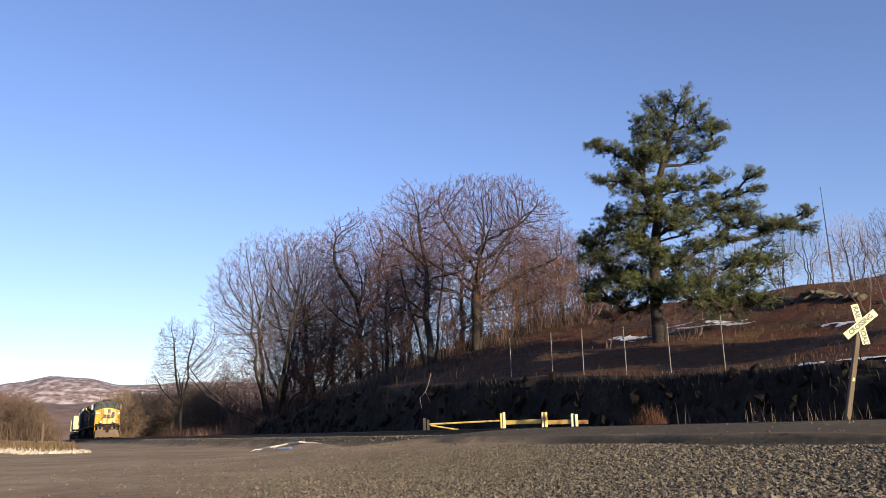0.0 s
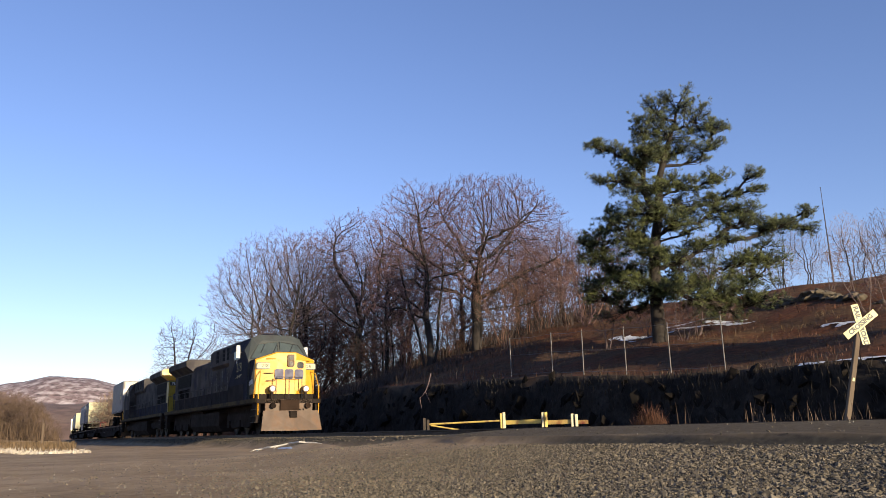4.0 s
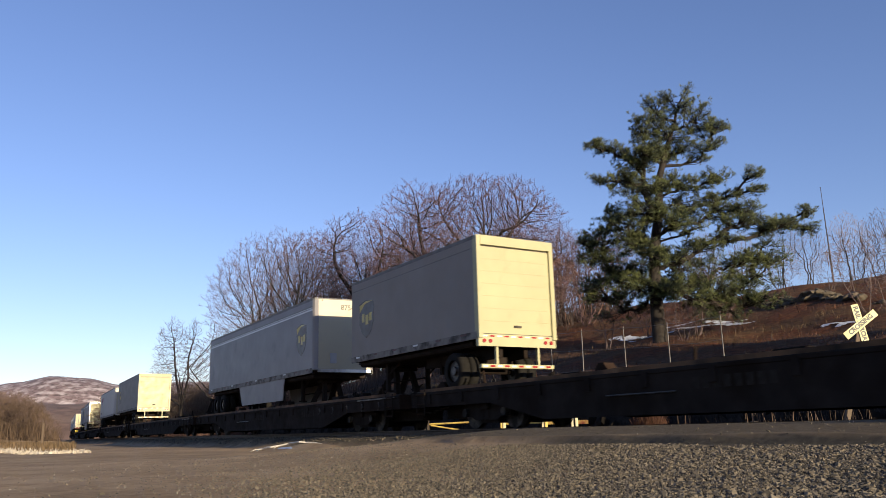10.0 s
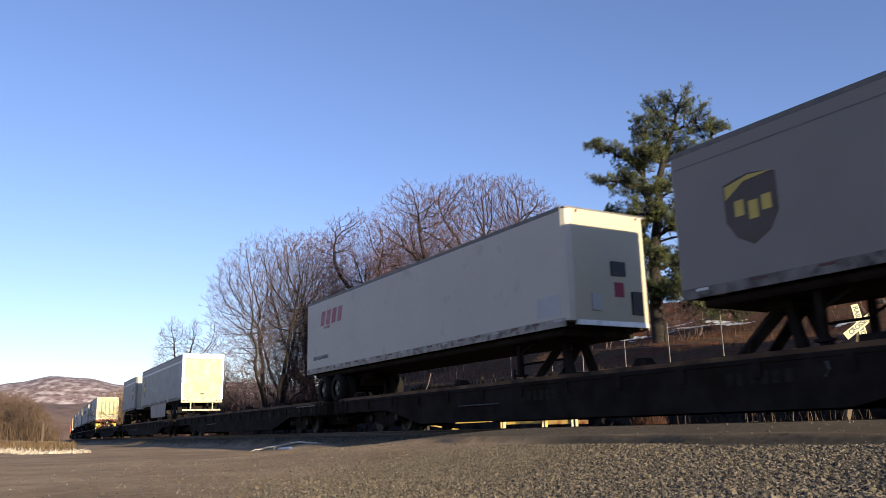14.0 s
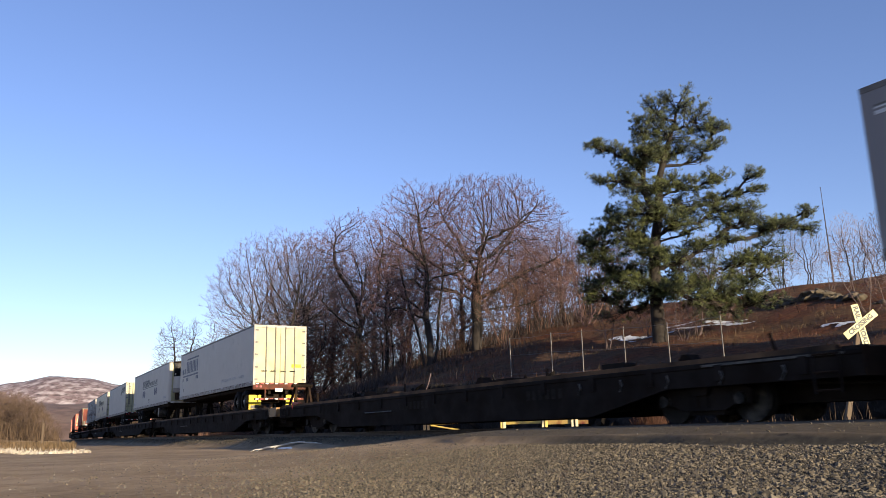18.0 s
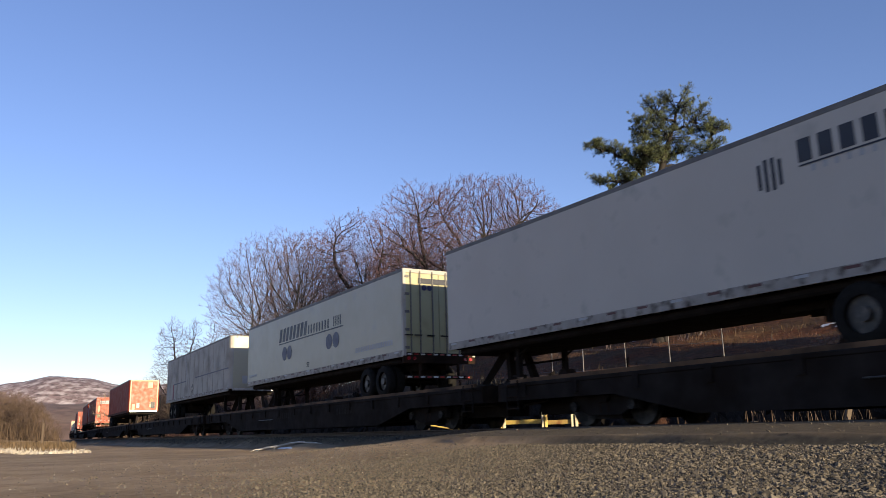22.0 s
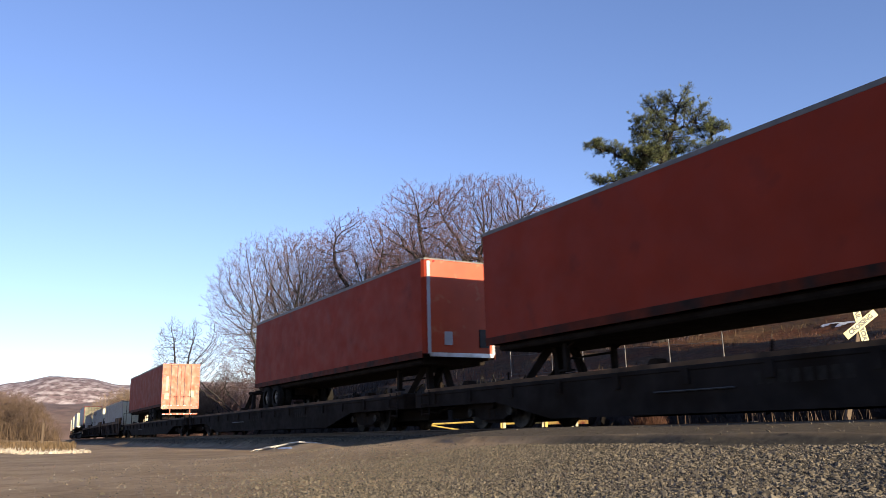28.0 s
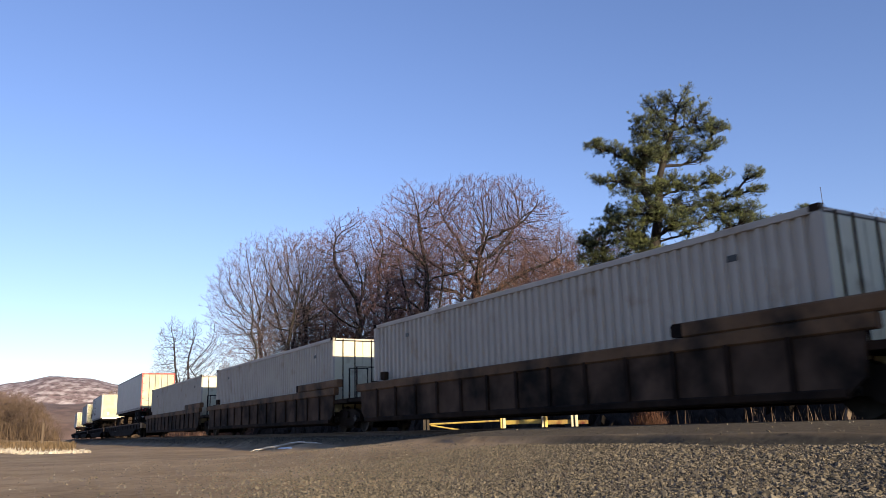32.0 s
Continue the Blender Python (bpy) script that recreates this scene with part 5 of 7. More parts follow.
            lettering(number, 0.24, Matrix.Translation((-10.005, y, 3.61)) @ Matrix(((0, 0, -1, 0), (-1, 0, 0, 0), (0, 1, 0, 0), (0, 0, 0, 1))), "tape", nb, "road_number", 0.003)
        for k, y in enumerate((-0.55, 0.0, 0.5)):
            part("emblem_bar", Shape().soft(-9.975, -9.962, y - 0.28, y + 0.22, 2.5, 2.95, 0.1, "x"), "navy", c)
        hb = part("headlight", Shape().soft(-10.06, -9.96, -0.14, 0.14, 3.90, 4.40, 0.05, "x"), "black", c)
        for z in (4.03, 4.27):
            part("lens", Shape().cyl(-10.07, 0, z, 0.085, 0.03, "x", 14), "rim", hb)
        part("tail_rail", Shape().rod([(-10.3, -0.7, 1.6), (-10.3, -0.7, 2.75), (-10.3, 0.7, 2.75), (-10.3, 0.7, 1.6)], 0.022).rod([(-10.3, 0.0, 1.6), (-10.3, 0.0, 2.75)], 0.022), "black", c)
        part("tail_door", Shape().soft(-9.985, -9.962, -0.35, 0.35, 1.7, 3.3, 0.03, "x"), "tail_yellow", c)
    # cab
    body = [(-1.53, 1.56), (1.53, 1.56), (1.53, 3.95), (1.20, 4.55), (0.8, 4.72), (-0.8, 4.72), (-1.20, 4.55), (-1.53, 3.95)]
    cb = part("cab", Shape().prism(body, 5.6, 8.35, "x"), cab, c)
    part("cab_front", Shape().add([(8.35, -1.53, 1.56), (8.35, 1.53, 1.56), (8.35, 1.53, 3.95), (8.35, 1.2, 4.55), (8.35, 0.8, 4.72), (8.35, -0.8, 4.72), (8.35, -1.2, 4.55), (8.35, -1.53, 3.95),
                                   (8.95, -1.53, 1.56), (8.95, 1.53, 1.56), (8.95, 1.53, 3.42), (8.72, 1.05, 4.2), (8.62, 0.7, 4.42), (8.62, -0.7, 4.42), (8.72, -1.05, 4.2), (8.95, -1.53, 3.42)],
                                  [(i, (i + 1) % 8, (i + 1) % 8 + 8, i + 8) for i in range(2, 7)] + [tuple(range(8, 16))]), "cab_grey", c, "grey-green cab front with sunlight in its colour")
    for y in (-1.53, 1.53):
        part("cab_corner", Shape().add([(8.35, y, 1.56), (8.95, y, 1.56), (8.95, y, 3.42), (8.35, y, 3.95), (8.35, y * 0.98, 1.56), (8.95, y * 0.98, 1.56), (8.95, y * 0.98, 3.40), (8.35, y * 0.98, 3.93)], [(0, 1, 2, 3), (7, 6, 5, 4), (0, 4, 5, 1), (1, 5, 6, 2), (2, 6, 7, 3), (3, 7, 4, 0)]), cab, c)
    for y in (-1, 1):
        ws = part("windscreen", Shape().add([(8.965, y * 1.42, 3.50), (8.965, y * 0.06, 3.50), (8.715, y * 0.06, 4.36), (8.725, y * 0.98, 4.22)], [(0, 1, 2, 3)]), "windscreen", c, "pale windscreen pane with sky reflection in its colour")
        part("rubber_seal", Shape().rod([(8.968, y * 1.42, 3.50), (8.968, y * 0.06, 3.50), (8.718, y * 0.06, 4.36), (8.728, y * 0.98, 4.22), (8.968, y * 1.42, 3.50)], 0.018, 5), "black", ws)
    for y in (-0.9, -0.3, 0.5):
        part("wiper", Shape().rod([(8.97, y, 3.80), (8.80, y + 0.22, 4.22)], 0.012), "black", c)
    for x0, x1 in ((6.55, 7.02), (7.12, 7.6)):
        for y in (-1.545, 1.53):
            w = part("side_window", Shape().box(x0, x1, y, y + 0.015, 3.60, 4.02), "dark_glass", cb)
            part("window_frame", Shape().box(x0 - 0.03, x0, y - 0.004, y + 0.02, 3.57, 4.05).box(x1, x1 + 0.03, y - 0.004, y + 0.02, 3.57, 4.05).box(x0, x1, y - 0.004, y + 0.02, 4.02, 4.05).box(x0, x1, y - 0.004, y + 0.02, 3.57, 3.60), "loco_grey", w)
    part("mirror", Shape().box(7.86, 7.90, -1.80, -1.62, 3.62, 4.22).rod([(7.88, -1.54, 3.9), (7.88, -1.7, 3.9)], 0.015), "grey_mark", cb)
    part("mirror", Shape().box(7.86, 7.90, 1.62, 1.80, 3.62, 4.22).rod([(7.88, 1.54, 3.9), (7.88, 1.7, 3.9)], 0.015), "grey_mark", cb)
    part("pale_decal", Shape().box(7.0, 7.12, -1.545, -1.532, 3.42, 3.58), "grey_mark", cb)
    part("roof_rail", Shape().rod([(8.35, -0.9, 4.72), (8.35, -0.9, 4.84), (8.0, -0.9, 4.84), (8.0, -0.9, 4.72)], 0.018).rod([(8.4, 0.0, 4.72), (8.4, 0.0, 4.84), (8.0, 0.0, 4.84), (8.0, 0.0, 4.72)], 0.018), "black", cb)
    if hood_patch:
        part("grey_panel", Shape().prism([(5.61, 1.62), (5.70, 2.60), (7.30, 4.0), (5.61, 4.0)], -1.536, -1.531, "y"), hood, cb, "dull grey rear part of the cab side")
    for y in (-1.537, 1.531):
        part("lower_panel", Shape().box(5.62, 8.34, y, y + 0.006, 1.60, 2.36), "loco_lower_dark", cb, "darker lower cab side")
    part("horn", Shape().cyl(6.2, 0, 4.82, 0.06, 0.5, "x", 10, 0.1), "steel", cb)
    part("roof_box", Shape().soft(6.8, 7.5, -0.45, 0.45, 4.70, 4.88, 0.06, "x"), cab, cb)
    part("antenna", Shape().rod([(7.8, 0.5, 4.7), (7.8, 0.5, 5.1)], 0.012), "black", cb)
    # nose
    ring = [(-1.44, 1.80), (1.44, 1.80), (1.44, 3.40), (0.46, 3.74), (-0.46, 3.74), (-1.44, 3.40)]

    def face_x(y):
        return 10.06 - 0.20 * max(abs(y) - 0.46, 0)

    vs = [(8.9, y, z) for y, z in ring] + [(face_x(y) - 0.06, y, z) for y, z in ring] + [(face_x(y), y * 0.97, z - 0.05 if z > 2 else z) for y, z in ring]
    fs = [tuple(range(6))] + [(k * 6 + i, k * 6 + (i + 1) % 6, (k + 1) * 6 + (i + 1) % 6, (k + 1) * 6 + i) for k in (0, 1) for i in range(6)]
    ns = part("nose", Shape().add(vs[:12], fs[:7]), cab, c)
    lip = Shape().add(vs[6:], [(i, (i + 1) % 6, (i + 1) % 6 + 6, i + 6) for i in range(6)])
    mid = [(10.065, -0.46, 1.80), (10.065, 0.46, 1.80), (10.065, 0.46, 3.69), (10.065, -0.46, 3.69)]
    lip.add([vs[12], mid[0], mid[3], vs[17]], [(0, 1, 2, 3)]).add(mid, [(0, 1, 2, 3)]).add([mid[1], vs[13], vs[14], mid[2]], [(0, 1, 2, 3)])
    lip.add([mid[3], mid[2], vs[15], vs[16]], [(0, 1, 2, 3)])
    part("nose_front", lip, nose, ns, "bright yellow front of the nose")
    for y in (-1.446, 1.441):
        part("nose_wedge", Shape().prism([(9.82, 3.38), (9.80, 1.81), (9.0, 1.81), (9.08, 2.3)], y, y + 0.005, "y"), "wedge", ns, "yellow wedge on the nose side, shade in its colour")
        part("pale_decal", Shape().prism([(8.95, 2.22), (9.55, 2.30), (9.5, 2.52), (8.9, 2.40)], y - 0.003, y + 0.008, "y"), "grey_mark", ns)
    part("nose_door", Shape().soft(10.06, 10.085, 0.40, 0.92, 1.95, 3.36, 0.03, "x"), nose, ns)
    part("door_window", Shape().soft(10.085, 10.095, 0.50, 0.82, 2.98, 3.28, 0.06, "x"), "dark_glass", ns)
    hb = part("headlight", Shape().soft(10.06, 10.14, 0.02, 0.34, 3.05, 3.62, 0.05, "x"), "plow", ns)
    for z in (3.20, 3.46):
        part("lens", Shape().cyl(10.15, 0.18, z, 0.10, 0.03, "x", 16), "rim", hb)
    for y in (-1.02, 1.06):
        nb = part("number_board", Shape().soft(9.94, 9.99, y - 0.40, y + 0.40, 2.94, 3.24, 0.05, "x"), "number_board", ns)
        part("board_face", Shape().soft(9.99, 9.996, y - 0.36, y + 0.36, 2.97, 3.21, 0.04, "x"), "cream", nb)
        lettering(number, 0.22, Matrix.Translation((9.998, y, 3.09)) @ FRONT_END, "black", nb, "road_number", 0.003)
    for y0, y1 in ((-0.58, -0.16), (-0.10, 0.32), (0.38, 0.80)):
        part("emblem_bar", Shape().soft(10.088, 10.098, y0, y1, 2.48, 2.94, 0.06, "x"), "navy", ns)
    for y, z in ((-0.75, 3.42), (-0.75, 2.4), (-0.85, 2.75), (0.95, 3.35)):
        part("grab_iron", Shape().rod([(9.95, y - 0.2, z), (10.08, y - 0.2, z), (10.08, y + 0.2, z), (9.95, y + 0.2, z)], 0.016), "black" if z < 3 else nose, ns)
    part("nose_base", Shape().box(8.9, 9.95, -1.40, 1.40, 1.56, 1.80), "car_black", ns)
    for y in (-0.78, 0.82):
        dl = part("ditch_light", Shape().cyl(10.36, y, 2.02, 0.16, 0.20, "x", 16), "plow", c)
        part("lens", Shape().cyl(10.47, y, 2.02, 0.11, 0.03, "x", 16), "lamp", dl)
        part("lamp_bracket", Shape().box(10.30, 10.42, y - 0.06, y + 0.06, 1.56, 1.88), "car_black", dl)
    part("front_rail", Shape().rod([(10.44, -0.62, 2.55), (10.44, 0.62, 2.55)], 0.02).rod([(10.44, -0.62, 1.56), (10.44, -0.62, 2.55)], 0.02).rod([(10.44, 0.62, 1.56), (10.44, 0.62, 2.55)], 0.02).rod([(10.44, 0.0, 1.56), (10.44, 0.0, 2.55)], 0.02), "black", c)
    part("drawbar_gear", Shape().box(10.5, 10.62, -0.45, 0.45, 0.98, 1.5).cyl(10.62, -0.8, 1.25, 0.13, 0.12, "x", 12).cyl(10.62, 0.85, 1.25, 0.13, 0.12, "x", 12), "car_brown", c)
    for y in (-1.44, 1.44):
        part("handrail", Shape().rod([(10.45, y, 0.85), (10.45, y, 2.1), (10.32, y * 0.92, 2.72), (9.95, y * 0.85, 2.85)], 0.024), "loco_yellow", c)
        part("handrail", Shape().rod([(9.75, y, 0.95), (9.75, y, 2.0), (9.85, y * 0.95, 2.6)], 0.02), "loco_yellow", c)
    part("front_plate", Shape().box(10.35, 10.5, -1.12, 1.12, 0.95, 1.56), "plow", c)
    part("plow", Shape().add([(10.8, -1.3, 1.02), (10.8, 1.3, 1.02), (10.95, 1.42, 0.14), (10.95, -1.42, 0.14), (10.98, 0, 1.02), (11.3, 0, 0.12)], [(0, 4, 5, 3), (4, 1, 2, 5), (0, 3, 2, 1), (3, 5, 2), (0, 1, 4)]), "plow", c, "dusty grey snowplow")
    for y in (-0.8, 0.8):
        part("plow_bracket", Shape().box(10.45, 10.86, y - 0.06, y + 0.06, 0.55, 0.98), "car_black", c)
    coupler(c, 10.6, 1)
    coupler(c, -10.6, -1)
    for k in range(3):
        part("hose", Shape().rod([(10.5, 0.35 + k * 0.16, 1.1), (10.75, 0.38 + k * 0.16, 0.75), (10.85, 0.4 + k * 0.16, 0.45)], 0.03), "rubber", c)
    for x in (10.0, -10.0):
        for y in (-1.5, 1.3):
            st = part("step_well", Shape().box(x - 0.35, x + 0.35, y, y + 0.2, 0.5, 1.36), "car_black", c)
            for z in (0.52, 0.8, 1.08):
                part("step", Shape().box(x - 0.36, x + 0.36, y - (0.06 if y < 0 else -0.2), y + (0.02 if y < 0 else 0.26), z, z + 0.03), "steel", st)
    for y in (-1.48, 1.48):
        rl = part("walkway_rail", Shape().rod([(-9.8, y, 2.58), (5.4, y, 2.58)], 0.02), "loco_grey", c)
        for i in range(10):
            x = -9.7 + i * 1.67
            part("rail_post", Shape().rod([(x, y, 1.56), (x, y, 2.58)], 0.02), "loco_grey", rl)
    part("fuel_tank", Shape().prism([(-1.35, 0.50), (-1.15, 0.20), (1.15, 0.20), (1.35, 0.50), (1.35, 1.2), (-1.35, 1.2)], -3.3, 3.3, "x"), "car_black", c)
    part("air_tank", Shape().cyl(-2.0, -1.2, 1.28, 0.14, 3.0, "x", 12), "car_black", c)
    for xc in (-6.6, 6.6):
        fr = part("truck_frame", Shape().prism([(xc - 2.4, 0.72), (xc - 2.3, 1.0), (xc + 2.3, 1.0), (xc + 2.4, 0.62), (xc + 1.3, 0.30), (xc, 0.40), (xc - 1.3, 0.30)], -1.18, -1.0, "y").prism([(xc - 2.4, 0.72), (xc - 2.3, 1.0), (xc + 2.3, 1.0), (xc + 2.4, 0.72), (xc + 1.3, 0.55), (xc, 0.66), (xc - 1.3, 0.55)], 1.0, 1.18, "y"), "car_black", c)
        for k in (-1.9, 0, 1.9):
            rail_wheel_set(c, xc + k, 0.52)
            part("traction_motor", Shape().soft(xc + k + 0.05, xc + k + 0.85, -0.62, 0.62, 0.16, 0.86, 0.08, "y"), "car_black", fr)
            part("brake_shoe", Shape().soft(xc + k + 0.56, xc + k + 0.74, -0.86, -0.66, 0.20, 0.70, 0.03, "y"), "car_black", fr)
            part("axle_box", Shape().soft(xc + k - 0.2, xc + k + 0.2, -1.24, -1.14, 0.36, 0.70, 0.04, "y"), "car_black", fr)
    lettering(number, 0.60, Matrix.Translation((7.46, -1.534, 3.18)) @ NEAR_SIDE, "faded_yellow", cb, "road_number", 0.003)
    for y in (-1.538,):
        part("number_rule", Shape().prism([(7.42 + (x_ - 6.68) * 0.66, 2.76 + (z_ - 2.19) * 0.8) for x_, z_ in ((5.75, 2.10), (6.35, 2.20), (6.35, 2.08), (6.85, 2.20), (6.85, 2.10), (7.6, 2.30), (6.75, 2.28), (6.75, 2.19), (6.25, 2.30), (6.25, 2.20))], y, y + 0.007, "y"), "faded_yellow", cb)
    return c


ride(locomotive("dark navy diesel locomotive with a sunlit yellow nose and plow", "loco_dark", "loco_lower_dark", "loco_blue", "loco_yellow", "218", False, True), -175.85, 6.6)
ride(locomotive("faded grey and blue diesel locomotive running yellow hood first", "loco_grey", "loco_mid", "loco_dark", "loco_yellow", "7636", True), -153.75, 6.6, True)

# ---- trees ----
def tubes(branches, sides=3):
    """Arrays for tapered tubes along lists of (place, radius)."""
    pts, fs = [], []
    for line in branches:
        k0 = len(pts)
        n = len(line)
        for i, (p, r) in enumerate(line):
            q, o = line[min(i + 1, n - 1)][0], line[max(i - 1, 0)][0]
            d = (q - o).normalized()
            a = d.orthogonal().normalized()
            b = d.cross(a)
            for s in range(sides):
                t = 2 * math.pi * s / sides
                pts.append(p + r * (a * math.cos(t) + b * math.sin(t)))
        for i in range(n - 1):
            for s in range(sides):
                fs.append((k0 + i * sides + s, k0 + i * sides + (s + 1) % sides, k0 + (i + 1) * sides + (s + 1) % sides, k0 + (i + 1) * sides + s))
    return pts, fs


def colonize(seed, stems, blobs, count, step, reach, kill, jitter=0.14):
    """Grows branches from the stems into the crown's blobs: each free spot of the crown pulls the nearest branch end toward it.
    Stems are lines of places; a blob is (x, y, z, half width, half depth, half height, share of the spots). Returns places, parents and radii."""
    rng = np.random.RandomState(seed)
    spots = []
    for x, y, z, rx, ry, rz, share in blobs:
        n = int(count * share)
        d = rng.normal(size=(n, 3))
        d /= np.linalg.norm(d, axis=1)[:, None]
        d *= (rng.uniform(0.02, 1, (n, 1)) ** 0.30) * rng.uniform(0.90, 1.06, (n, 1))
        spots.append(d * (rx, ry, rz) + (x, y, z))
    spots = np.concatenate(spots)
    spots = spots[spots[:, 2] > 0.4]
    place, parent = [], []
    for line in stems:
        line = [np.array(p, dtype=float) for p in line]
        last = -1
        if place:
            last = int(np.argmin(np.linalg.norm(np.array(place) - line[0], axis=1)))
        for p, q in zip(line, line[1:]):
            n = max(int(np.linalg.norm(q - p) / step), 1)
            side = rng.normal(0, 0.06 + 0.02 * np.linalg.norm(q - p), 3)
            for k in range(n + 1):
                f = k / n
                place.append(p + (q - p) * f + side * math.sin(math.pi * f) + rng.normal(0, 0.02, 3))
                parent.append(last)
                last = len(place) - 1
    place = np.array(place)
    dist = np.full(len(spots), 1e9)
    near = np.zeros(len(spots), dtype=int)

    def look_for(new_at, first):
        gap = (spots ** 2).sum(1)[:, None] + (new_at ** 2).sum(1)[None] - 2 * spots @ new_at.T
        j = gap.argmin(axis=1)
        g = np.sqrt(np.maximum(gap[np.arange(len(spots)), j], 0))
        better = g < dist
        dist[better], near[better] = g[better], j[better] + first

    look_for(place, 0)
    births = np.zeros(60000, dtype=int)
    for _ in range(160):
        live = dist < reach
        if not live.any():
            break
        pull = np.zeros((len(place), 3))
        way = (spots[live] - place[near[live]]) / np.maximum(dist[live], 1e-6)[:, None]
        np.add.at(pull, near[live], way)
        who = np.unique(near[live])
        who = who[births[who] < 3]
        if not len(who):
            break
        births[who] += 1
        d = pull[who] / np.maximum(np.linalg.norm(pull[who], axis=1), 1e-6)[:, None]
        par = np.array([parent[i] for i in who])
        old = place[who] - place[np.maximum(par, 0)]
        old /= np.maximum(np.linalg.norm(old, axis=1), 1e-6)[:, None]
        d = d + 0.25 * old + rng.normal(0, jitter, d.shape)
        d /= np.linalg.norm(d, axis=1)[:, None]
        fresh = place[who] + d * step
        first = len(place)
        place = np.concatenate([place, fresh])
        parent += list(who)
        if len(place) > 26000:
            break
        look_for(fresh, first)
        keep = dist > kill
        spots, dist, near = spots[keep], dist[keep], near[keep]
        if not len(spots):
            break
    n = len(place)
    bulk = np.zeros(n)
    for i in range(n - 1, -1, -1):
        if bulk[i] == 0:
            bulk[i] = 1.0
        if parent[i] >= 0:
            bulk[parent[i]] += bulk[i]
    return place, parent, bulk


def grow(seed, stems, blobs, count, step, reach, kill, trunk_r, twigs=3, twig_len=0.8, jitter=0.14):
    """A bare broadleaf tree as two lists of tapered lines: limbs and twigs."""
    place, parent, bulk = colonize(seed, stems, blobs, count, step, reach, kill, jitter)
    rng = random.Random(seed)
    roots = [i for i in range(len(parent)) if parent[i] < 0]
    whole = max(bulk[i] for i in roots)
    rad = [float(r) for r in np.maximum(trunk_r * (bulk / whole) ** 0.47, 0.011)]
    for i in roots:
        rad[i] *= 1.35
    kids = [[] for _ in parent]
    for i, p in enumerate(parent):
        if p >= 0:
            kids[p].append(i)
    vec = [Vector(p) for p in place]
    heart = Vector(blobs[0][:3]) * 0.7
    thick, thin = [], []
    starts = [(None, i) for i in roots]
    while starts:
        frm, i = starts.pop()
        line = [] if frm is None else [(vec[frm], min(rad[i] * 1.1, rad[frm]))]
        while True:
            line.append((vec[i], rad[i]))
            if not kids[i]:
                break
            order = sorted(kids[i], key=lambda k: -bulk[k])
            starts += [(i, k) for k in order[1:]]
            i = order[0]
        if len(line) < 2:
            continue
        cut = next((k for k, (_, r) in enumerate(line) if r < 0.026), len(line))
        if cut > 1:
            thick.append(line[:cut + 1])
        if cut < len(line) - 1:
            thin.append(line[max(cut, 0):])
    for i in range(len(parent)):
        if rad[i] > 0.05 or parent[i] < 0:
            continue
        d0 = ((vec[i] - vec[parent[i]]).normalized() * 0.6 + (vec[i] - heart).normalized() * 0.7).normalized()
        for _ in range(twigs if not kids[i] else (1 if rng.random() < 0.5 else 0)):
            d = (d0 * 0.9 + Vector((rng.gauss(0, 0.5), rng.gauss(0, 0.5), rng.gauss(0.12, 0.45)))).normalized()
            ln = twig_len * rng.uniform(0.5, 1.2)
            m = vec[i] + d * ln * 0.5
            q = m + (d + Vector((rng.gauss(0, 0.3), rng.gauss(0, 0.3), rng.gauss(0.1, 0.25)))).normalized() * ln * 0.5
            thin.append([(vec[i], 0.0115), (m, 0.010), (q, 0.006)])
            if rng.random() < 0.45:
                e = m + (d + Vector((rng.gauss(0, 0.6), rng.gauss(0, 0.6), rng.gauss(0.1, 0.5)))).normalized() * ln * 0.4
                thin.append([(m, 0.009), (e, 0.006)])
    return thick, thin


def fan(seed, n, lean0, lean1, length, foot=0.35, z0=0.0, squash=1.0):
    """Stems that spread from one foot and bend upward."""
    rng = random.Random(seed)
    out = []
    for k in range(n):
        a = 2 * math.pi * (k + rng.uniform(-0.25, 0.25)) / n
        t = rng.uniform(lean0, lean1)
        p = Vector((foot * math.cos(a), foot * math.sin(a) * squash, z0))
        line = [tuple(p)]
        for j in range(4):
            tt = t * (1 - 0.13 * j)
            p = p + Vector((math.sin(tt) * math.cos(a), math.sin(tt) * math.sin(a) * squash, math.cos(tt))) * length / 4 * rng.uniform(0.85, 1.15)
            line.append(tuple(p))
        out.append(line)
    return out


def crooked(seed, n, x, z0, z1, length):
    """Crooked limbs that leave the trunk at several heights."""
    rng = random.Random(seed)
    out = []
    for k in range(n):
        a, p = 2.4 * k + rng.uniform(-0.4, 0.4), Vector((x, 0, z0 + (z1 - z0) * k / n))
        d = Vector((math.cos(a), math.sin(a), rng.uniform(0.05, 0.9))).normalized()
        line = [tuple(p)]
        for _ in range(5):
            d = (d + Vector((rng.gauss(0, 0.3), rng.gauss(0, 0.3), rng.gauss(0.06, 0.3)))).normalized()
            p = p + d * length / 5
            line.append(tuple(p))
        out.append(line)
    return out


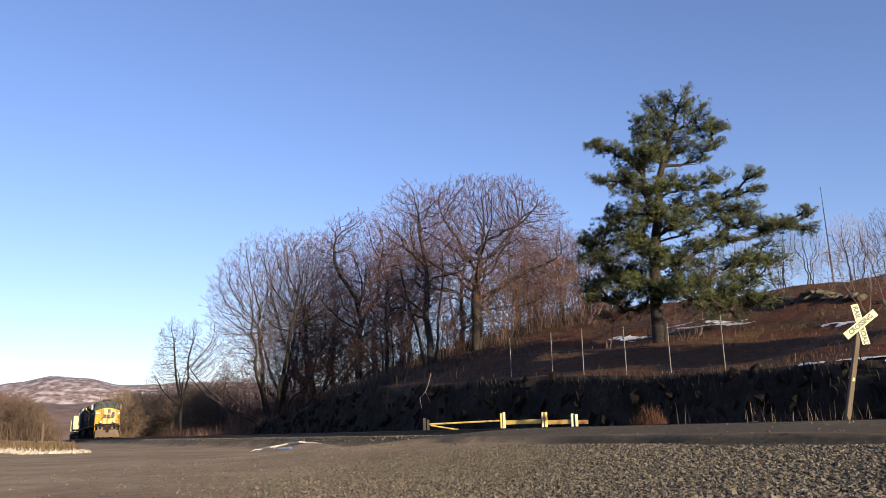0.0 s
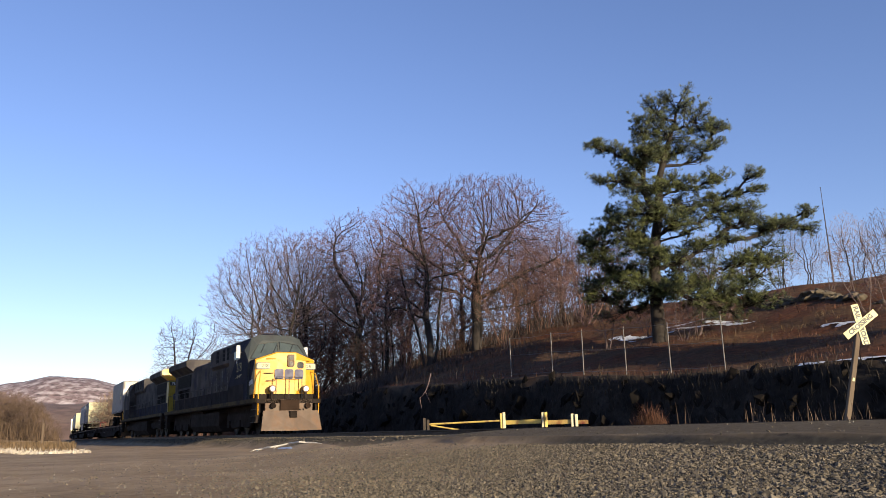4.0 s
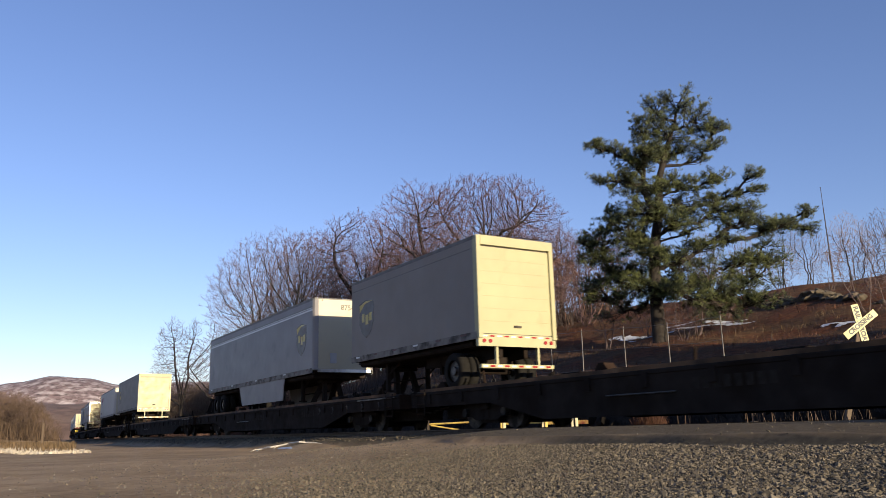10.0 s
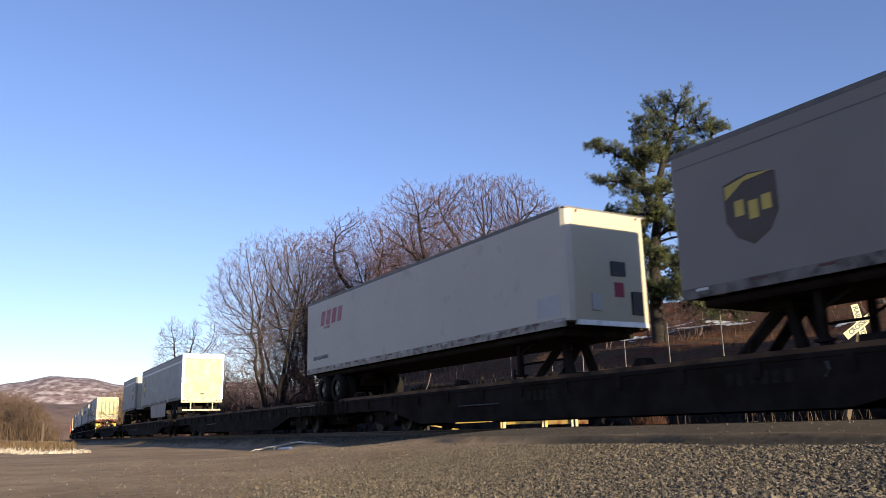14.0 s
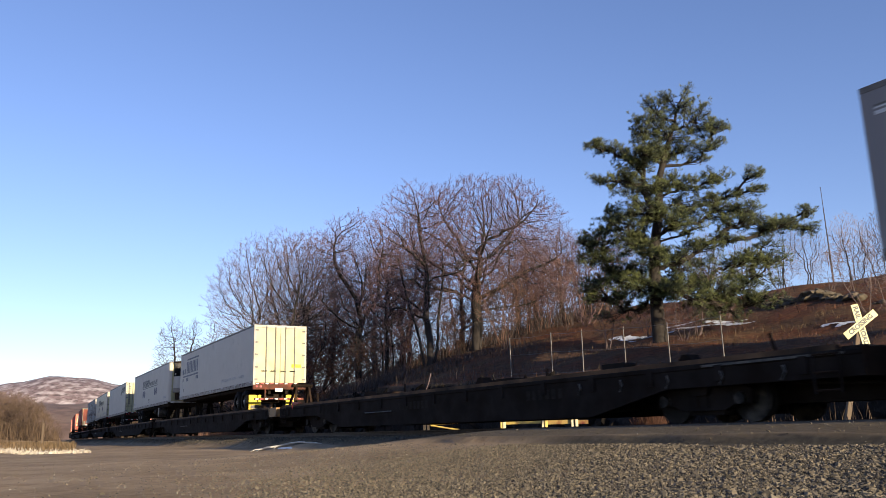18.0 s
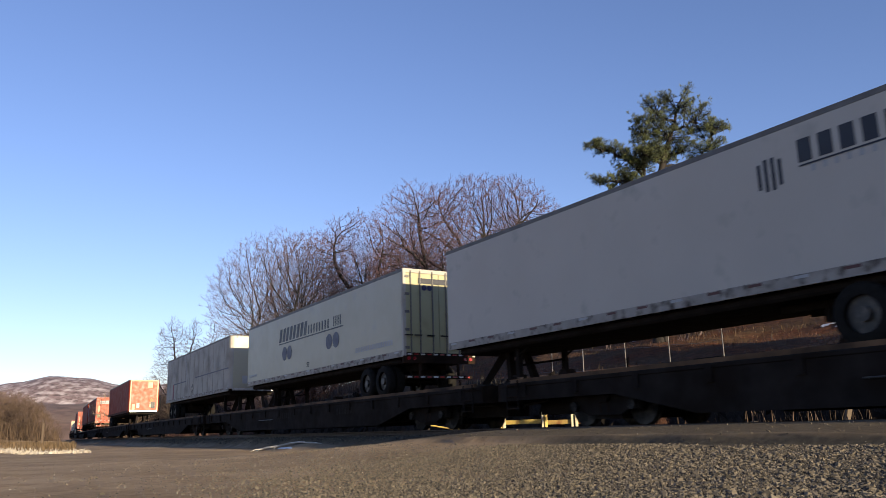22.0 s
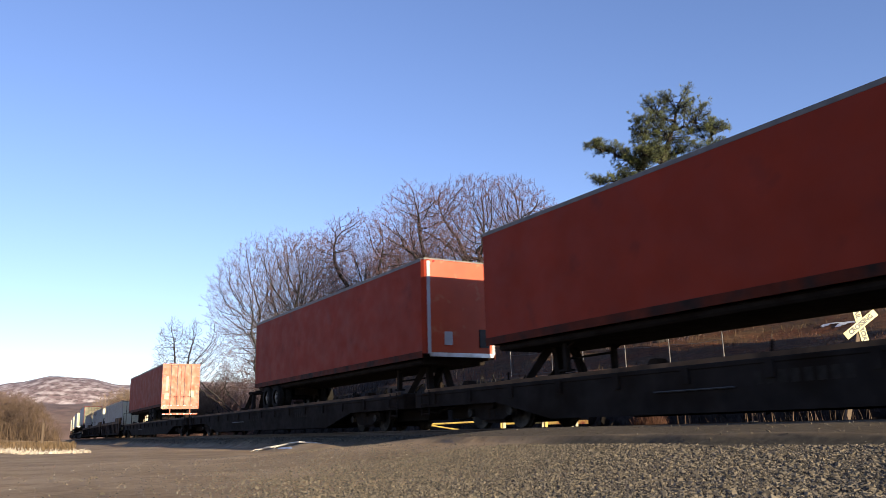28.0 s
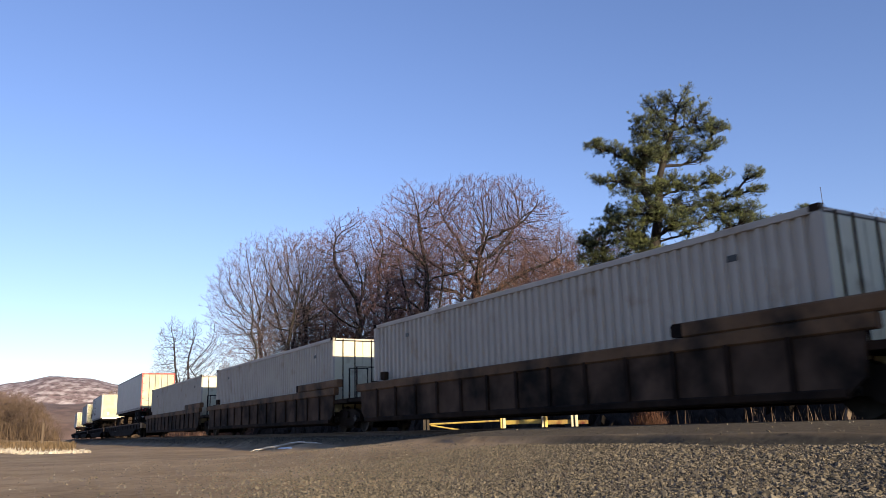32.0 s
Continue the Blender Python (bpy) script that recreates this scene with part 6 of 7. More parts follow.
# seed, stems, crown, spots, step, reach, clearing, trunk's radius, twigs at each end, their length
TREES = {
    "oak": (11, [[(0, 0, -0.6), (0.1, 0, 2.5), (0, 0.1, 5.2), (0.5, 0, 8.6), (1.0, 0.3, 12.0)], [(0, 0.1, 5.4), (-1.6, 0.3, 7.0), (-4.2, 0, 8.4), (-5.8, 0.4, 10.4)], [(0, 0, 4.6), (2.2, -0.4, 5.6), (5.2, 0.2, 7.4), (8.0, 0, 8.7)],
                 [(0, 0.1, 4.4), (-2.6, -1.2, 5.3), (-5.0, -1.4, 5.8)], [(0.2, 0.1, 6.2), (0.8, 3.0, 8.4), (0.6, 5.0, 10.2)], [(0.2, 0, 6.0), (0.4, -3.0, 8.0), (1.0, -5.0, 9.6)], [(0.4, 0, 7.6), (3.0, 0.6, 10.4), (4.6, 0.4, 12.4)], [(0.3, 0, 7.2), (-1.6, 0, 10.6), (-3.0, 0, 13.0)], [(0.1, 0, 3.6), (3.2, 1.6, 4.2), (5.6, 1.6, 4.6)]] + crooked(3, 11, 0.2, 4.0, 9.5, 6.0),
            [(0.9, 0, 10.3, 8.2, 7.4, 5.9, 0.74), (-4.4, 0, 6.9, 3.6, 4.0, 2.4, 0.10), (5.6, 0, 7.0, 4.0, 4.0, 2.8, 0.13), (2.0, 0, 13.4, 4.5, 4.2, 2.9, 0.03)], 13000, 0.29, 2.2, 0.40, 0.50, 3, 0.6),
    "dome": (17, fan(17, 12, 0.15, 1.25, 11.0), [(0.5, 0, 12.2, 7.6, 7.0, 8.2, 0.72), (-2.6, 0, 7.0, 5.2, 5.2, 3.8, 0.16), (3.2, 0, 8.2, 4.6, 5.0, 4.2, 0.12)], 12500, 0.31, 2.4, 0.42, 0.46, 3, 0.65),
    "crook": (5, [[(0, 0, -0.6), (-0.3, 0, 3.5), (0.1, 0.1, 7.0), (-0.5, 0, 9.6)], [(-0.4, 0, 9.2), (-2.2, 0.3, 12.0), (-2.8, 0.2, 15.2)], [(0, 0.1, 7.0), (1.8, 0, 9.6), (2.0, 0.3, 13.6)], [(0, 0, 6.2), (-2.6, -0.6, 7.8), (-4.2, 0, 9.6)], [(-0.3, 0, 8.6), (0.2, 2.2, 11.8)], [(-0.3, 0, 8.4), (0.3, -2.2, 11.0)], [(0, 0, 5.4), (2.6, 0.8, 7.0), (4.0, 0.4, 8.6)]] + crooked(6, 6, 0, 5.0, 9.0, 4.0),
              [(-0.5, 0, 13.0, 5.0, 4.6, 5.6, 0.82), (0, 0, 8.8, 4.6, 4.0, 2.6, 0.18)], 5500, 0.31, 2.4, 0.44, 0.36, 3, 0.65),
    "upright": (9, [[(0, 0, -0.6), (-0.2, 0, 4.0), (-0.1, 0.2, 8.5), (-0.6, 0, 12.5)], [(0.3, 0.3, -0.5), (0.9, 0.3, 4.5), (1.3, 0.2, 9.5)], [(-0.3, -0.3, -0.5), (-1.4, -0.3, 4.5), (-2.4, 0, 9.0)], [(-0.2, 0, 4.2), (-2.4, 0.8, 6.0), (-4.0, 0.6, 7.2)], [(0, 0, 3.2), (2.0, -1.0, 4.6)], [(-0.1, 0, 6.0), (0.2, 2.4, 8.5)]] + crooked(4, 8, -0.1, 3.0, 9.0, 3.6),
                [(-0.7, 0, 9.8, 4.4, 4.0, 5.7, 0.8), (-1.5, 0, 5.4, 4.0, 3.4, 2.6, 0.2)], 6500, 0.29, 2.2, 0.42, 0.32, 2, 0.6),
    "edge": (8, [[(0, 0, -0.6), (0, 0, 2.4), (-0.2, 0, 4.8)], [(0, 0, 4.4), (-0.9, 0.2, 8.0), (-1.3, 0, 12.5)], [(0, 0, 3.4), (0.8, -0.2, 7.6), (1.3, 0, 12.6)], [(0, 0, 4.2), (-2.6, 0, 6.6)], [(0, 0, 4.6), (0.1, 1.6, 9.5)], [(0, 0, 4.6), (-0.1, -1.6, 8.5)]],
             [(-1.3, 0, 10.2, 2.4, 2.4, 5.0, 0.5), (1.2, 0, 10.2, 1.3, 2.0, 4.9, 0.26), (-2.2, 0, 7.6, 2.2, 2.2, 2.2, 0.24)], 2800, 0.31, 2.4, 0.40, 0.24, 3, 0.65),
    "slim": (23, fan(23, 4, 0.06, 0.42, 6.5, 0.16), [(0, 0, 8.2, 3.4, 3.2, 5.0, 1.0)], 1900, 0.33, 2.6, 0.46, 0.16, 2, 0.7),
    "bush": (31, fan(31, 9, 0.15, 1.0, 2.6, 0.55), [(0, 0, 2.7, 2.9, 2.7, 2.5, 0.8), (1.0, 0.4, 3.6, 1.6, 1.5, 1.7, 0.2)], 800, 0.28, 2.2, 0.34, 0.06, 4, 0.62),
    "leafy": (37, fan(37, 4, 0.1, 0.7, 2.4, 0.1), [(0, 0, 3.0, 2.0, 1.9, 2.1, 1.0)], 300, 0.30, 2.2, 0.36, 0.05, 3, 0.5),
    "sapling": (21, fan(21, 4, 0.1, 0.8, 2.2, 0.1), [(0, 0, 3.0, 2.1, 2.0, 2.1, 1.0)], 260, 0.30, 2.2, 0.36, 0.05, 2, 0.5)}


TREE_MESH = {}


def bare_tree(kind, u, v, label, turn=0.0, size=1.0, twig="twig", group="bare trees on the hillside"):
    """A bare tree of one of the grown kinds, standing on the ground."""
    if kind not in TREE_MESH:
        rng = random.Random(TREES[kind][0])
        thick, thin = grow(*TREES[kind])
        TREE_MESH[kind] = (tubes(thick, 4 if kind in ("sapling", "bush", "leafy") else 6), tubes(thin, 3))
        leaf_p, leaf_f = [], []
        share = {"oak": 0.05, "upright": 0.05, "leafy": 0.9}.get(kind)
        if share:
            for line in rng.sample(thin, int(len(thin) * share)):
                p = line[-1][0]
                for _ in range(2):
                    q = p + Vector((rng.gauss(0, 0.12), rng.gauss(0, 0.12), rng.gauss(-0.05, 0.1)))
                    a = Vector((rng.gauss(0, 1), rng.gauss(0, 1), rng.gauss(0, 1))).normalized() * 0.07
                    c = a.orthogonal().normalized() * 0.045
                    k = len(leaf_p)
                    leaf_p += [q - a, q + c, q + a, q - c]
                    leaf_f.append((k, k + 1, k + 2, k + 3))
        TREE_MESH[kind, "leaf"] = big_mesh("dead_leaves", leaf_p, leaf_f, "rust_leaf") if leaf_p else None
    (tp, tf), (sp, sf) = TREE_MESH[kind]
    t = thing("bare_tree", label, "tree", group, Matrix.Translation(on_ground(u, v, -0.1)) @ Matrix.Rotation(turn, 4, "Z"))
    key = (kind, twig)
    if key not in TREE_MESH:
        a, b = big_mesh("trunk", tp, tf, twig if kind in ("bush", "sapling", "leafy") else "bark"), big_mesh("twig_crown", sp, sf, twig)
        a.shade_smooth()
        TREE_MESH[key] = (a, b)
    for nm, me in zip(("trunk", "twig_crown"), TREE_MESH[key]):
        o = part(nm, me, "bark", t)
        o.scale = (size, size, size)
    if TREE_MESH[kind, "leaf"]:
        o = part("dead_foliage", TREE_MESH[kind, "leaf"], "rust_leaf", t, "clinging rust-brown leaves")
        o.scale = (size, size, size)
    return t


def at_picture(bearing, dist):
    """u and v of a place by its bearing (degrees right of ahead) and its distance."""
    return to_uv(dist * math.sin(radians(bearing)), dist * math.cos(radians(bearing)))


GROVE = (("oak", 2.3, 73, 0, 1.0, "twig", "wide-crowned bare oak on the hillside"), ("dome", -12.2, 88, 0, 1.02, "twig_pale", "large bare tree with a domed crown of fanning stems"),
         ("crook", -6.0, 84, 0, 1.03, "twig", "bare tree with crooked limbs between the domed tree and the oak"), ("upright", -1.2, 70, 0, 1.07, "twig", "several-stemmed bare tree beside the oak"),
         ("dome", -9.0, 97, 2.2, 1.04, "twig", "bare domed tree at the back of the grove"), ("edge", -18.1, 106, 0, 1.0, "twig_pale", "bare forked tree at the grove's edge"),
         ("crook", -3.2, 90, 2.6, 0.86, "twig", "bare tree behind the many-stemmed one"), ("upright", -15.4, 108, 3.0, 0.52, "twig_pale", "low bare tree at the grove's edge"),
         ("upright", -4.2, 72, 2.0, 0.66, "twig", "young bare tree among the oaks"), ("upright", 8.4, 84, 1.0, 0.66, "twig_pale", "bare tree behind the oak"), ("slim", 6.6, 88, 0.7, 0.8, "twig_pale", "thin bare tree behind the oak"),
         ("slim", 10.2, 80, 1.9, 0.66, "twig_pale", "thin bare tree behind the pine"), ("slim", 12.6, 82, 0.4, 0.62, "twig_pale", "thin bare tree behind the pine"),
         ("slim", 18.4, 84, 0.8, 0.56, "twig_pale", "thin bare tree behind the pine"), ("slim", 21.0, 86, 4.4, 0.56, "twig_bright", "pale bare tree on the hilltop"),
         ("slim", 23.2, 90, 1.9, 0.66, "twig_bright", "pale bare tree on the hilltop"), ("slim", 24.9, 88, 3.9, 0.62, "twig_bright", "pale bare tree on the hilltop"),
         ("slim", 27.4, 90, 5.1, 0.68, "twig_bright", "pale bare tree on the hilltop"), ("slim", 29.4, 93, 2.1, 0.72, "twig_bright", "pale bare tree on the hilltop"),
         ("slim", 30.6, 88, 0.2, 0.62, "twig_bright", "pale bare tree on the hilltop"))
for kind, bearing, dist, turn, size, twig, label in GROVE:
    bare_tree(kind, *at_picture(bearing, dist), label, turn, size, twig)
BACK_GROVE = (("dome", -10.8, 116, 4.6, 0.89), ("crook", -8.0, 120, 4.8, 1.02), ("upright", -5.0, 120, 0.0, 1.4), ("crook", -2.4, 107, 5.9, 1.1), ("upright", 1.2, 97, 3.2, 1.1), ("crook", 5.2, 86, 4.1, 0.75), ("upright", 6.6, 93, 5.4, 0.75))
for kind, bearing, dist, turn, size in BACK_GROVE:
    bare_tree(kind, *at_picture(bearing, dist), "bare tree deeper in the wood behind the grove", turn, size, "twig", "bare trees of the wood behind")
rng = random.Random(77)
for i in range(78):
    bearing = rng.uniform(-15, 13)
    low = 68 if bearing > -6 else 78 + (-6 - bearing) * 1.5
    bare_tree("sapling", *at_picture(bearing, rng.uniform(low, low + 28)), "tangled bare shrub under the trees", rng.uniform(0, 6), rng.uniform(0.5, 1.3) * (1.3 if bearing > -6 else 1.15), rng.choice(("russet_brush", "twig_dark", "twig")), "bare shrubs of the undergrowth")
for bearing, dist, size in ((-8.6, 82, 1.1), (-7.4, 85, 1.4), (-6.7, 80, 0.9), (-9.4, 86, 1.2), (-7.9, 90, 1.7), (-5.4, 84, 1.1), (0.4, 74, 0.7), (1.2, 78, 0.9), (-3.4, 80, 0.9)):
    bare_tree("leafy", *at_picture(bearing, dist), "young tree still holding rust-brown dead leaves", bearing * 3, size, "russet_brush", "leafy young trees in the grove")
for bearing, dist, size in ((11.5, 52, 0.8), (14.2, 55, 0.75), (17.6, 50, 0.95), (19.4, 56, 0.8), (16.6, 47, 0.6), (21.4, 58, 0.7), (23.2, 62, 0.6), (26.0, 60, 0.6), (28.0, 47, 0.9), (29.2, 45, 0.8)):
    bare_tree("sapling", *at_picture(bearing, dist), "thin bare sapling on the grassy slope", bearing, size, "twig_pale", "saplings on the slope")


def needle_tuft(rng, p, d0, size, pts, fs):
    """A round tuft of stiff needles at a shoot's end."""
    for _ in range(rng.randint(13, 17)):
        d = (d0 * 0.55 + Vector((rng.gauss(0, 0.8), rng.gauss(0, 0.8), rng.gauss(0.2, 0.75)))).normalized()
        side = d.orthogonal().normalized() * size * rng.uniform(0.06, 0.10)
        k = len(pts)
        q = p + d * size * rng.uniform(0.75, 1.15)
        m = p + (q - p) * 0.55
        pts += [p, m + side, q, m - side]
        fs.append((k, k + 1, k + 2, k + 3))


# the pine's masses of needles: metres right of the foot and above it, half width, half height
PINE_CROWN = ((2.2, 15.6, 1.3, 0.9), (0.6, 15.0, 1.1, 1.0), (3.2, 14.5, 1.3, 1.1), (1.5, 13.6, 1.7, 1.0), (4.4, 13.9, 0.7, 0.7), (3.7, 12.6, 1.0, 0.6), (-0.2, 13.8, 1.0, 0.9), (2.1, 12.5, 1.2, 0.5), (-3.3, 12.8, 0.6, 0.3), (-2.2, 12.9, 0.7, 0.5), (-1.4, 12.3, 0.8, 0.6), (-0.8, 11.3, 1.2, 0.9), (-1.7, 10.5, 1.2, 0.7), (-2.9, 10.7, 0.5, 0.3), (0.7, 12.0, 1.0, 0.5))
PINE_LEFT = ((-2.0, 8.6, 0.9, 0.5), (-0.6, 8.2, 1.4, 0.8), (-1.6, 7.2, 1.4, 0.8), (-0.1, 7.0, 1.0, 0.8), (-3.0, 6.6, 1.2, 0.7), (-4.0, 6.1, 0.7, 0.5), (-1.5, 6.0, 1.1, 0.6), (-3.6, 5.3, 0.9, 0.3), (-2.3, 4.7, 0.9, 0.5), (-3.7, 3.7, 0.9, 0.5), (-2.0, 3.6, 1.1, 0.7), (-2.9, 3.0, 1.1, 0.4), (-0.7, 3.9, 1.0, 0.7), (-0.9, 4.9, 0.7, 0.5))
PINE_RIGHT = ((1.8, 10.7, 0.7, 0.4), (2.4, 9.9, 1.0, 0.5), (3.6, 10.2, 1.2, 0.5), (2.7, 9.0, 1.5, 0.6), (4.4, 9.4, 1.0, 0.4), (6.3, 10.5, 0.6, 0.4), (6.8, 9.9, 0.5, 0.3), (5.5, 9.7, 0.7, 0.3), (4.0, 8.4, 1.4, 0.5), (5.5, 8.3, 1.2, 0.6), (6.8, 7.7, 1.4, 0.5), (8.3, 7.5, 0.9, 0.5), (9.3, 8.0, 0.5, 0.5), (9.7, 7.0, 0.7, 0.3), (7.6, 7.1, 1.0, 0.3), (5.0, 7.2, 1.2, 0.4), (6.5, 6.8, 0.8, 0.3))
PINE_LOW = ((2.9, 5.9, 1.1, 0.4), (4.6, 6.2, 0.8, 0.3), (5.1, 4.8, 1.0, 0.7), (6.4, 5.4, 0.9, 0.4), (7.5, 5.2, 0.8, 0.5), (5.5, 3.6, 1.1, 0.8), (4.3, 3.1, 1.2, 0.6), (2.7, 3.8, 1.2, 0.7), (1.4, 4.9, 0.9, 0.7), (1.0, 3.2, 1.1, 0.7), (3.1, 2.6, 1.3, 0.4), (1.7, 7.5, 0.9, 0.4), (5.7, 2.7, 0.9, 0.5))

PINE_SPARSE = ((2.6, 7.0, 1.2, 0.5), (4.2, 6.9, 1.1, 0.5), (2.2, 5.0, 1.3, 0.9), (3.7, 4.5, 1.3, 0.9), (6.3, 4.2, 1.0, 0.8), (2.0, 2.3, 1.4, 0.7), (6.4, 2.9, 0.8, 0.8), (-1.6, 2.3, 1.4, 0.6), (-0.5, 2.7, 1.0, 0.6), (-2.7, 5.6, 1.0, 0.6), (3.4, 3.3, 1.4, 0.8), (-2.6, 7.6, 0.7, 0.6), (4.6, 2.0, 1.3, 0.6), (3.2, 11.9, 0.9, 0.4), (7.0, 6.2, 0.9, 0.4))


def pine_tree(u, v):
    """A lone open-crowned pine: trunk and fork, limbs that reach from mass to mass, shoots and needle tufts in each mass."""
    rng = random.Random(31)
    t = thing("pine_tree", "tall irregular pine with dense dark green needle clusters", "tree", "", Matrix.Translation(on_ground(u, v, -0.2)))
    trunk = [(Vector(p), r) for p, r in (((0, 0, -0.3), 0.56), ((0, 0, 0.5), 0.44), ((-0.05, 0, 3.2), 0.37), ((0.09, 0.1, 5.6), 0.33), ((0.4, 0, 7.3), 0.29), ((0.65, 0, 9.1), 0.25), ((0.78, 0, 10.3), 0.21), ((1.45, 0.1, 12.3), 0.16), ((2.03, 0, 13.9), 0.10), ((2.37, 0, 15.2), 0.03))]
    fork = [(Vector(p), r) for p, r in (((0.45, 0, 7.6), 0.2), ((-0.07, 0, 9.05), 0.19), ((-0.22, 0, 10.2), 0.16), ((-0.06, 0.1, 11.3), 0.12), ((0.4, 0.1, 12.7), 0.06))]
    part("trunk", big_mesh("trunk", *tubes([trunk, fork], 10), "pine_bark"), "pine_bark", t).data.shade_smooth()
    masses, thin_at = [], {(m[0], m[2]) for m in PINE_SPARSE}
    for x, z, rx, rz in PINE_CROWN + PINE_LEFT + PINE_RIGHT + PINE_LOW + PINE_SPARSE:
        deep = 0.8 if z > 10 else 1.7 if abs(x - 0.6) < 3 else 1.0
        z -= 0.075 * max(z - 5.5, 0)
        masses.append((Vector((x, rng.uniform(-deep, deep), z)), rx * (1.05 if z > 6 else 1.2), rz * (1.22 if x > 2 or z > 10 else 1.42), 0.36 if (x, rx) in thin_at else 0.74))
    for k in range(10):
        a = rng.uniform(-0.5, 0.5) + (math.pi / 2 if k % 2 else -math.pi / 2)
        r = rng.uniform(1.4, 2.4)
        masses.append((Vector((0.3 + r * math.cos(a), r * math.sin(a), 3.0 + 1.05 * k)), 1.2, 0.7, 0.8))
    joints = []
    for line in (trunk, fork):
        for (p, r), (q, _) in zip(line, line[1:]):
            joints += [(p + (q - p) * f, -1) for f in (0, 0.33, 0.66)]
    joints = [j for j in joints if j[0].z > 2.6]
    base_n = len(joints)
    axis = [j[0] for j in joints]
    masses.sort(key=lambda m: min((m[0] - p).length for p in axis))
    up, load = [], [1] * len(masses)
    for i, (c, rx, rz, full) in enumerate(masses):
        best = min(range(len(joints)), key=lambda j: (joints[j][0] - c).length + 0.9 * max(joints[j][0].z - c.z + 0.4, 0) + (0.9 if j >= base_n else 0))
        up.append(best)
        joints.append((c, i))
    for i in range(len(masses) - 1, -1, -1):
        j = up[i]
        if j >= base_n:
            load[j - base_n] += load[i]
    wood, crowns = [], {"needles": ([], []), "needles_dark": ([], [])}
    for i, (c, rx, rz, full) in enumerate(masses):
        a = joints[up[i]][0]
        r0 = 0.05 + 0.035 * load[i] ** 0.6
        n, line = 6, []
        sag = rng.uniform(-0.10, 0.03) * (c - a).length
        for k in range(n + 1):
            f = k / n
            line.append((a + (c - a) * f + Vector((0, 0, sag * math.sin(math.pi * f))) + Vector((rng.uniform(-1, 1), rng.uniform(-1, 1), rng.uniform(-1, 1))) * 0.11 * (0 < k < n), r0 * (1 - 0.45 * f)))
        wood.append(line)
        for _ in range(int(19 * full * (0.35 + rx * (0.4 + rz)))):
            d = Vector((rng.gauss(0, 1), rng.gauss(0, 1), rng.gauss(0.15, 0.9))).normalized()
            k = rng.uniform(0.5, 1.0) if rng.random() < 0.8 else rng.uniform(1.0, 1.18)
            e = c + Vector((d.x * rx * k, d.y * rx * 0.9 * k, d.z * rz * k))
            s0 = line[rng.randint(3, n)][0]
            mid = (s0 + e) / 2 + Vector((0, 0, rng.uniform(-0.12, 0.02)))
            wood.append([(s0, 0.03), (mid, 0.02), (e, 0.010)])
            d1 = (e - mid).normalized()
            pts, fs = crowns["needles" if rng.random() < 0.6 else "needles_dark"]
            for _ in range(rng.randint(5, 8)):
                b = mid + (e - mid) * rng.uniform(0.25, 1.1)
                q = b + Vector((rng.gauss(0, 0.17), rng.gauss(0, 0.17), rng.gauss(0.05, 0.10)))
                wood.append([(b, 0.010), (q, 0.006)])
                needle_tuft(rng, q, (d1 + Vector((0, 0, 0.5))).normalized(), rng.uniform(0.17, 0.29), pts, fs)
    for _ in range(40):
        p = trunk[2][0] + (trunk[5][0] - trunk[2][0]) * rng.random()
        d = Vector((rng.gauss(0, 1), rng.gauss(0, 1), rng.gauss(-0.1, 0.4))).normalized()
        wood.append([(p, 0.03), (p + d * 0.6, 0.02), (p + d * rng.uniform(0.9, 2.0) + Vector((0, 0, rng.uniform(-0.5, 0.2))), 0.006)])
    part("limb_wood", big_mesh("limb_wood", *tubes(wood, 4), "pine_bark"), "pine_bark", t)
    for key, (pts, fs) in crowns.items():
        part("needle_crown", big_mesh("needle_crown", pts, fs, key), key, t)
    return t


pine = pine_tree(*at_picture(15.0, 48.36))
# an unseen copy of the pine, added beyond the view toward the sun to shade part of the slope
tagged(copy_thing(pine, Matrix.Translation(on_ground(7.0, 18.0, -0.2)) @ Matrix.Rotation(radians(95), 4, "Z")), "unseen pine added to shade the slope", "tree")

# ---- things by the line ----
def upright(u, v, yaw=0.0, dz=0.0):
    return Matrix.Translation(on_ground(u, v, dz)) @ Matrix.Rotation(yaw, 4, "Z")


ALONG = math.atan2(AWAY.y, AWAY.x)


def crossbuck():
    """A crossed-blade crossing sign on a leaning timber post."""
    t = thing("crossing_sign", "leaning wooden post with faded white crossed railroad blades", "sign", "", upright(*at_picture(25.75, 26.6)) @ Matrix.Rotation(radians(14.5), 4, "Y"))
    part("post", Shape().soft(-0.07, 0.07, -0.07, 0.07, -0.5, 3.62, 0.015, "z"), "post_wood", t)
    part("reflector_band", Shape().box(-0.03, 0.03, -0.078, -0.068, 1.66, 1.76), "sign_white", t)
    for words, ang, y in (((("RAIL", -0.36), ("ROAD", 0.36)), -66, -0.085), ((("CROSSING", 0.0),), 50, -0.105)):
        m = Matrix.Translation((0.0, y, 3.38)) @ Matrix.Rotation(radians(-ang), 4, "Y")
        b = part("blade", Shape().soft(-0.61, 0.61, -0.008, 0.008, -0.115, 0.115, 0.004, "x"), "sign_white", t)
        b.matrix_local = m
        for word, x in words:
            lettering(word, 0.19, Matrix.Translation((x, -0.009, 0)) @ NEAR_SIDE, "black", b, "lettering", 0.001, 1.0, 0.009)


crossbuck()


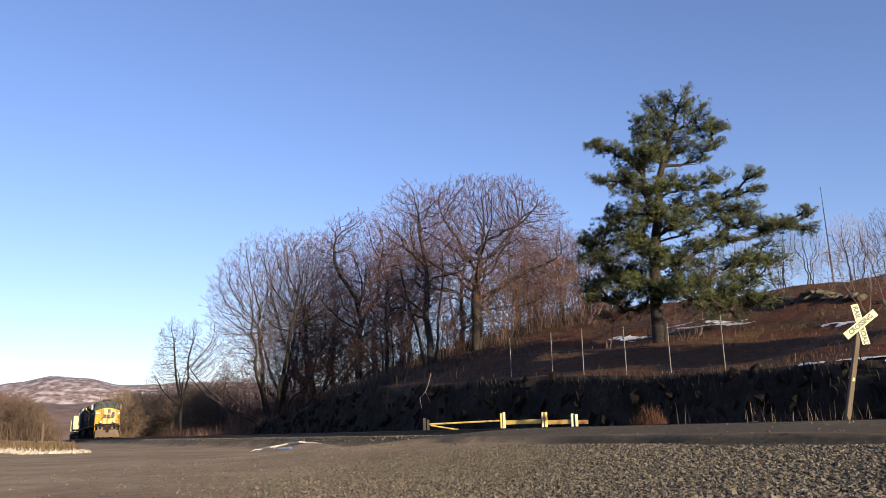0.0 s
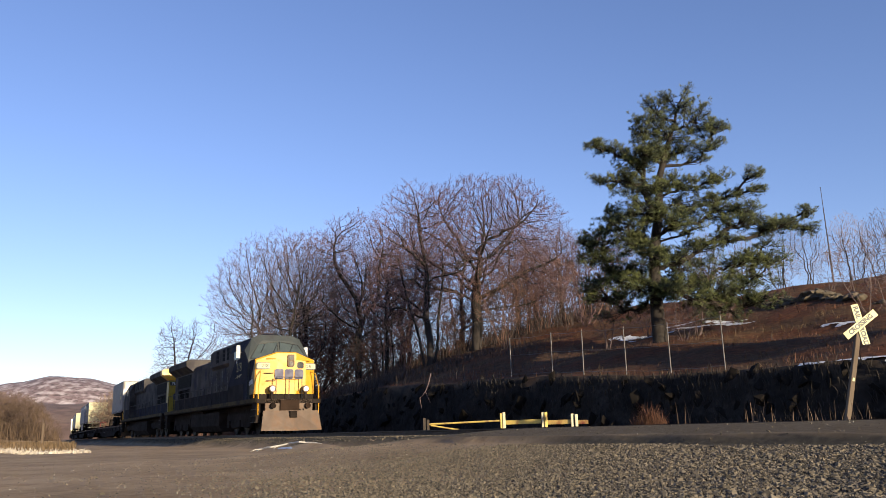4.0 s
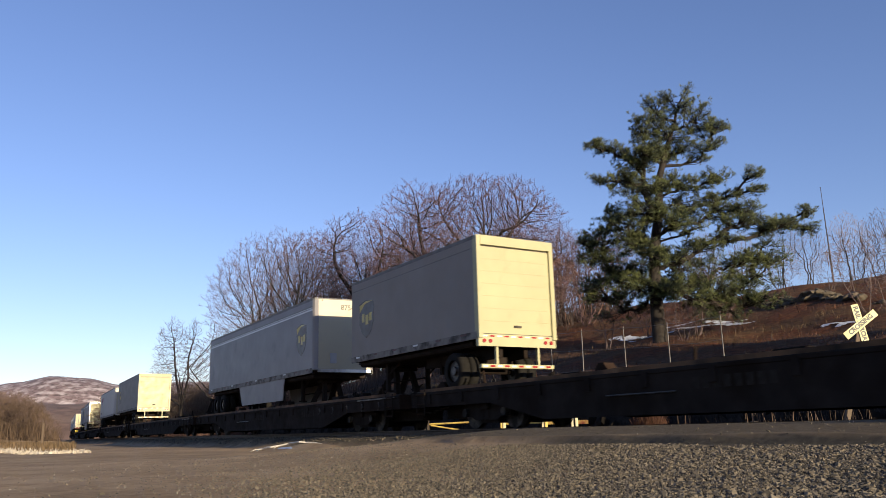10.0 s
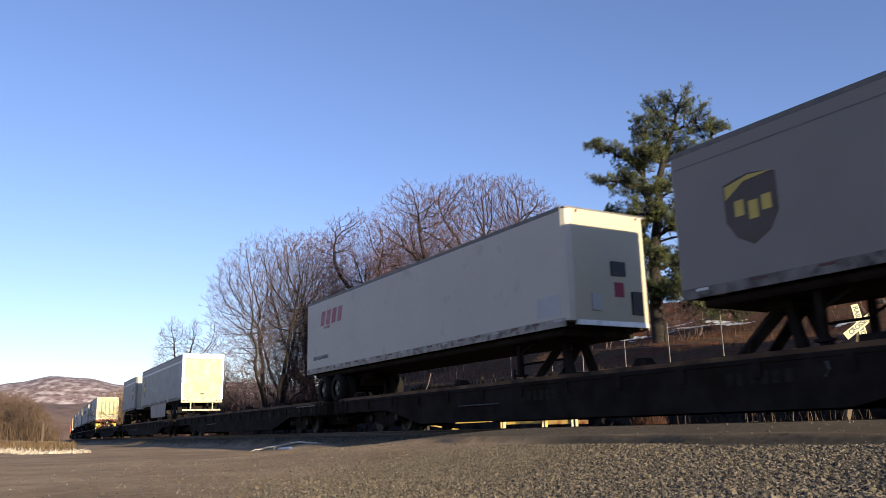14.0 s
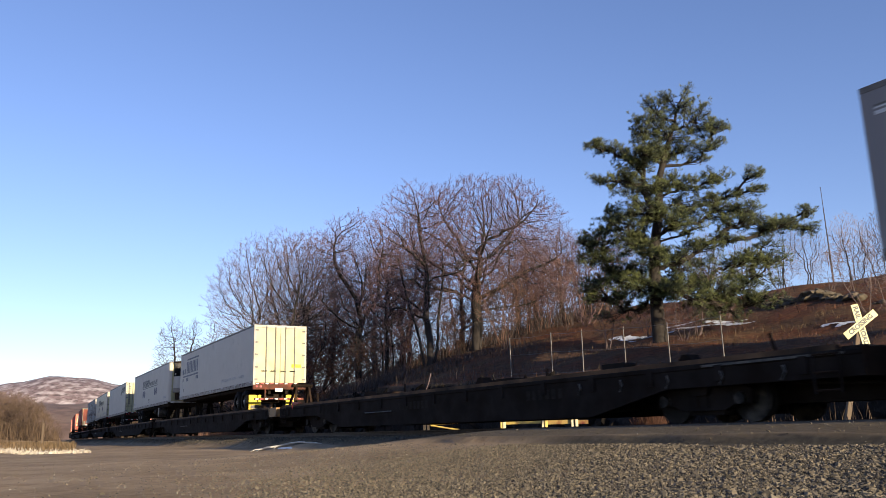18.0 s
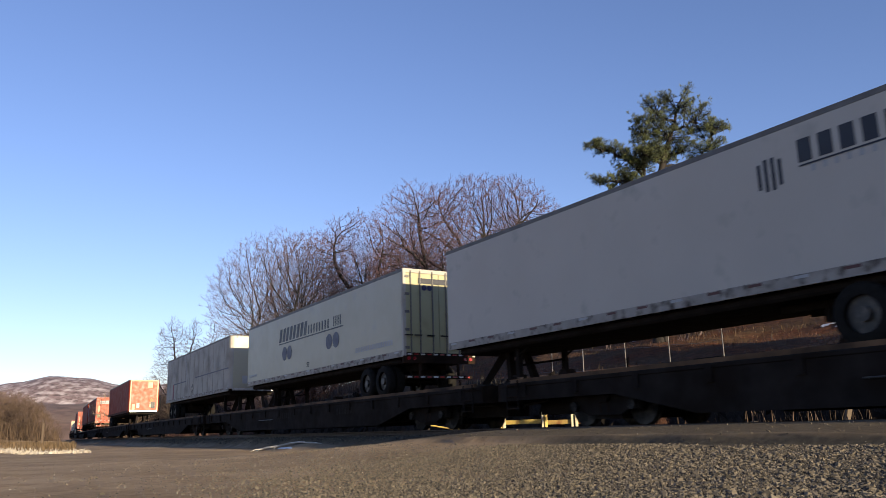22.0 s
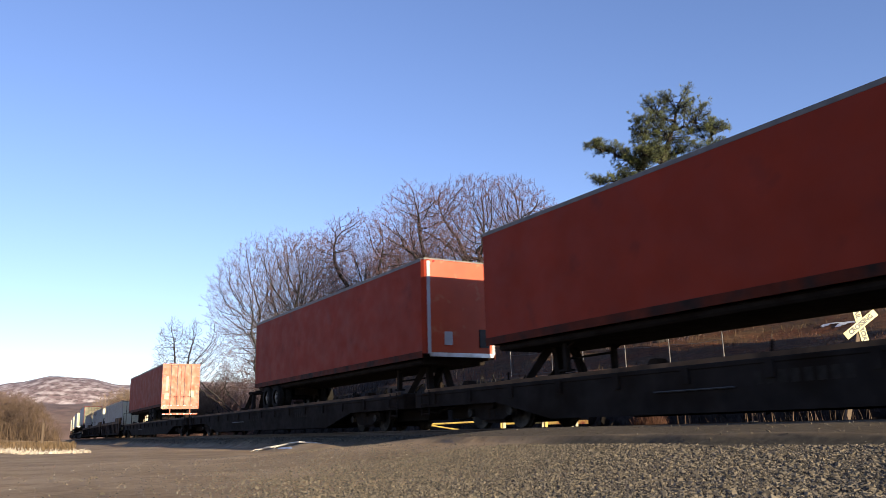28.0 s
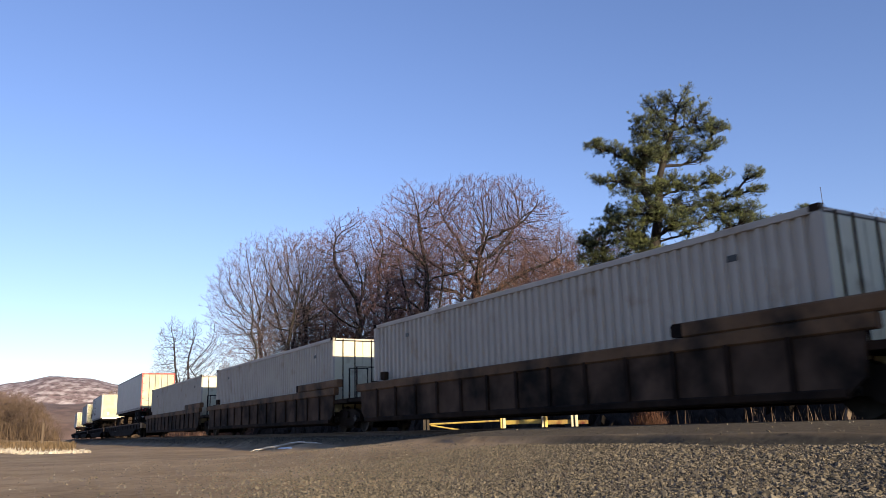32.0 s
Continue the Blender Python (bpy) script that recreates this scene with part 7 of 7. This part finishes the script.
def barrier_gate():
    """A low pipe gate with a diagonal brace beside posts and guard beams."""
    t = thing("barrier_gate", "low chipped yellow pipe gate and guard beams beyond the track", "gate")
    def at(u, z):
        k = (D_TRACK + 5.4 + 0.33 * (37 - u) + bend(u)) / (D_TRACK + 8.0 + bend(u))
        return track(u + 0.85, 8.0, z - 0.13) * k
    for u, mat, top in ((36.4, "tie", 0.60), (36.0, "tie", 0.52), (29.2, "gate_yellow", 0.70), (29.0, "gate_cream", 0.74), (26.15, "gate_cream", 0.68), (25.95, "gate_yellow", 0.68), (24.25, "gate_cream", 0.58), (24.0, "gate_cream", 0.56)):
        p = at(u, 0)
        part("post", Shape().soft(p.x - 0.062, p.x + 0.062, p.y - 0.062, p.y + 0.062, -0.7, top - 0.05, 0.015, "z"), mat, t)
    part("top_rail", Shape().rod([at(35.9, 0.42), at(29.3, 0.46)], 0.042, 8), "gate_yellow", t)
    part("brace", Shape().rod([at(35.7, 0.36), at(31.4, -0.05)], 0.038, 8), "gate_yellow", t)
    for a, b, z0, z1 in ((28.9, 26.3, 0.28, 0.46), (25.85, 24.35, 0.23, 0.40), (23.95, 23.3, 0.21, 0.36)):
        pts = [at(a, z0), at(b, z0), at(b, z1), at(a, z1)]
        n = Vector((-0.35, 0.93, 0)) * 0.07
        part("guard_beam", Shape().add(pts + [q + n for q in pts], [(0, 1, 2, 3), (7, 6, 5, 4), (0, 4, 5, 1), (1, 5, 6, 2), (2, 6, 7, 3), (3, 7, 4, 0)]), "gate_yellow" if a > 28 else "gate_chipped", t)


barrier_gate()


def fence():
    t = thing("chain_fence", "thin galvanised fence posts with slack strands along the bank top", "fence")
    tops = []
    places = [21.15, 23.96, 26.55, 29.45, 31.9, 35.6]
    for i, u in enumerate(places):
        v = 12.55 + 0.25 * nz(u, 0, 4, 31)
        p = on_ground(u, v)
        lean = Vector((0.03 * nz(u, 1, 2, 3), 0.02, 0))
        top = p + Vector((0, 0, 2.15)) + lean * 2
        part("post", Shape().rod([p - Vector((0, 0, 0.4)), top], 0.024, 8), "galv", t)
        tops.append((p, top))
    for f in (0.97, 0.55, 0.08):
        for (p0, t0), (p1, t1) in zip(tops, tops[1:]):
            a, b = p0 + (t0 - p0) * f, p1 + (t1 - p1) * f
            part("strand", Shape().rod([a, (a + b) / 2 - Vector((0, 0, 0.05)), b], 0.009, 4), "galv", t)


fence()
MAST_FOOT = on_ground(*at_picture(26.27, 80))
MAST_TALL = 21.2 - MAST_FOOT.z
mast = thing("radio_mast", "thin radio mast on the hilltop", "mast", "", Matrix.Translation(MAST_FOOT) @ Matrix.Rotation(radians(-0.4), 4, "Y"))
part("mast_tube", Shape().rod([(0, 0, -0.5), (0, 0, 4.0)], 0.085, 8).rod([(0, 0, 4.0), (0, 0, MAST_TALL - 2)], 0.06, 6, 0.04), "rail_dark", mast)
part("whip", Shape().rod([(0, 0, MAST_TALL - 2), (0, 0, MAST_TALL)], 0.03, 5), "rail_dark", mast)


def boulder(seed, size, rough=1):
    rng = random.Random(seed)
    bm = bmesh.new()
    bmesh.ops.create_icosphere(bm, subdivisions=rough, radius=1)
    off = rng.uniform(0, 50)
    for v in bm.verts:
        d = 1 + 0.75 * noise.noise(v.co * 1.1 + Vector((off, 0, 0))) + 0.26 * noise.noise(v.co * 3.2 + Vector((0, off, 0))) + 0.14 * noise.noise(v.co * 7.5 + Vector((0, 0, off)))
        v.co = Vector((v.co.x * d * size[0], v.co.y * d * size[1], v.co.z * d * size[2]))
    me = bpy.data.meshes.new("rock")
    bm.to_mesh(me)
    bm.free()
    return me


def rocks():
    shapes = [boulder(k, (0.6, 0.5, 0.45)) for k in range(6)]
    rng = random.Random(4)
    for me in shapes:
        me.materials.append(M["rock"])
    face = tagged(new("rock_cut"), "broken rock face of the cut below the fence, shade in its colour", "rock face", kind="structure")
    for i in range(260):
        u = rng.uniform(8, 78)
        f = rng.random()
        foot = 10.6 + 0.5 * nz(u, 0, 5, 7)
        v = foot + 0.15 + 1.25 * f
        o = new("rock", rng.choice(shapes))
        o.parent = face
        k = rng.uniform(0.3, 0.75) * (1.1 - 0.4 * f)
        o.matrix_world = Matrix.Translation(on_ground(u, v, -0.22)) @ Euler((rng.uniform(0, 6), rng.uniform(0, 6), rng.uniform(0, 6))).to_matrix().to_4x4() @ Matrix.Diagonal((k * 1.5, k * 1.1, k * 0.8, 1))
    pale = [boulder(40 + k, (0.8, 0.65, 0.42), 3) for k in range(3)]
    for me in pale:
        me.materials.append(M["pale_rock"])
    for u, v, k in ((34.6, 33.6, 0.8), (33.5, 33.4, 1.1), (32.9, 32.6, 0.7), (32.2, 33.0, 1.0), (31.2, 33.2, 1.15), (30.5, 32.4, 0.7), (29.8, 32.9, 1.05), (28.9, 32.4, 0.9), (28.2, 31.6, 0.6), (27.4, 31.4, 0.95), (26.4, 31.0, 0.7), (24.9, 30.2, 0.6), (18.6, 10.9, 0.7), (31.6, 11.0, 0.6), (19.6, 10.8, 0.45)):
        o = tagged(new("boulder", rng.choice(pale)), "pale lichen-covered boulder on the slope", "rock", "pale boulders")
        o.matrix_world = upright(u, v, rng.uniform(0, 6), -0.12) @ Matrix.Diagonal((k, k, k, 1))


rocks()


def snow_patch(u0, v0, lu, lv, seed, lift=0.03, holes=0.1):
    """A thin broken sheet of old snow lying on the ground."""
    rng = random.Random(seed)
    n, m = max(int(lu / 0.16), 6), max(int(lv / 0.16), 4)
    pts, fs = [], []
    for i in range(n + 1):
        for j in range(m + 1):
            u, v = u0 + lu * (i / n - 0.5), v0 + lv * (j / m - 0.5)
            pts.append(on_ground(u, v, lift * (1.6 - 1.2 * (2 * j / m - 1) ** 2) + 0.03 * nz(u, v, 0.4, seed)))
    for i in range(n):
        for j in range(m):
            a, b = 2 * i / n - 1, 2 * j / m - 1
            u, v = u0 + lu * a / 2, v0 + lv * b / 2
            if a * a + b * b + 0.9 * nz(u, v, 0.9, seed) + 0.6 * nz(u, v, 0.3, seed + 3) < 0.75 - holes:
                fs.append((i * (m + 1) + j, (i + 1) * (m + 1) + j, (i + 1) * (m + 1) + j + 1, i * (m + 1) + j + 1))
    me = big_mesh("snow_patch", pts, fs, "snow")
    return tagged(new("snow_patch", me), "thin broken patch of old snow on the ground", "snow", "patches of old snow", "stuff")


for k, (u, v, lu, lv) in enumerate(((38.5, 26.2, 5, 1.6), (36.0, 27.6, 5, 1.3), (33.2, 27.9, 5, 1.4), (41.2, 27.4, 5, 1.6), (17.0, 12.0, 2.6, 0.7), (15.2, 12.3, 3.4, 1.3), (13.4, 12.6, 3.5, 1.8), (23.5, 24.2, 3, 1.2), (38.6, 29.6, 5, 1.5), (34.6, 28.9, 4, 1.3), (42.2, 27.7, 4, 1.5), (40.2, 10.2, 1.4, 0.5), (42.4, 10.1, 0.8, 0.4))):
    snow_patch(u, v, lu, lv * 0.8, k, holes=0.25)
def snow_bank(shape, pts, half):
    """A low crusted bank of snow through places (u, v, height), with a ragged crest."""
    fine = []
    for a, b in zip(pts, pts[1:]):
        fine += [tuple(p + (q - p) * t / 6 for p, q in zip(a, b)) for t in range(6)]
    fine.append(pts[-1])
    v = []
    for k, (u, w, h) in enumerate(fine):
        n = fine[min(k + 1, len(fine) - 1)]
        m = fine[max(k - 1, 0)]
        d = Vector((n[0] - m[0], n[1] - m[1])).normalized()
        r = half * (1 + 0.7 * nz(k, 0, 2.2, 41)) * (0.35 if k in (0, len(fine) - 1) else 1)
        top = max(h * (1 + 0.45 * nz(k, 3, 1.4, 43)), 0.012)
        v += [on_ground(u - d.y * r, w + d.x * r, -0.03), on_ground(u - d.y * r * 0.4, w + d.x * r * 0.4, top * 0.8), on_ground(u, w, top), on_ground(u + d.y * r * 0.5, w - d.x * r * 0.5, top * 0.7), on_ground(u + d.y * r, w - d.x * r, -0.03)]
    shape.add(v, [(k * 5 + q, k * 5 + q + 1, k * 5 + q + 6, k * 5 + q + 5) for k in range(len(fine) - 1) for q in range(4)])


ridge_line = Shape()
snow_bank(ridge_line, [(26.1, -3.78, 0.015), (25.6, -3.8, 0.035), (25.0, -3.82, 0.03), (24.3, -3.95, 0.012)], 0.09)
tagged(new("snow_ridge", mesh_of("snow_ridge", ridge_line, "snow", True)), "thin white ridge of old snow along a rut", "snow")
bleached = thing("bleached_branch", "bleached white fallen branch lying on the gravel lot", "branch")
part("branch_wood", Shape().rod([on_ground(u, v, h) for u, v, h in ((27.57, -4.02, 0.01), (27.3, -4.03, 0.05), (26.95, -4.0, 0.06), (26.6, -4.0, 0.095), (26.33, -3.95, 0.09), (26.15, -3.7, 0.08), (25.9, -3.46, 0.095), (25.3, -3.5, 0.09), (24.87, -3.5, 0.075), (24.72, -3.32, 0.035), (24.4, -3.2, 0.03), (24.0, -3.1, 0.01))], 0.036, 7, 0.02), "bleached_wood", bleached)
for a, b, c in (((26.95, -4.0, 0.06), (26.8, -4.2, 0.06), (26.5, -4.35, 0.01)), ((26.2, -3.8, 0.08), (26.0, -3.95, 0.05), (25.7, -4.05, 0.0)), ((25.9, -3.46, 0.09), (25.6, -3.3, 0.10), (25.2, -3.2, 0.12)), ((27.3, -4.03, 0.05), (27.2, -4.2, 0.05), (27.1, -4.4, 0.0))):
    part("twig", Shape().rod([on_ground(*q) for q in (a, b, c)], 0.018, 5, 0.007), "bleached_wood", bleached)


# ---- loose stones ----
PALE_TUFTS = []


def stones(name, label, places, mat):
    """Many small angular stones in one mesh: places are (u, v, size)."""
    rng = np.random.RandomState(9)
    base = np.array([(x, y, z) for x in (-0.6, 0.6) for y in (-0.6, 0.6) for z in (-0.6, 0.6)])
    tri = np.array(((0, 1, 3), (0, 3, 2), (4, 6, 7), (4, 7, 5), (0, 4, 5), (0, 5, 1), (2, 3, 7), (2, 7, 6), (0, 2, 6), (0, 6, 4), (1, 5, 7), (1, 7, 3)))
    n = len(places)
    pts = np.zeros((n, 8, 3))
    for i, (u, v, s) in enumerate(places):
        q = base * rng.uniform(0.55, 1.3, (8, 3)) * s * rng.uniform(0.65, 1.15, 3)
        a, b, c = rng.uniform(0, 6.28, 3)
        rot = np.array(Euler((a, b, c)).to_matrix())
        p = on_ground(u, v, s * 0.22)
        pts[i] = q @ rot.T + np.array(p)
    faces = (tri[None] + 8 * np.arange(n)[:, None, None]).reshape(-1, 3)
    me = bpy.data.meshes.new(name)
    me.from_pydata(pts.reshape(-1, 3).tolist(), [], faces.tolist())
    me.materials.append(M[mat])
    return tagged(new(name, me), label, "stones", kind="stuff")


def scatter_stones():
    rng = random.Random(12)
    heap, fine, pale, bed = [], [], [], []
    while len(heap) < 52000:
        b, d = rng.uniform(-14, 32), 4.6 + 9.0 * rng.random() ** 1.1
        u, v = at_picture(b, d)
        edge = -5.2 + 0.3 * nz(u, v, 1.2, 41)
        w = (1 - smooth(8.0, 13.5, u + 0.55 * (v + 3.4) + 1.2 * nz(u, v, 1.5, 43))) * smooth(-3.0, 3.2, d * math.sin(radians(b)))
        if v < edge and rng.random() < w:
            heap.append((u, v, rng.uniform(0.009, 0.020) * (1.5 if rng.random() < 0.08 else 1) * (0.8 + 0.35 * smooth(2, 18, b))))
    while len(fine) < 21000:
        b, d = rng.uniform(-31, 30), 5.0 + 15 * rng.random() ** 1.4
        u, v = at_picture(b, d)
        if v < -3.2 and rng.random() < (0.04 + 0.96 * smooth(-22, -3, b)) * (0.08 + 0.92 * (1 - smooth(-5.6, -5.0, v))):
            fine.append((u, v, rng.uniform(0.006, 0.016) * (1.9 if rng.random() < 0.02 else 1)))
    for _ in range(150):
        b, d = rng.uniform(-31, 30), 5.2 + 13 * rng.random()
        u, v = at_picture(b, d)
        if v < -2.8:
            pale.append((u, v, rng.uniform(0.005, 0.013)))
    for _ in range(7000):
        u, v = rng.uniform(16, 62), rng.choice((rng.uniform(-2.5, -1.35), rng.uniform(1.35, 3.9), rng.uniform(1.35, 3.9)))
        bed.append((u, v, rng.uniform(0.02, 0.036)))
    stones("ballast_heap", "coarse grey-brown ballast stones on the lot's edge", heap, "stone")
    stones("gravel", "fine loose gravel scattered over the lot", fine, "stone")
    stones("pale_gravel", "pale stone chips scattered over the lot", pale, "white_stuff")
    stones("track_ballast", "grey ballast along the rails", bed, "stone")
    white = []
    for _ in range(2600):
        f = rng.random()
        spot = (31 + 18 * f, -8.1 - 3.4 * f + rng.gauss(0, 0.30 + 0.5 * f))
        if math.atan2(track(*spot).x, track(*spot).y) < radians(-23.6):
            white.append((*spot, rng.uniform(0.03, 0.12)))
    blades_at = [(31 + 18 * f, -8.1 - 3.4 * f + rng.gauss(0, 0.4 + 0.5 * f), rng.uniform(0.05, 0.26)) for f in (rng.random() for _ in range(1300))]
    PALE_TUFTS.extend(q for q in blades_at if math.atan2(track(q[0], q[1]).x, track(q[0], q[1]).y) < radians(-23.8))
    stones("white_rubble", "band of pale broken rubble beside the lot", white, "white_stuff")


scatter_stones()


# ---- grass and brush ----
def blades(name, label, mat, places, wide=0.02, bent=0.35, seed=1):
    """Grass, reeds or stems: thin tapering blades; places are (u, v, height)."""
    rng = random.Random(seed)
    pts, fs = [], []
    for u, v, h in places:
        p = on_ground(u, v, -0.03)
        a = rng.uniform(0, 6.28)
        d = Vector((math.cos(a), math.sin(a), 0))
        s = Vector((-d.y, d.x, 0)) * wide * rng.uniform(0.6, 1.3)
        b = rng.uniform(0.1, bent)
        m = p + d * h * b * 0.35 + Vector((0, 0, h * 0.6))
        q = p + d * h * b + Vector((0, 0, h))
        k = len(pts)
        pts += [p - s, p + s, m + s * 0.7, m - s * 0.7, q]
        fs += [(k, k + 1, k + 2, k + 3), (k + 3, k + 2, k + 4)]
    return tagged(new(name, big_mesh(name, pts, fs, mat)), label, "undergrowth", kind="stuff")


def undergrowth():
    rng = random.Random(15)
    slope, rusty, dark, reeds, left, straw, thicket, russet = [], [], [], [], [], [], [], []
    for _ in range(17000):
        b, d = rng.uniform(-4, 31), rng.uniform(31, 70)
        u, v = at_picture(b, d)
        if v > 12.3:
            (rusty if nz(u, v, 5, 51) > -0.05 else slope).append((u, v, rng.uniform(0.04, 0.20) * (2.4 if nz(u, v, 1.6, 57) > 0.25 else 1)))
    # a band of shade-darkened brambles, up to the top of the cut
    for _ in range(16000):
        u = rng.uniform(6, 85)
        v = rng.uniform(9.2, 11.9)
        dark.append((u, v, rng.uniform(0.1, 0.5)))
    for c, n, h in ((20.4, 8, 1.3), (17.2, 26, 1.25), (16.0, 16, 1.1), (14.8, 18, 1.1), (13.8, 16, 1.1), (18.6, 8, 0.8)):
        for _ in range(n):
            reeds.append((rng.gauss(c, 0.22), rng.gauss(9.2, 0.4), h * rng.uniform(0.4, 1.1)))
    for _ in range(26000):
        b = rng.uniform(-31, -17)
        d = rng.uniform(100, 175)
        u, v = at_picture(b, d)
        if v < -5.5 and b < -25.2 + 0.9 * nz(b, d, 3, 5):
            left.append((u, v, rng.uniform(0.6, 3.6) * (0.55 + 0.45 * smooth(-24.6, -27, b))))
    for _ in range(15000):
        b, d = rng.uniform(-22.8, -12), rng.uniform(122, 172)
        u, v = at_picture(b, d)
        if v > 4.5:
            left.append((u, v, rng.uniform(0.8, 4.6) * (0.8 + 0.5 * nz(b * 2, 0, 1.3, 71)) * (1 - 0.4 * smooth(-17, -13, b))))
    for _ in range(7000):
        u = rng.uniform(36, 110)
        v = -8.4 - 0.03 * (u - 40) + rng.gauss(0, 1.7)
        if v < -5 and v > -8.6 - 0.19 * (u - 31) and math.atan2(track(u, v).x, track(u, v).y) < radians(-24.4):
            straw.append((u, v, rng.uniform(0.15, 0.5)))
    for _ in range(34000):
        b = rng.uniform(-22.6, -3)
        d = rng.uniform(84, 135) if b < -8 else rng.uniform(64, 100)
        u, v = at_picture(b, d)
        if v > 6.0:
            (russet if b < -10.5 else thicket).append((u, v, rng.uniform(0.3, 1.9) * (0.9 if b < -14 else 0.7)))
    for _ in range(16000):
        b, d = rng.uniform(-5, 12.5), rng.uniform(76, 108)
        (thicket if rng.random() < 0.8 else russet).append((*at_picture(b, d), rng.uniform(0.4, 2.4)))
    for _ in range(8000):
        b, d = rng.uniform(-15, 7), rng.uniform(92, 124)
        russet.append((*at_picture(b, d), rng.uniform(0.8, 3.6)))
    for _ in range(14000):
        b, d = rng.uniform(-9, 26), rng.uniform(40 if rng.random() < 0.3 else 57, 80)
        u, v = at_picture(b, d)
        if v > 13 and rng.random() > 0.97 * smooth(1, 8, b) and nz(u, v, 4, 53) > -0.1:
            thicket.append((u, v, rng.uniform(0.2, 0.8)))
    blades("dry_grass", "dry straw-coloured grass on the hillside", "dry_grass", slope, 0.010, 1.8, 2)
    blades("rusty_grass", "rust-brown dead bracken on the hillside", "rust_leaf", rusty, 0.011, 1.8, 3)
    blades("bank_brush", "brambles over the rock cut, the bank's shade in their colour", "brush_dark", dark, 0.02, 0.9, 4)
    blades("dead_reeds", "dead tan reeds at the foot of the bank", "brush", reeds, 0.018, 0.3, 5)
    blades("far_brush", "tall brown brush at the edge of the lot", "brush", left, 0.022, 1.6, 6)
    blades("straw", "sunlit straw grass by the line", "dry_grass", straw, 0.03, 0.7, 7)
    blades("pale_straw", "bleached straw tufts among the pale rubble", "pale_straw", PALE_TUFTS, 0.014, 1.2, 11)
    blades("thicket", "brown thicket of stems beyond the line", "twig_dark", thicket, 0.02, 0.9, 8)
    blades("russet_thicket", "russet-brown undergrowth beneath the bare trees", "russet_brush", russet, 0.022, 1.2, 12)
    bush = []
    for _ in range(900):
        a, r = rng.uniform(0, 6.28), rng.random() ** 0.6
        bush.append((22.5 + 0.75 * r * math.cos(a), 9.6 + 0.5 * r * math.sin(a), rng.uniform(0.5, 1.45) * (1.1 - 0.5 * r)))
    blades("rusty_bush", "rust-red leafless bush at the foot of the bank", "rust_leaf", bush, 0.016, 0.55, 9)


undergrowth()
rng = random.Random(99)
for i in range(58):
    b = rng.uniform(-31.5, -26.1)
    bare_tree("bush", *at_picture(b, rng.uniform(104, 158)), "rounded brown bare shrub beside the line", rng.uniform(0, 6), rng.uniform(0.75, 1.25) * (0.62 + 0.42 * smooth(-26.0, -28.0, b)), rng.choice(("brush", "brush", "twig_pale")), "bare shrubs beside the line")
for i in range(62):
    b = rng.uniform(-22.3, -13.5)
    bare_tree("bush", *at_picture(b, rng.uniform(112, 165)), "tall brown bare shrub at the edge of the wood", rng.uniform(0, 6), rng.uniform(0.7, 1.55) * (1 - 0.3 * smooth(-18, -14, b)), rng.choice(("tan_brush", "tan_brush", "russet_brush")), "bare shrubs along the wood's edge")
marker = thing("marker_post", "thin pale wooden post in the straw grass", "post", "", upright(*at_picture(-26.3, 62)))
part("stake", Shape().soft(-0.06, 0.06, -0.06, 0.06, -0.3, 1.65, 0.01, "z"), "post_wood", marker)
strand = thing("wire_fence", "sagging pale wire strung beside the straw grass", "fence")
ws = [on_ground(*at_picture(b, 64), 0.55 - 0.05 * (b + 29) ) for b in (-31, -29.4, -27.6, -26.3, -24.8)]
part("wire", Shape().rod(ws, 0.035, 5), "post_wood", strand)
for p in ws[::2]:
    part("picket", Shape().rod([p - Vector((0, 0, 1.0)), p + Vector((0, 0, 0.1))], 0.04, 5), "post_wood", strand)
snag = thing("fallen_branch", "pale bare branch hanging over the rock cut", "branch", "", upright(42.9, 11.4))
part("branch_wood", Shape().rod([(0.2, 0, 1.8), (0.05, 0, 1.2), (-0.15, -0.1, 0.7), (0.1, -0.2, 0.1), (0.5, -0.3, -0.4), (0.9, -0.3, -1.1)], 0.035, 5, 0.015).rod([(-0.15, -0.1, 0.7), (-0.5, -0.1, 0.3), (-0.4, -0.2, -0.3)], 0.02, 5), "twig_pale", snag)



# ---- what moves ----
def motions():
    for ob, s, half, turned in moving:
        rows = []
        for k in range(33):
            t = float(k)
            u = s - SPEED * (t - 16) + 0.0014 * (t - 16) ** 2
            a, b = track(u - half), track(u + half)
            mid, way = (a + b) / 2, a - b
            yaw = math.degrees(math.atan2(way.y, way.x)) + (180 if turned else 0)
            rows.append((t, pose(mid.x, mid.y, 0, 0, 0, yaw)))
        walk(ob, rows)


motions()
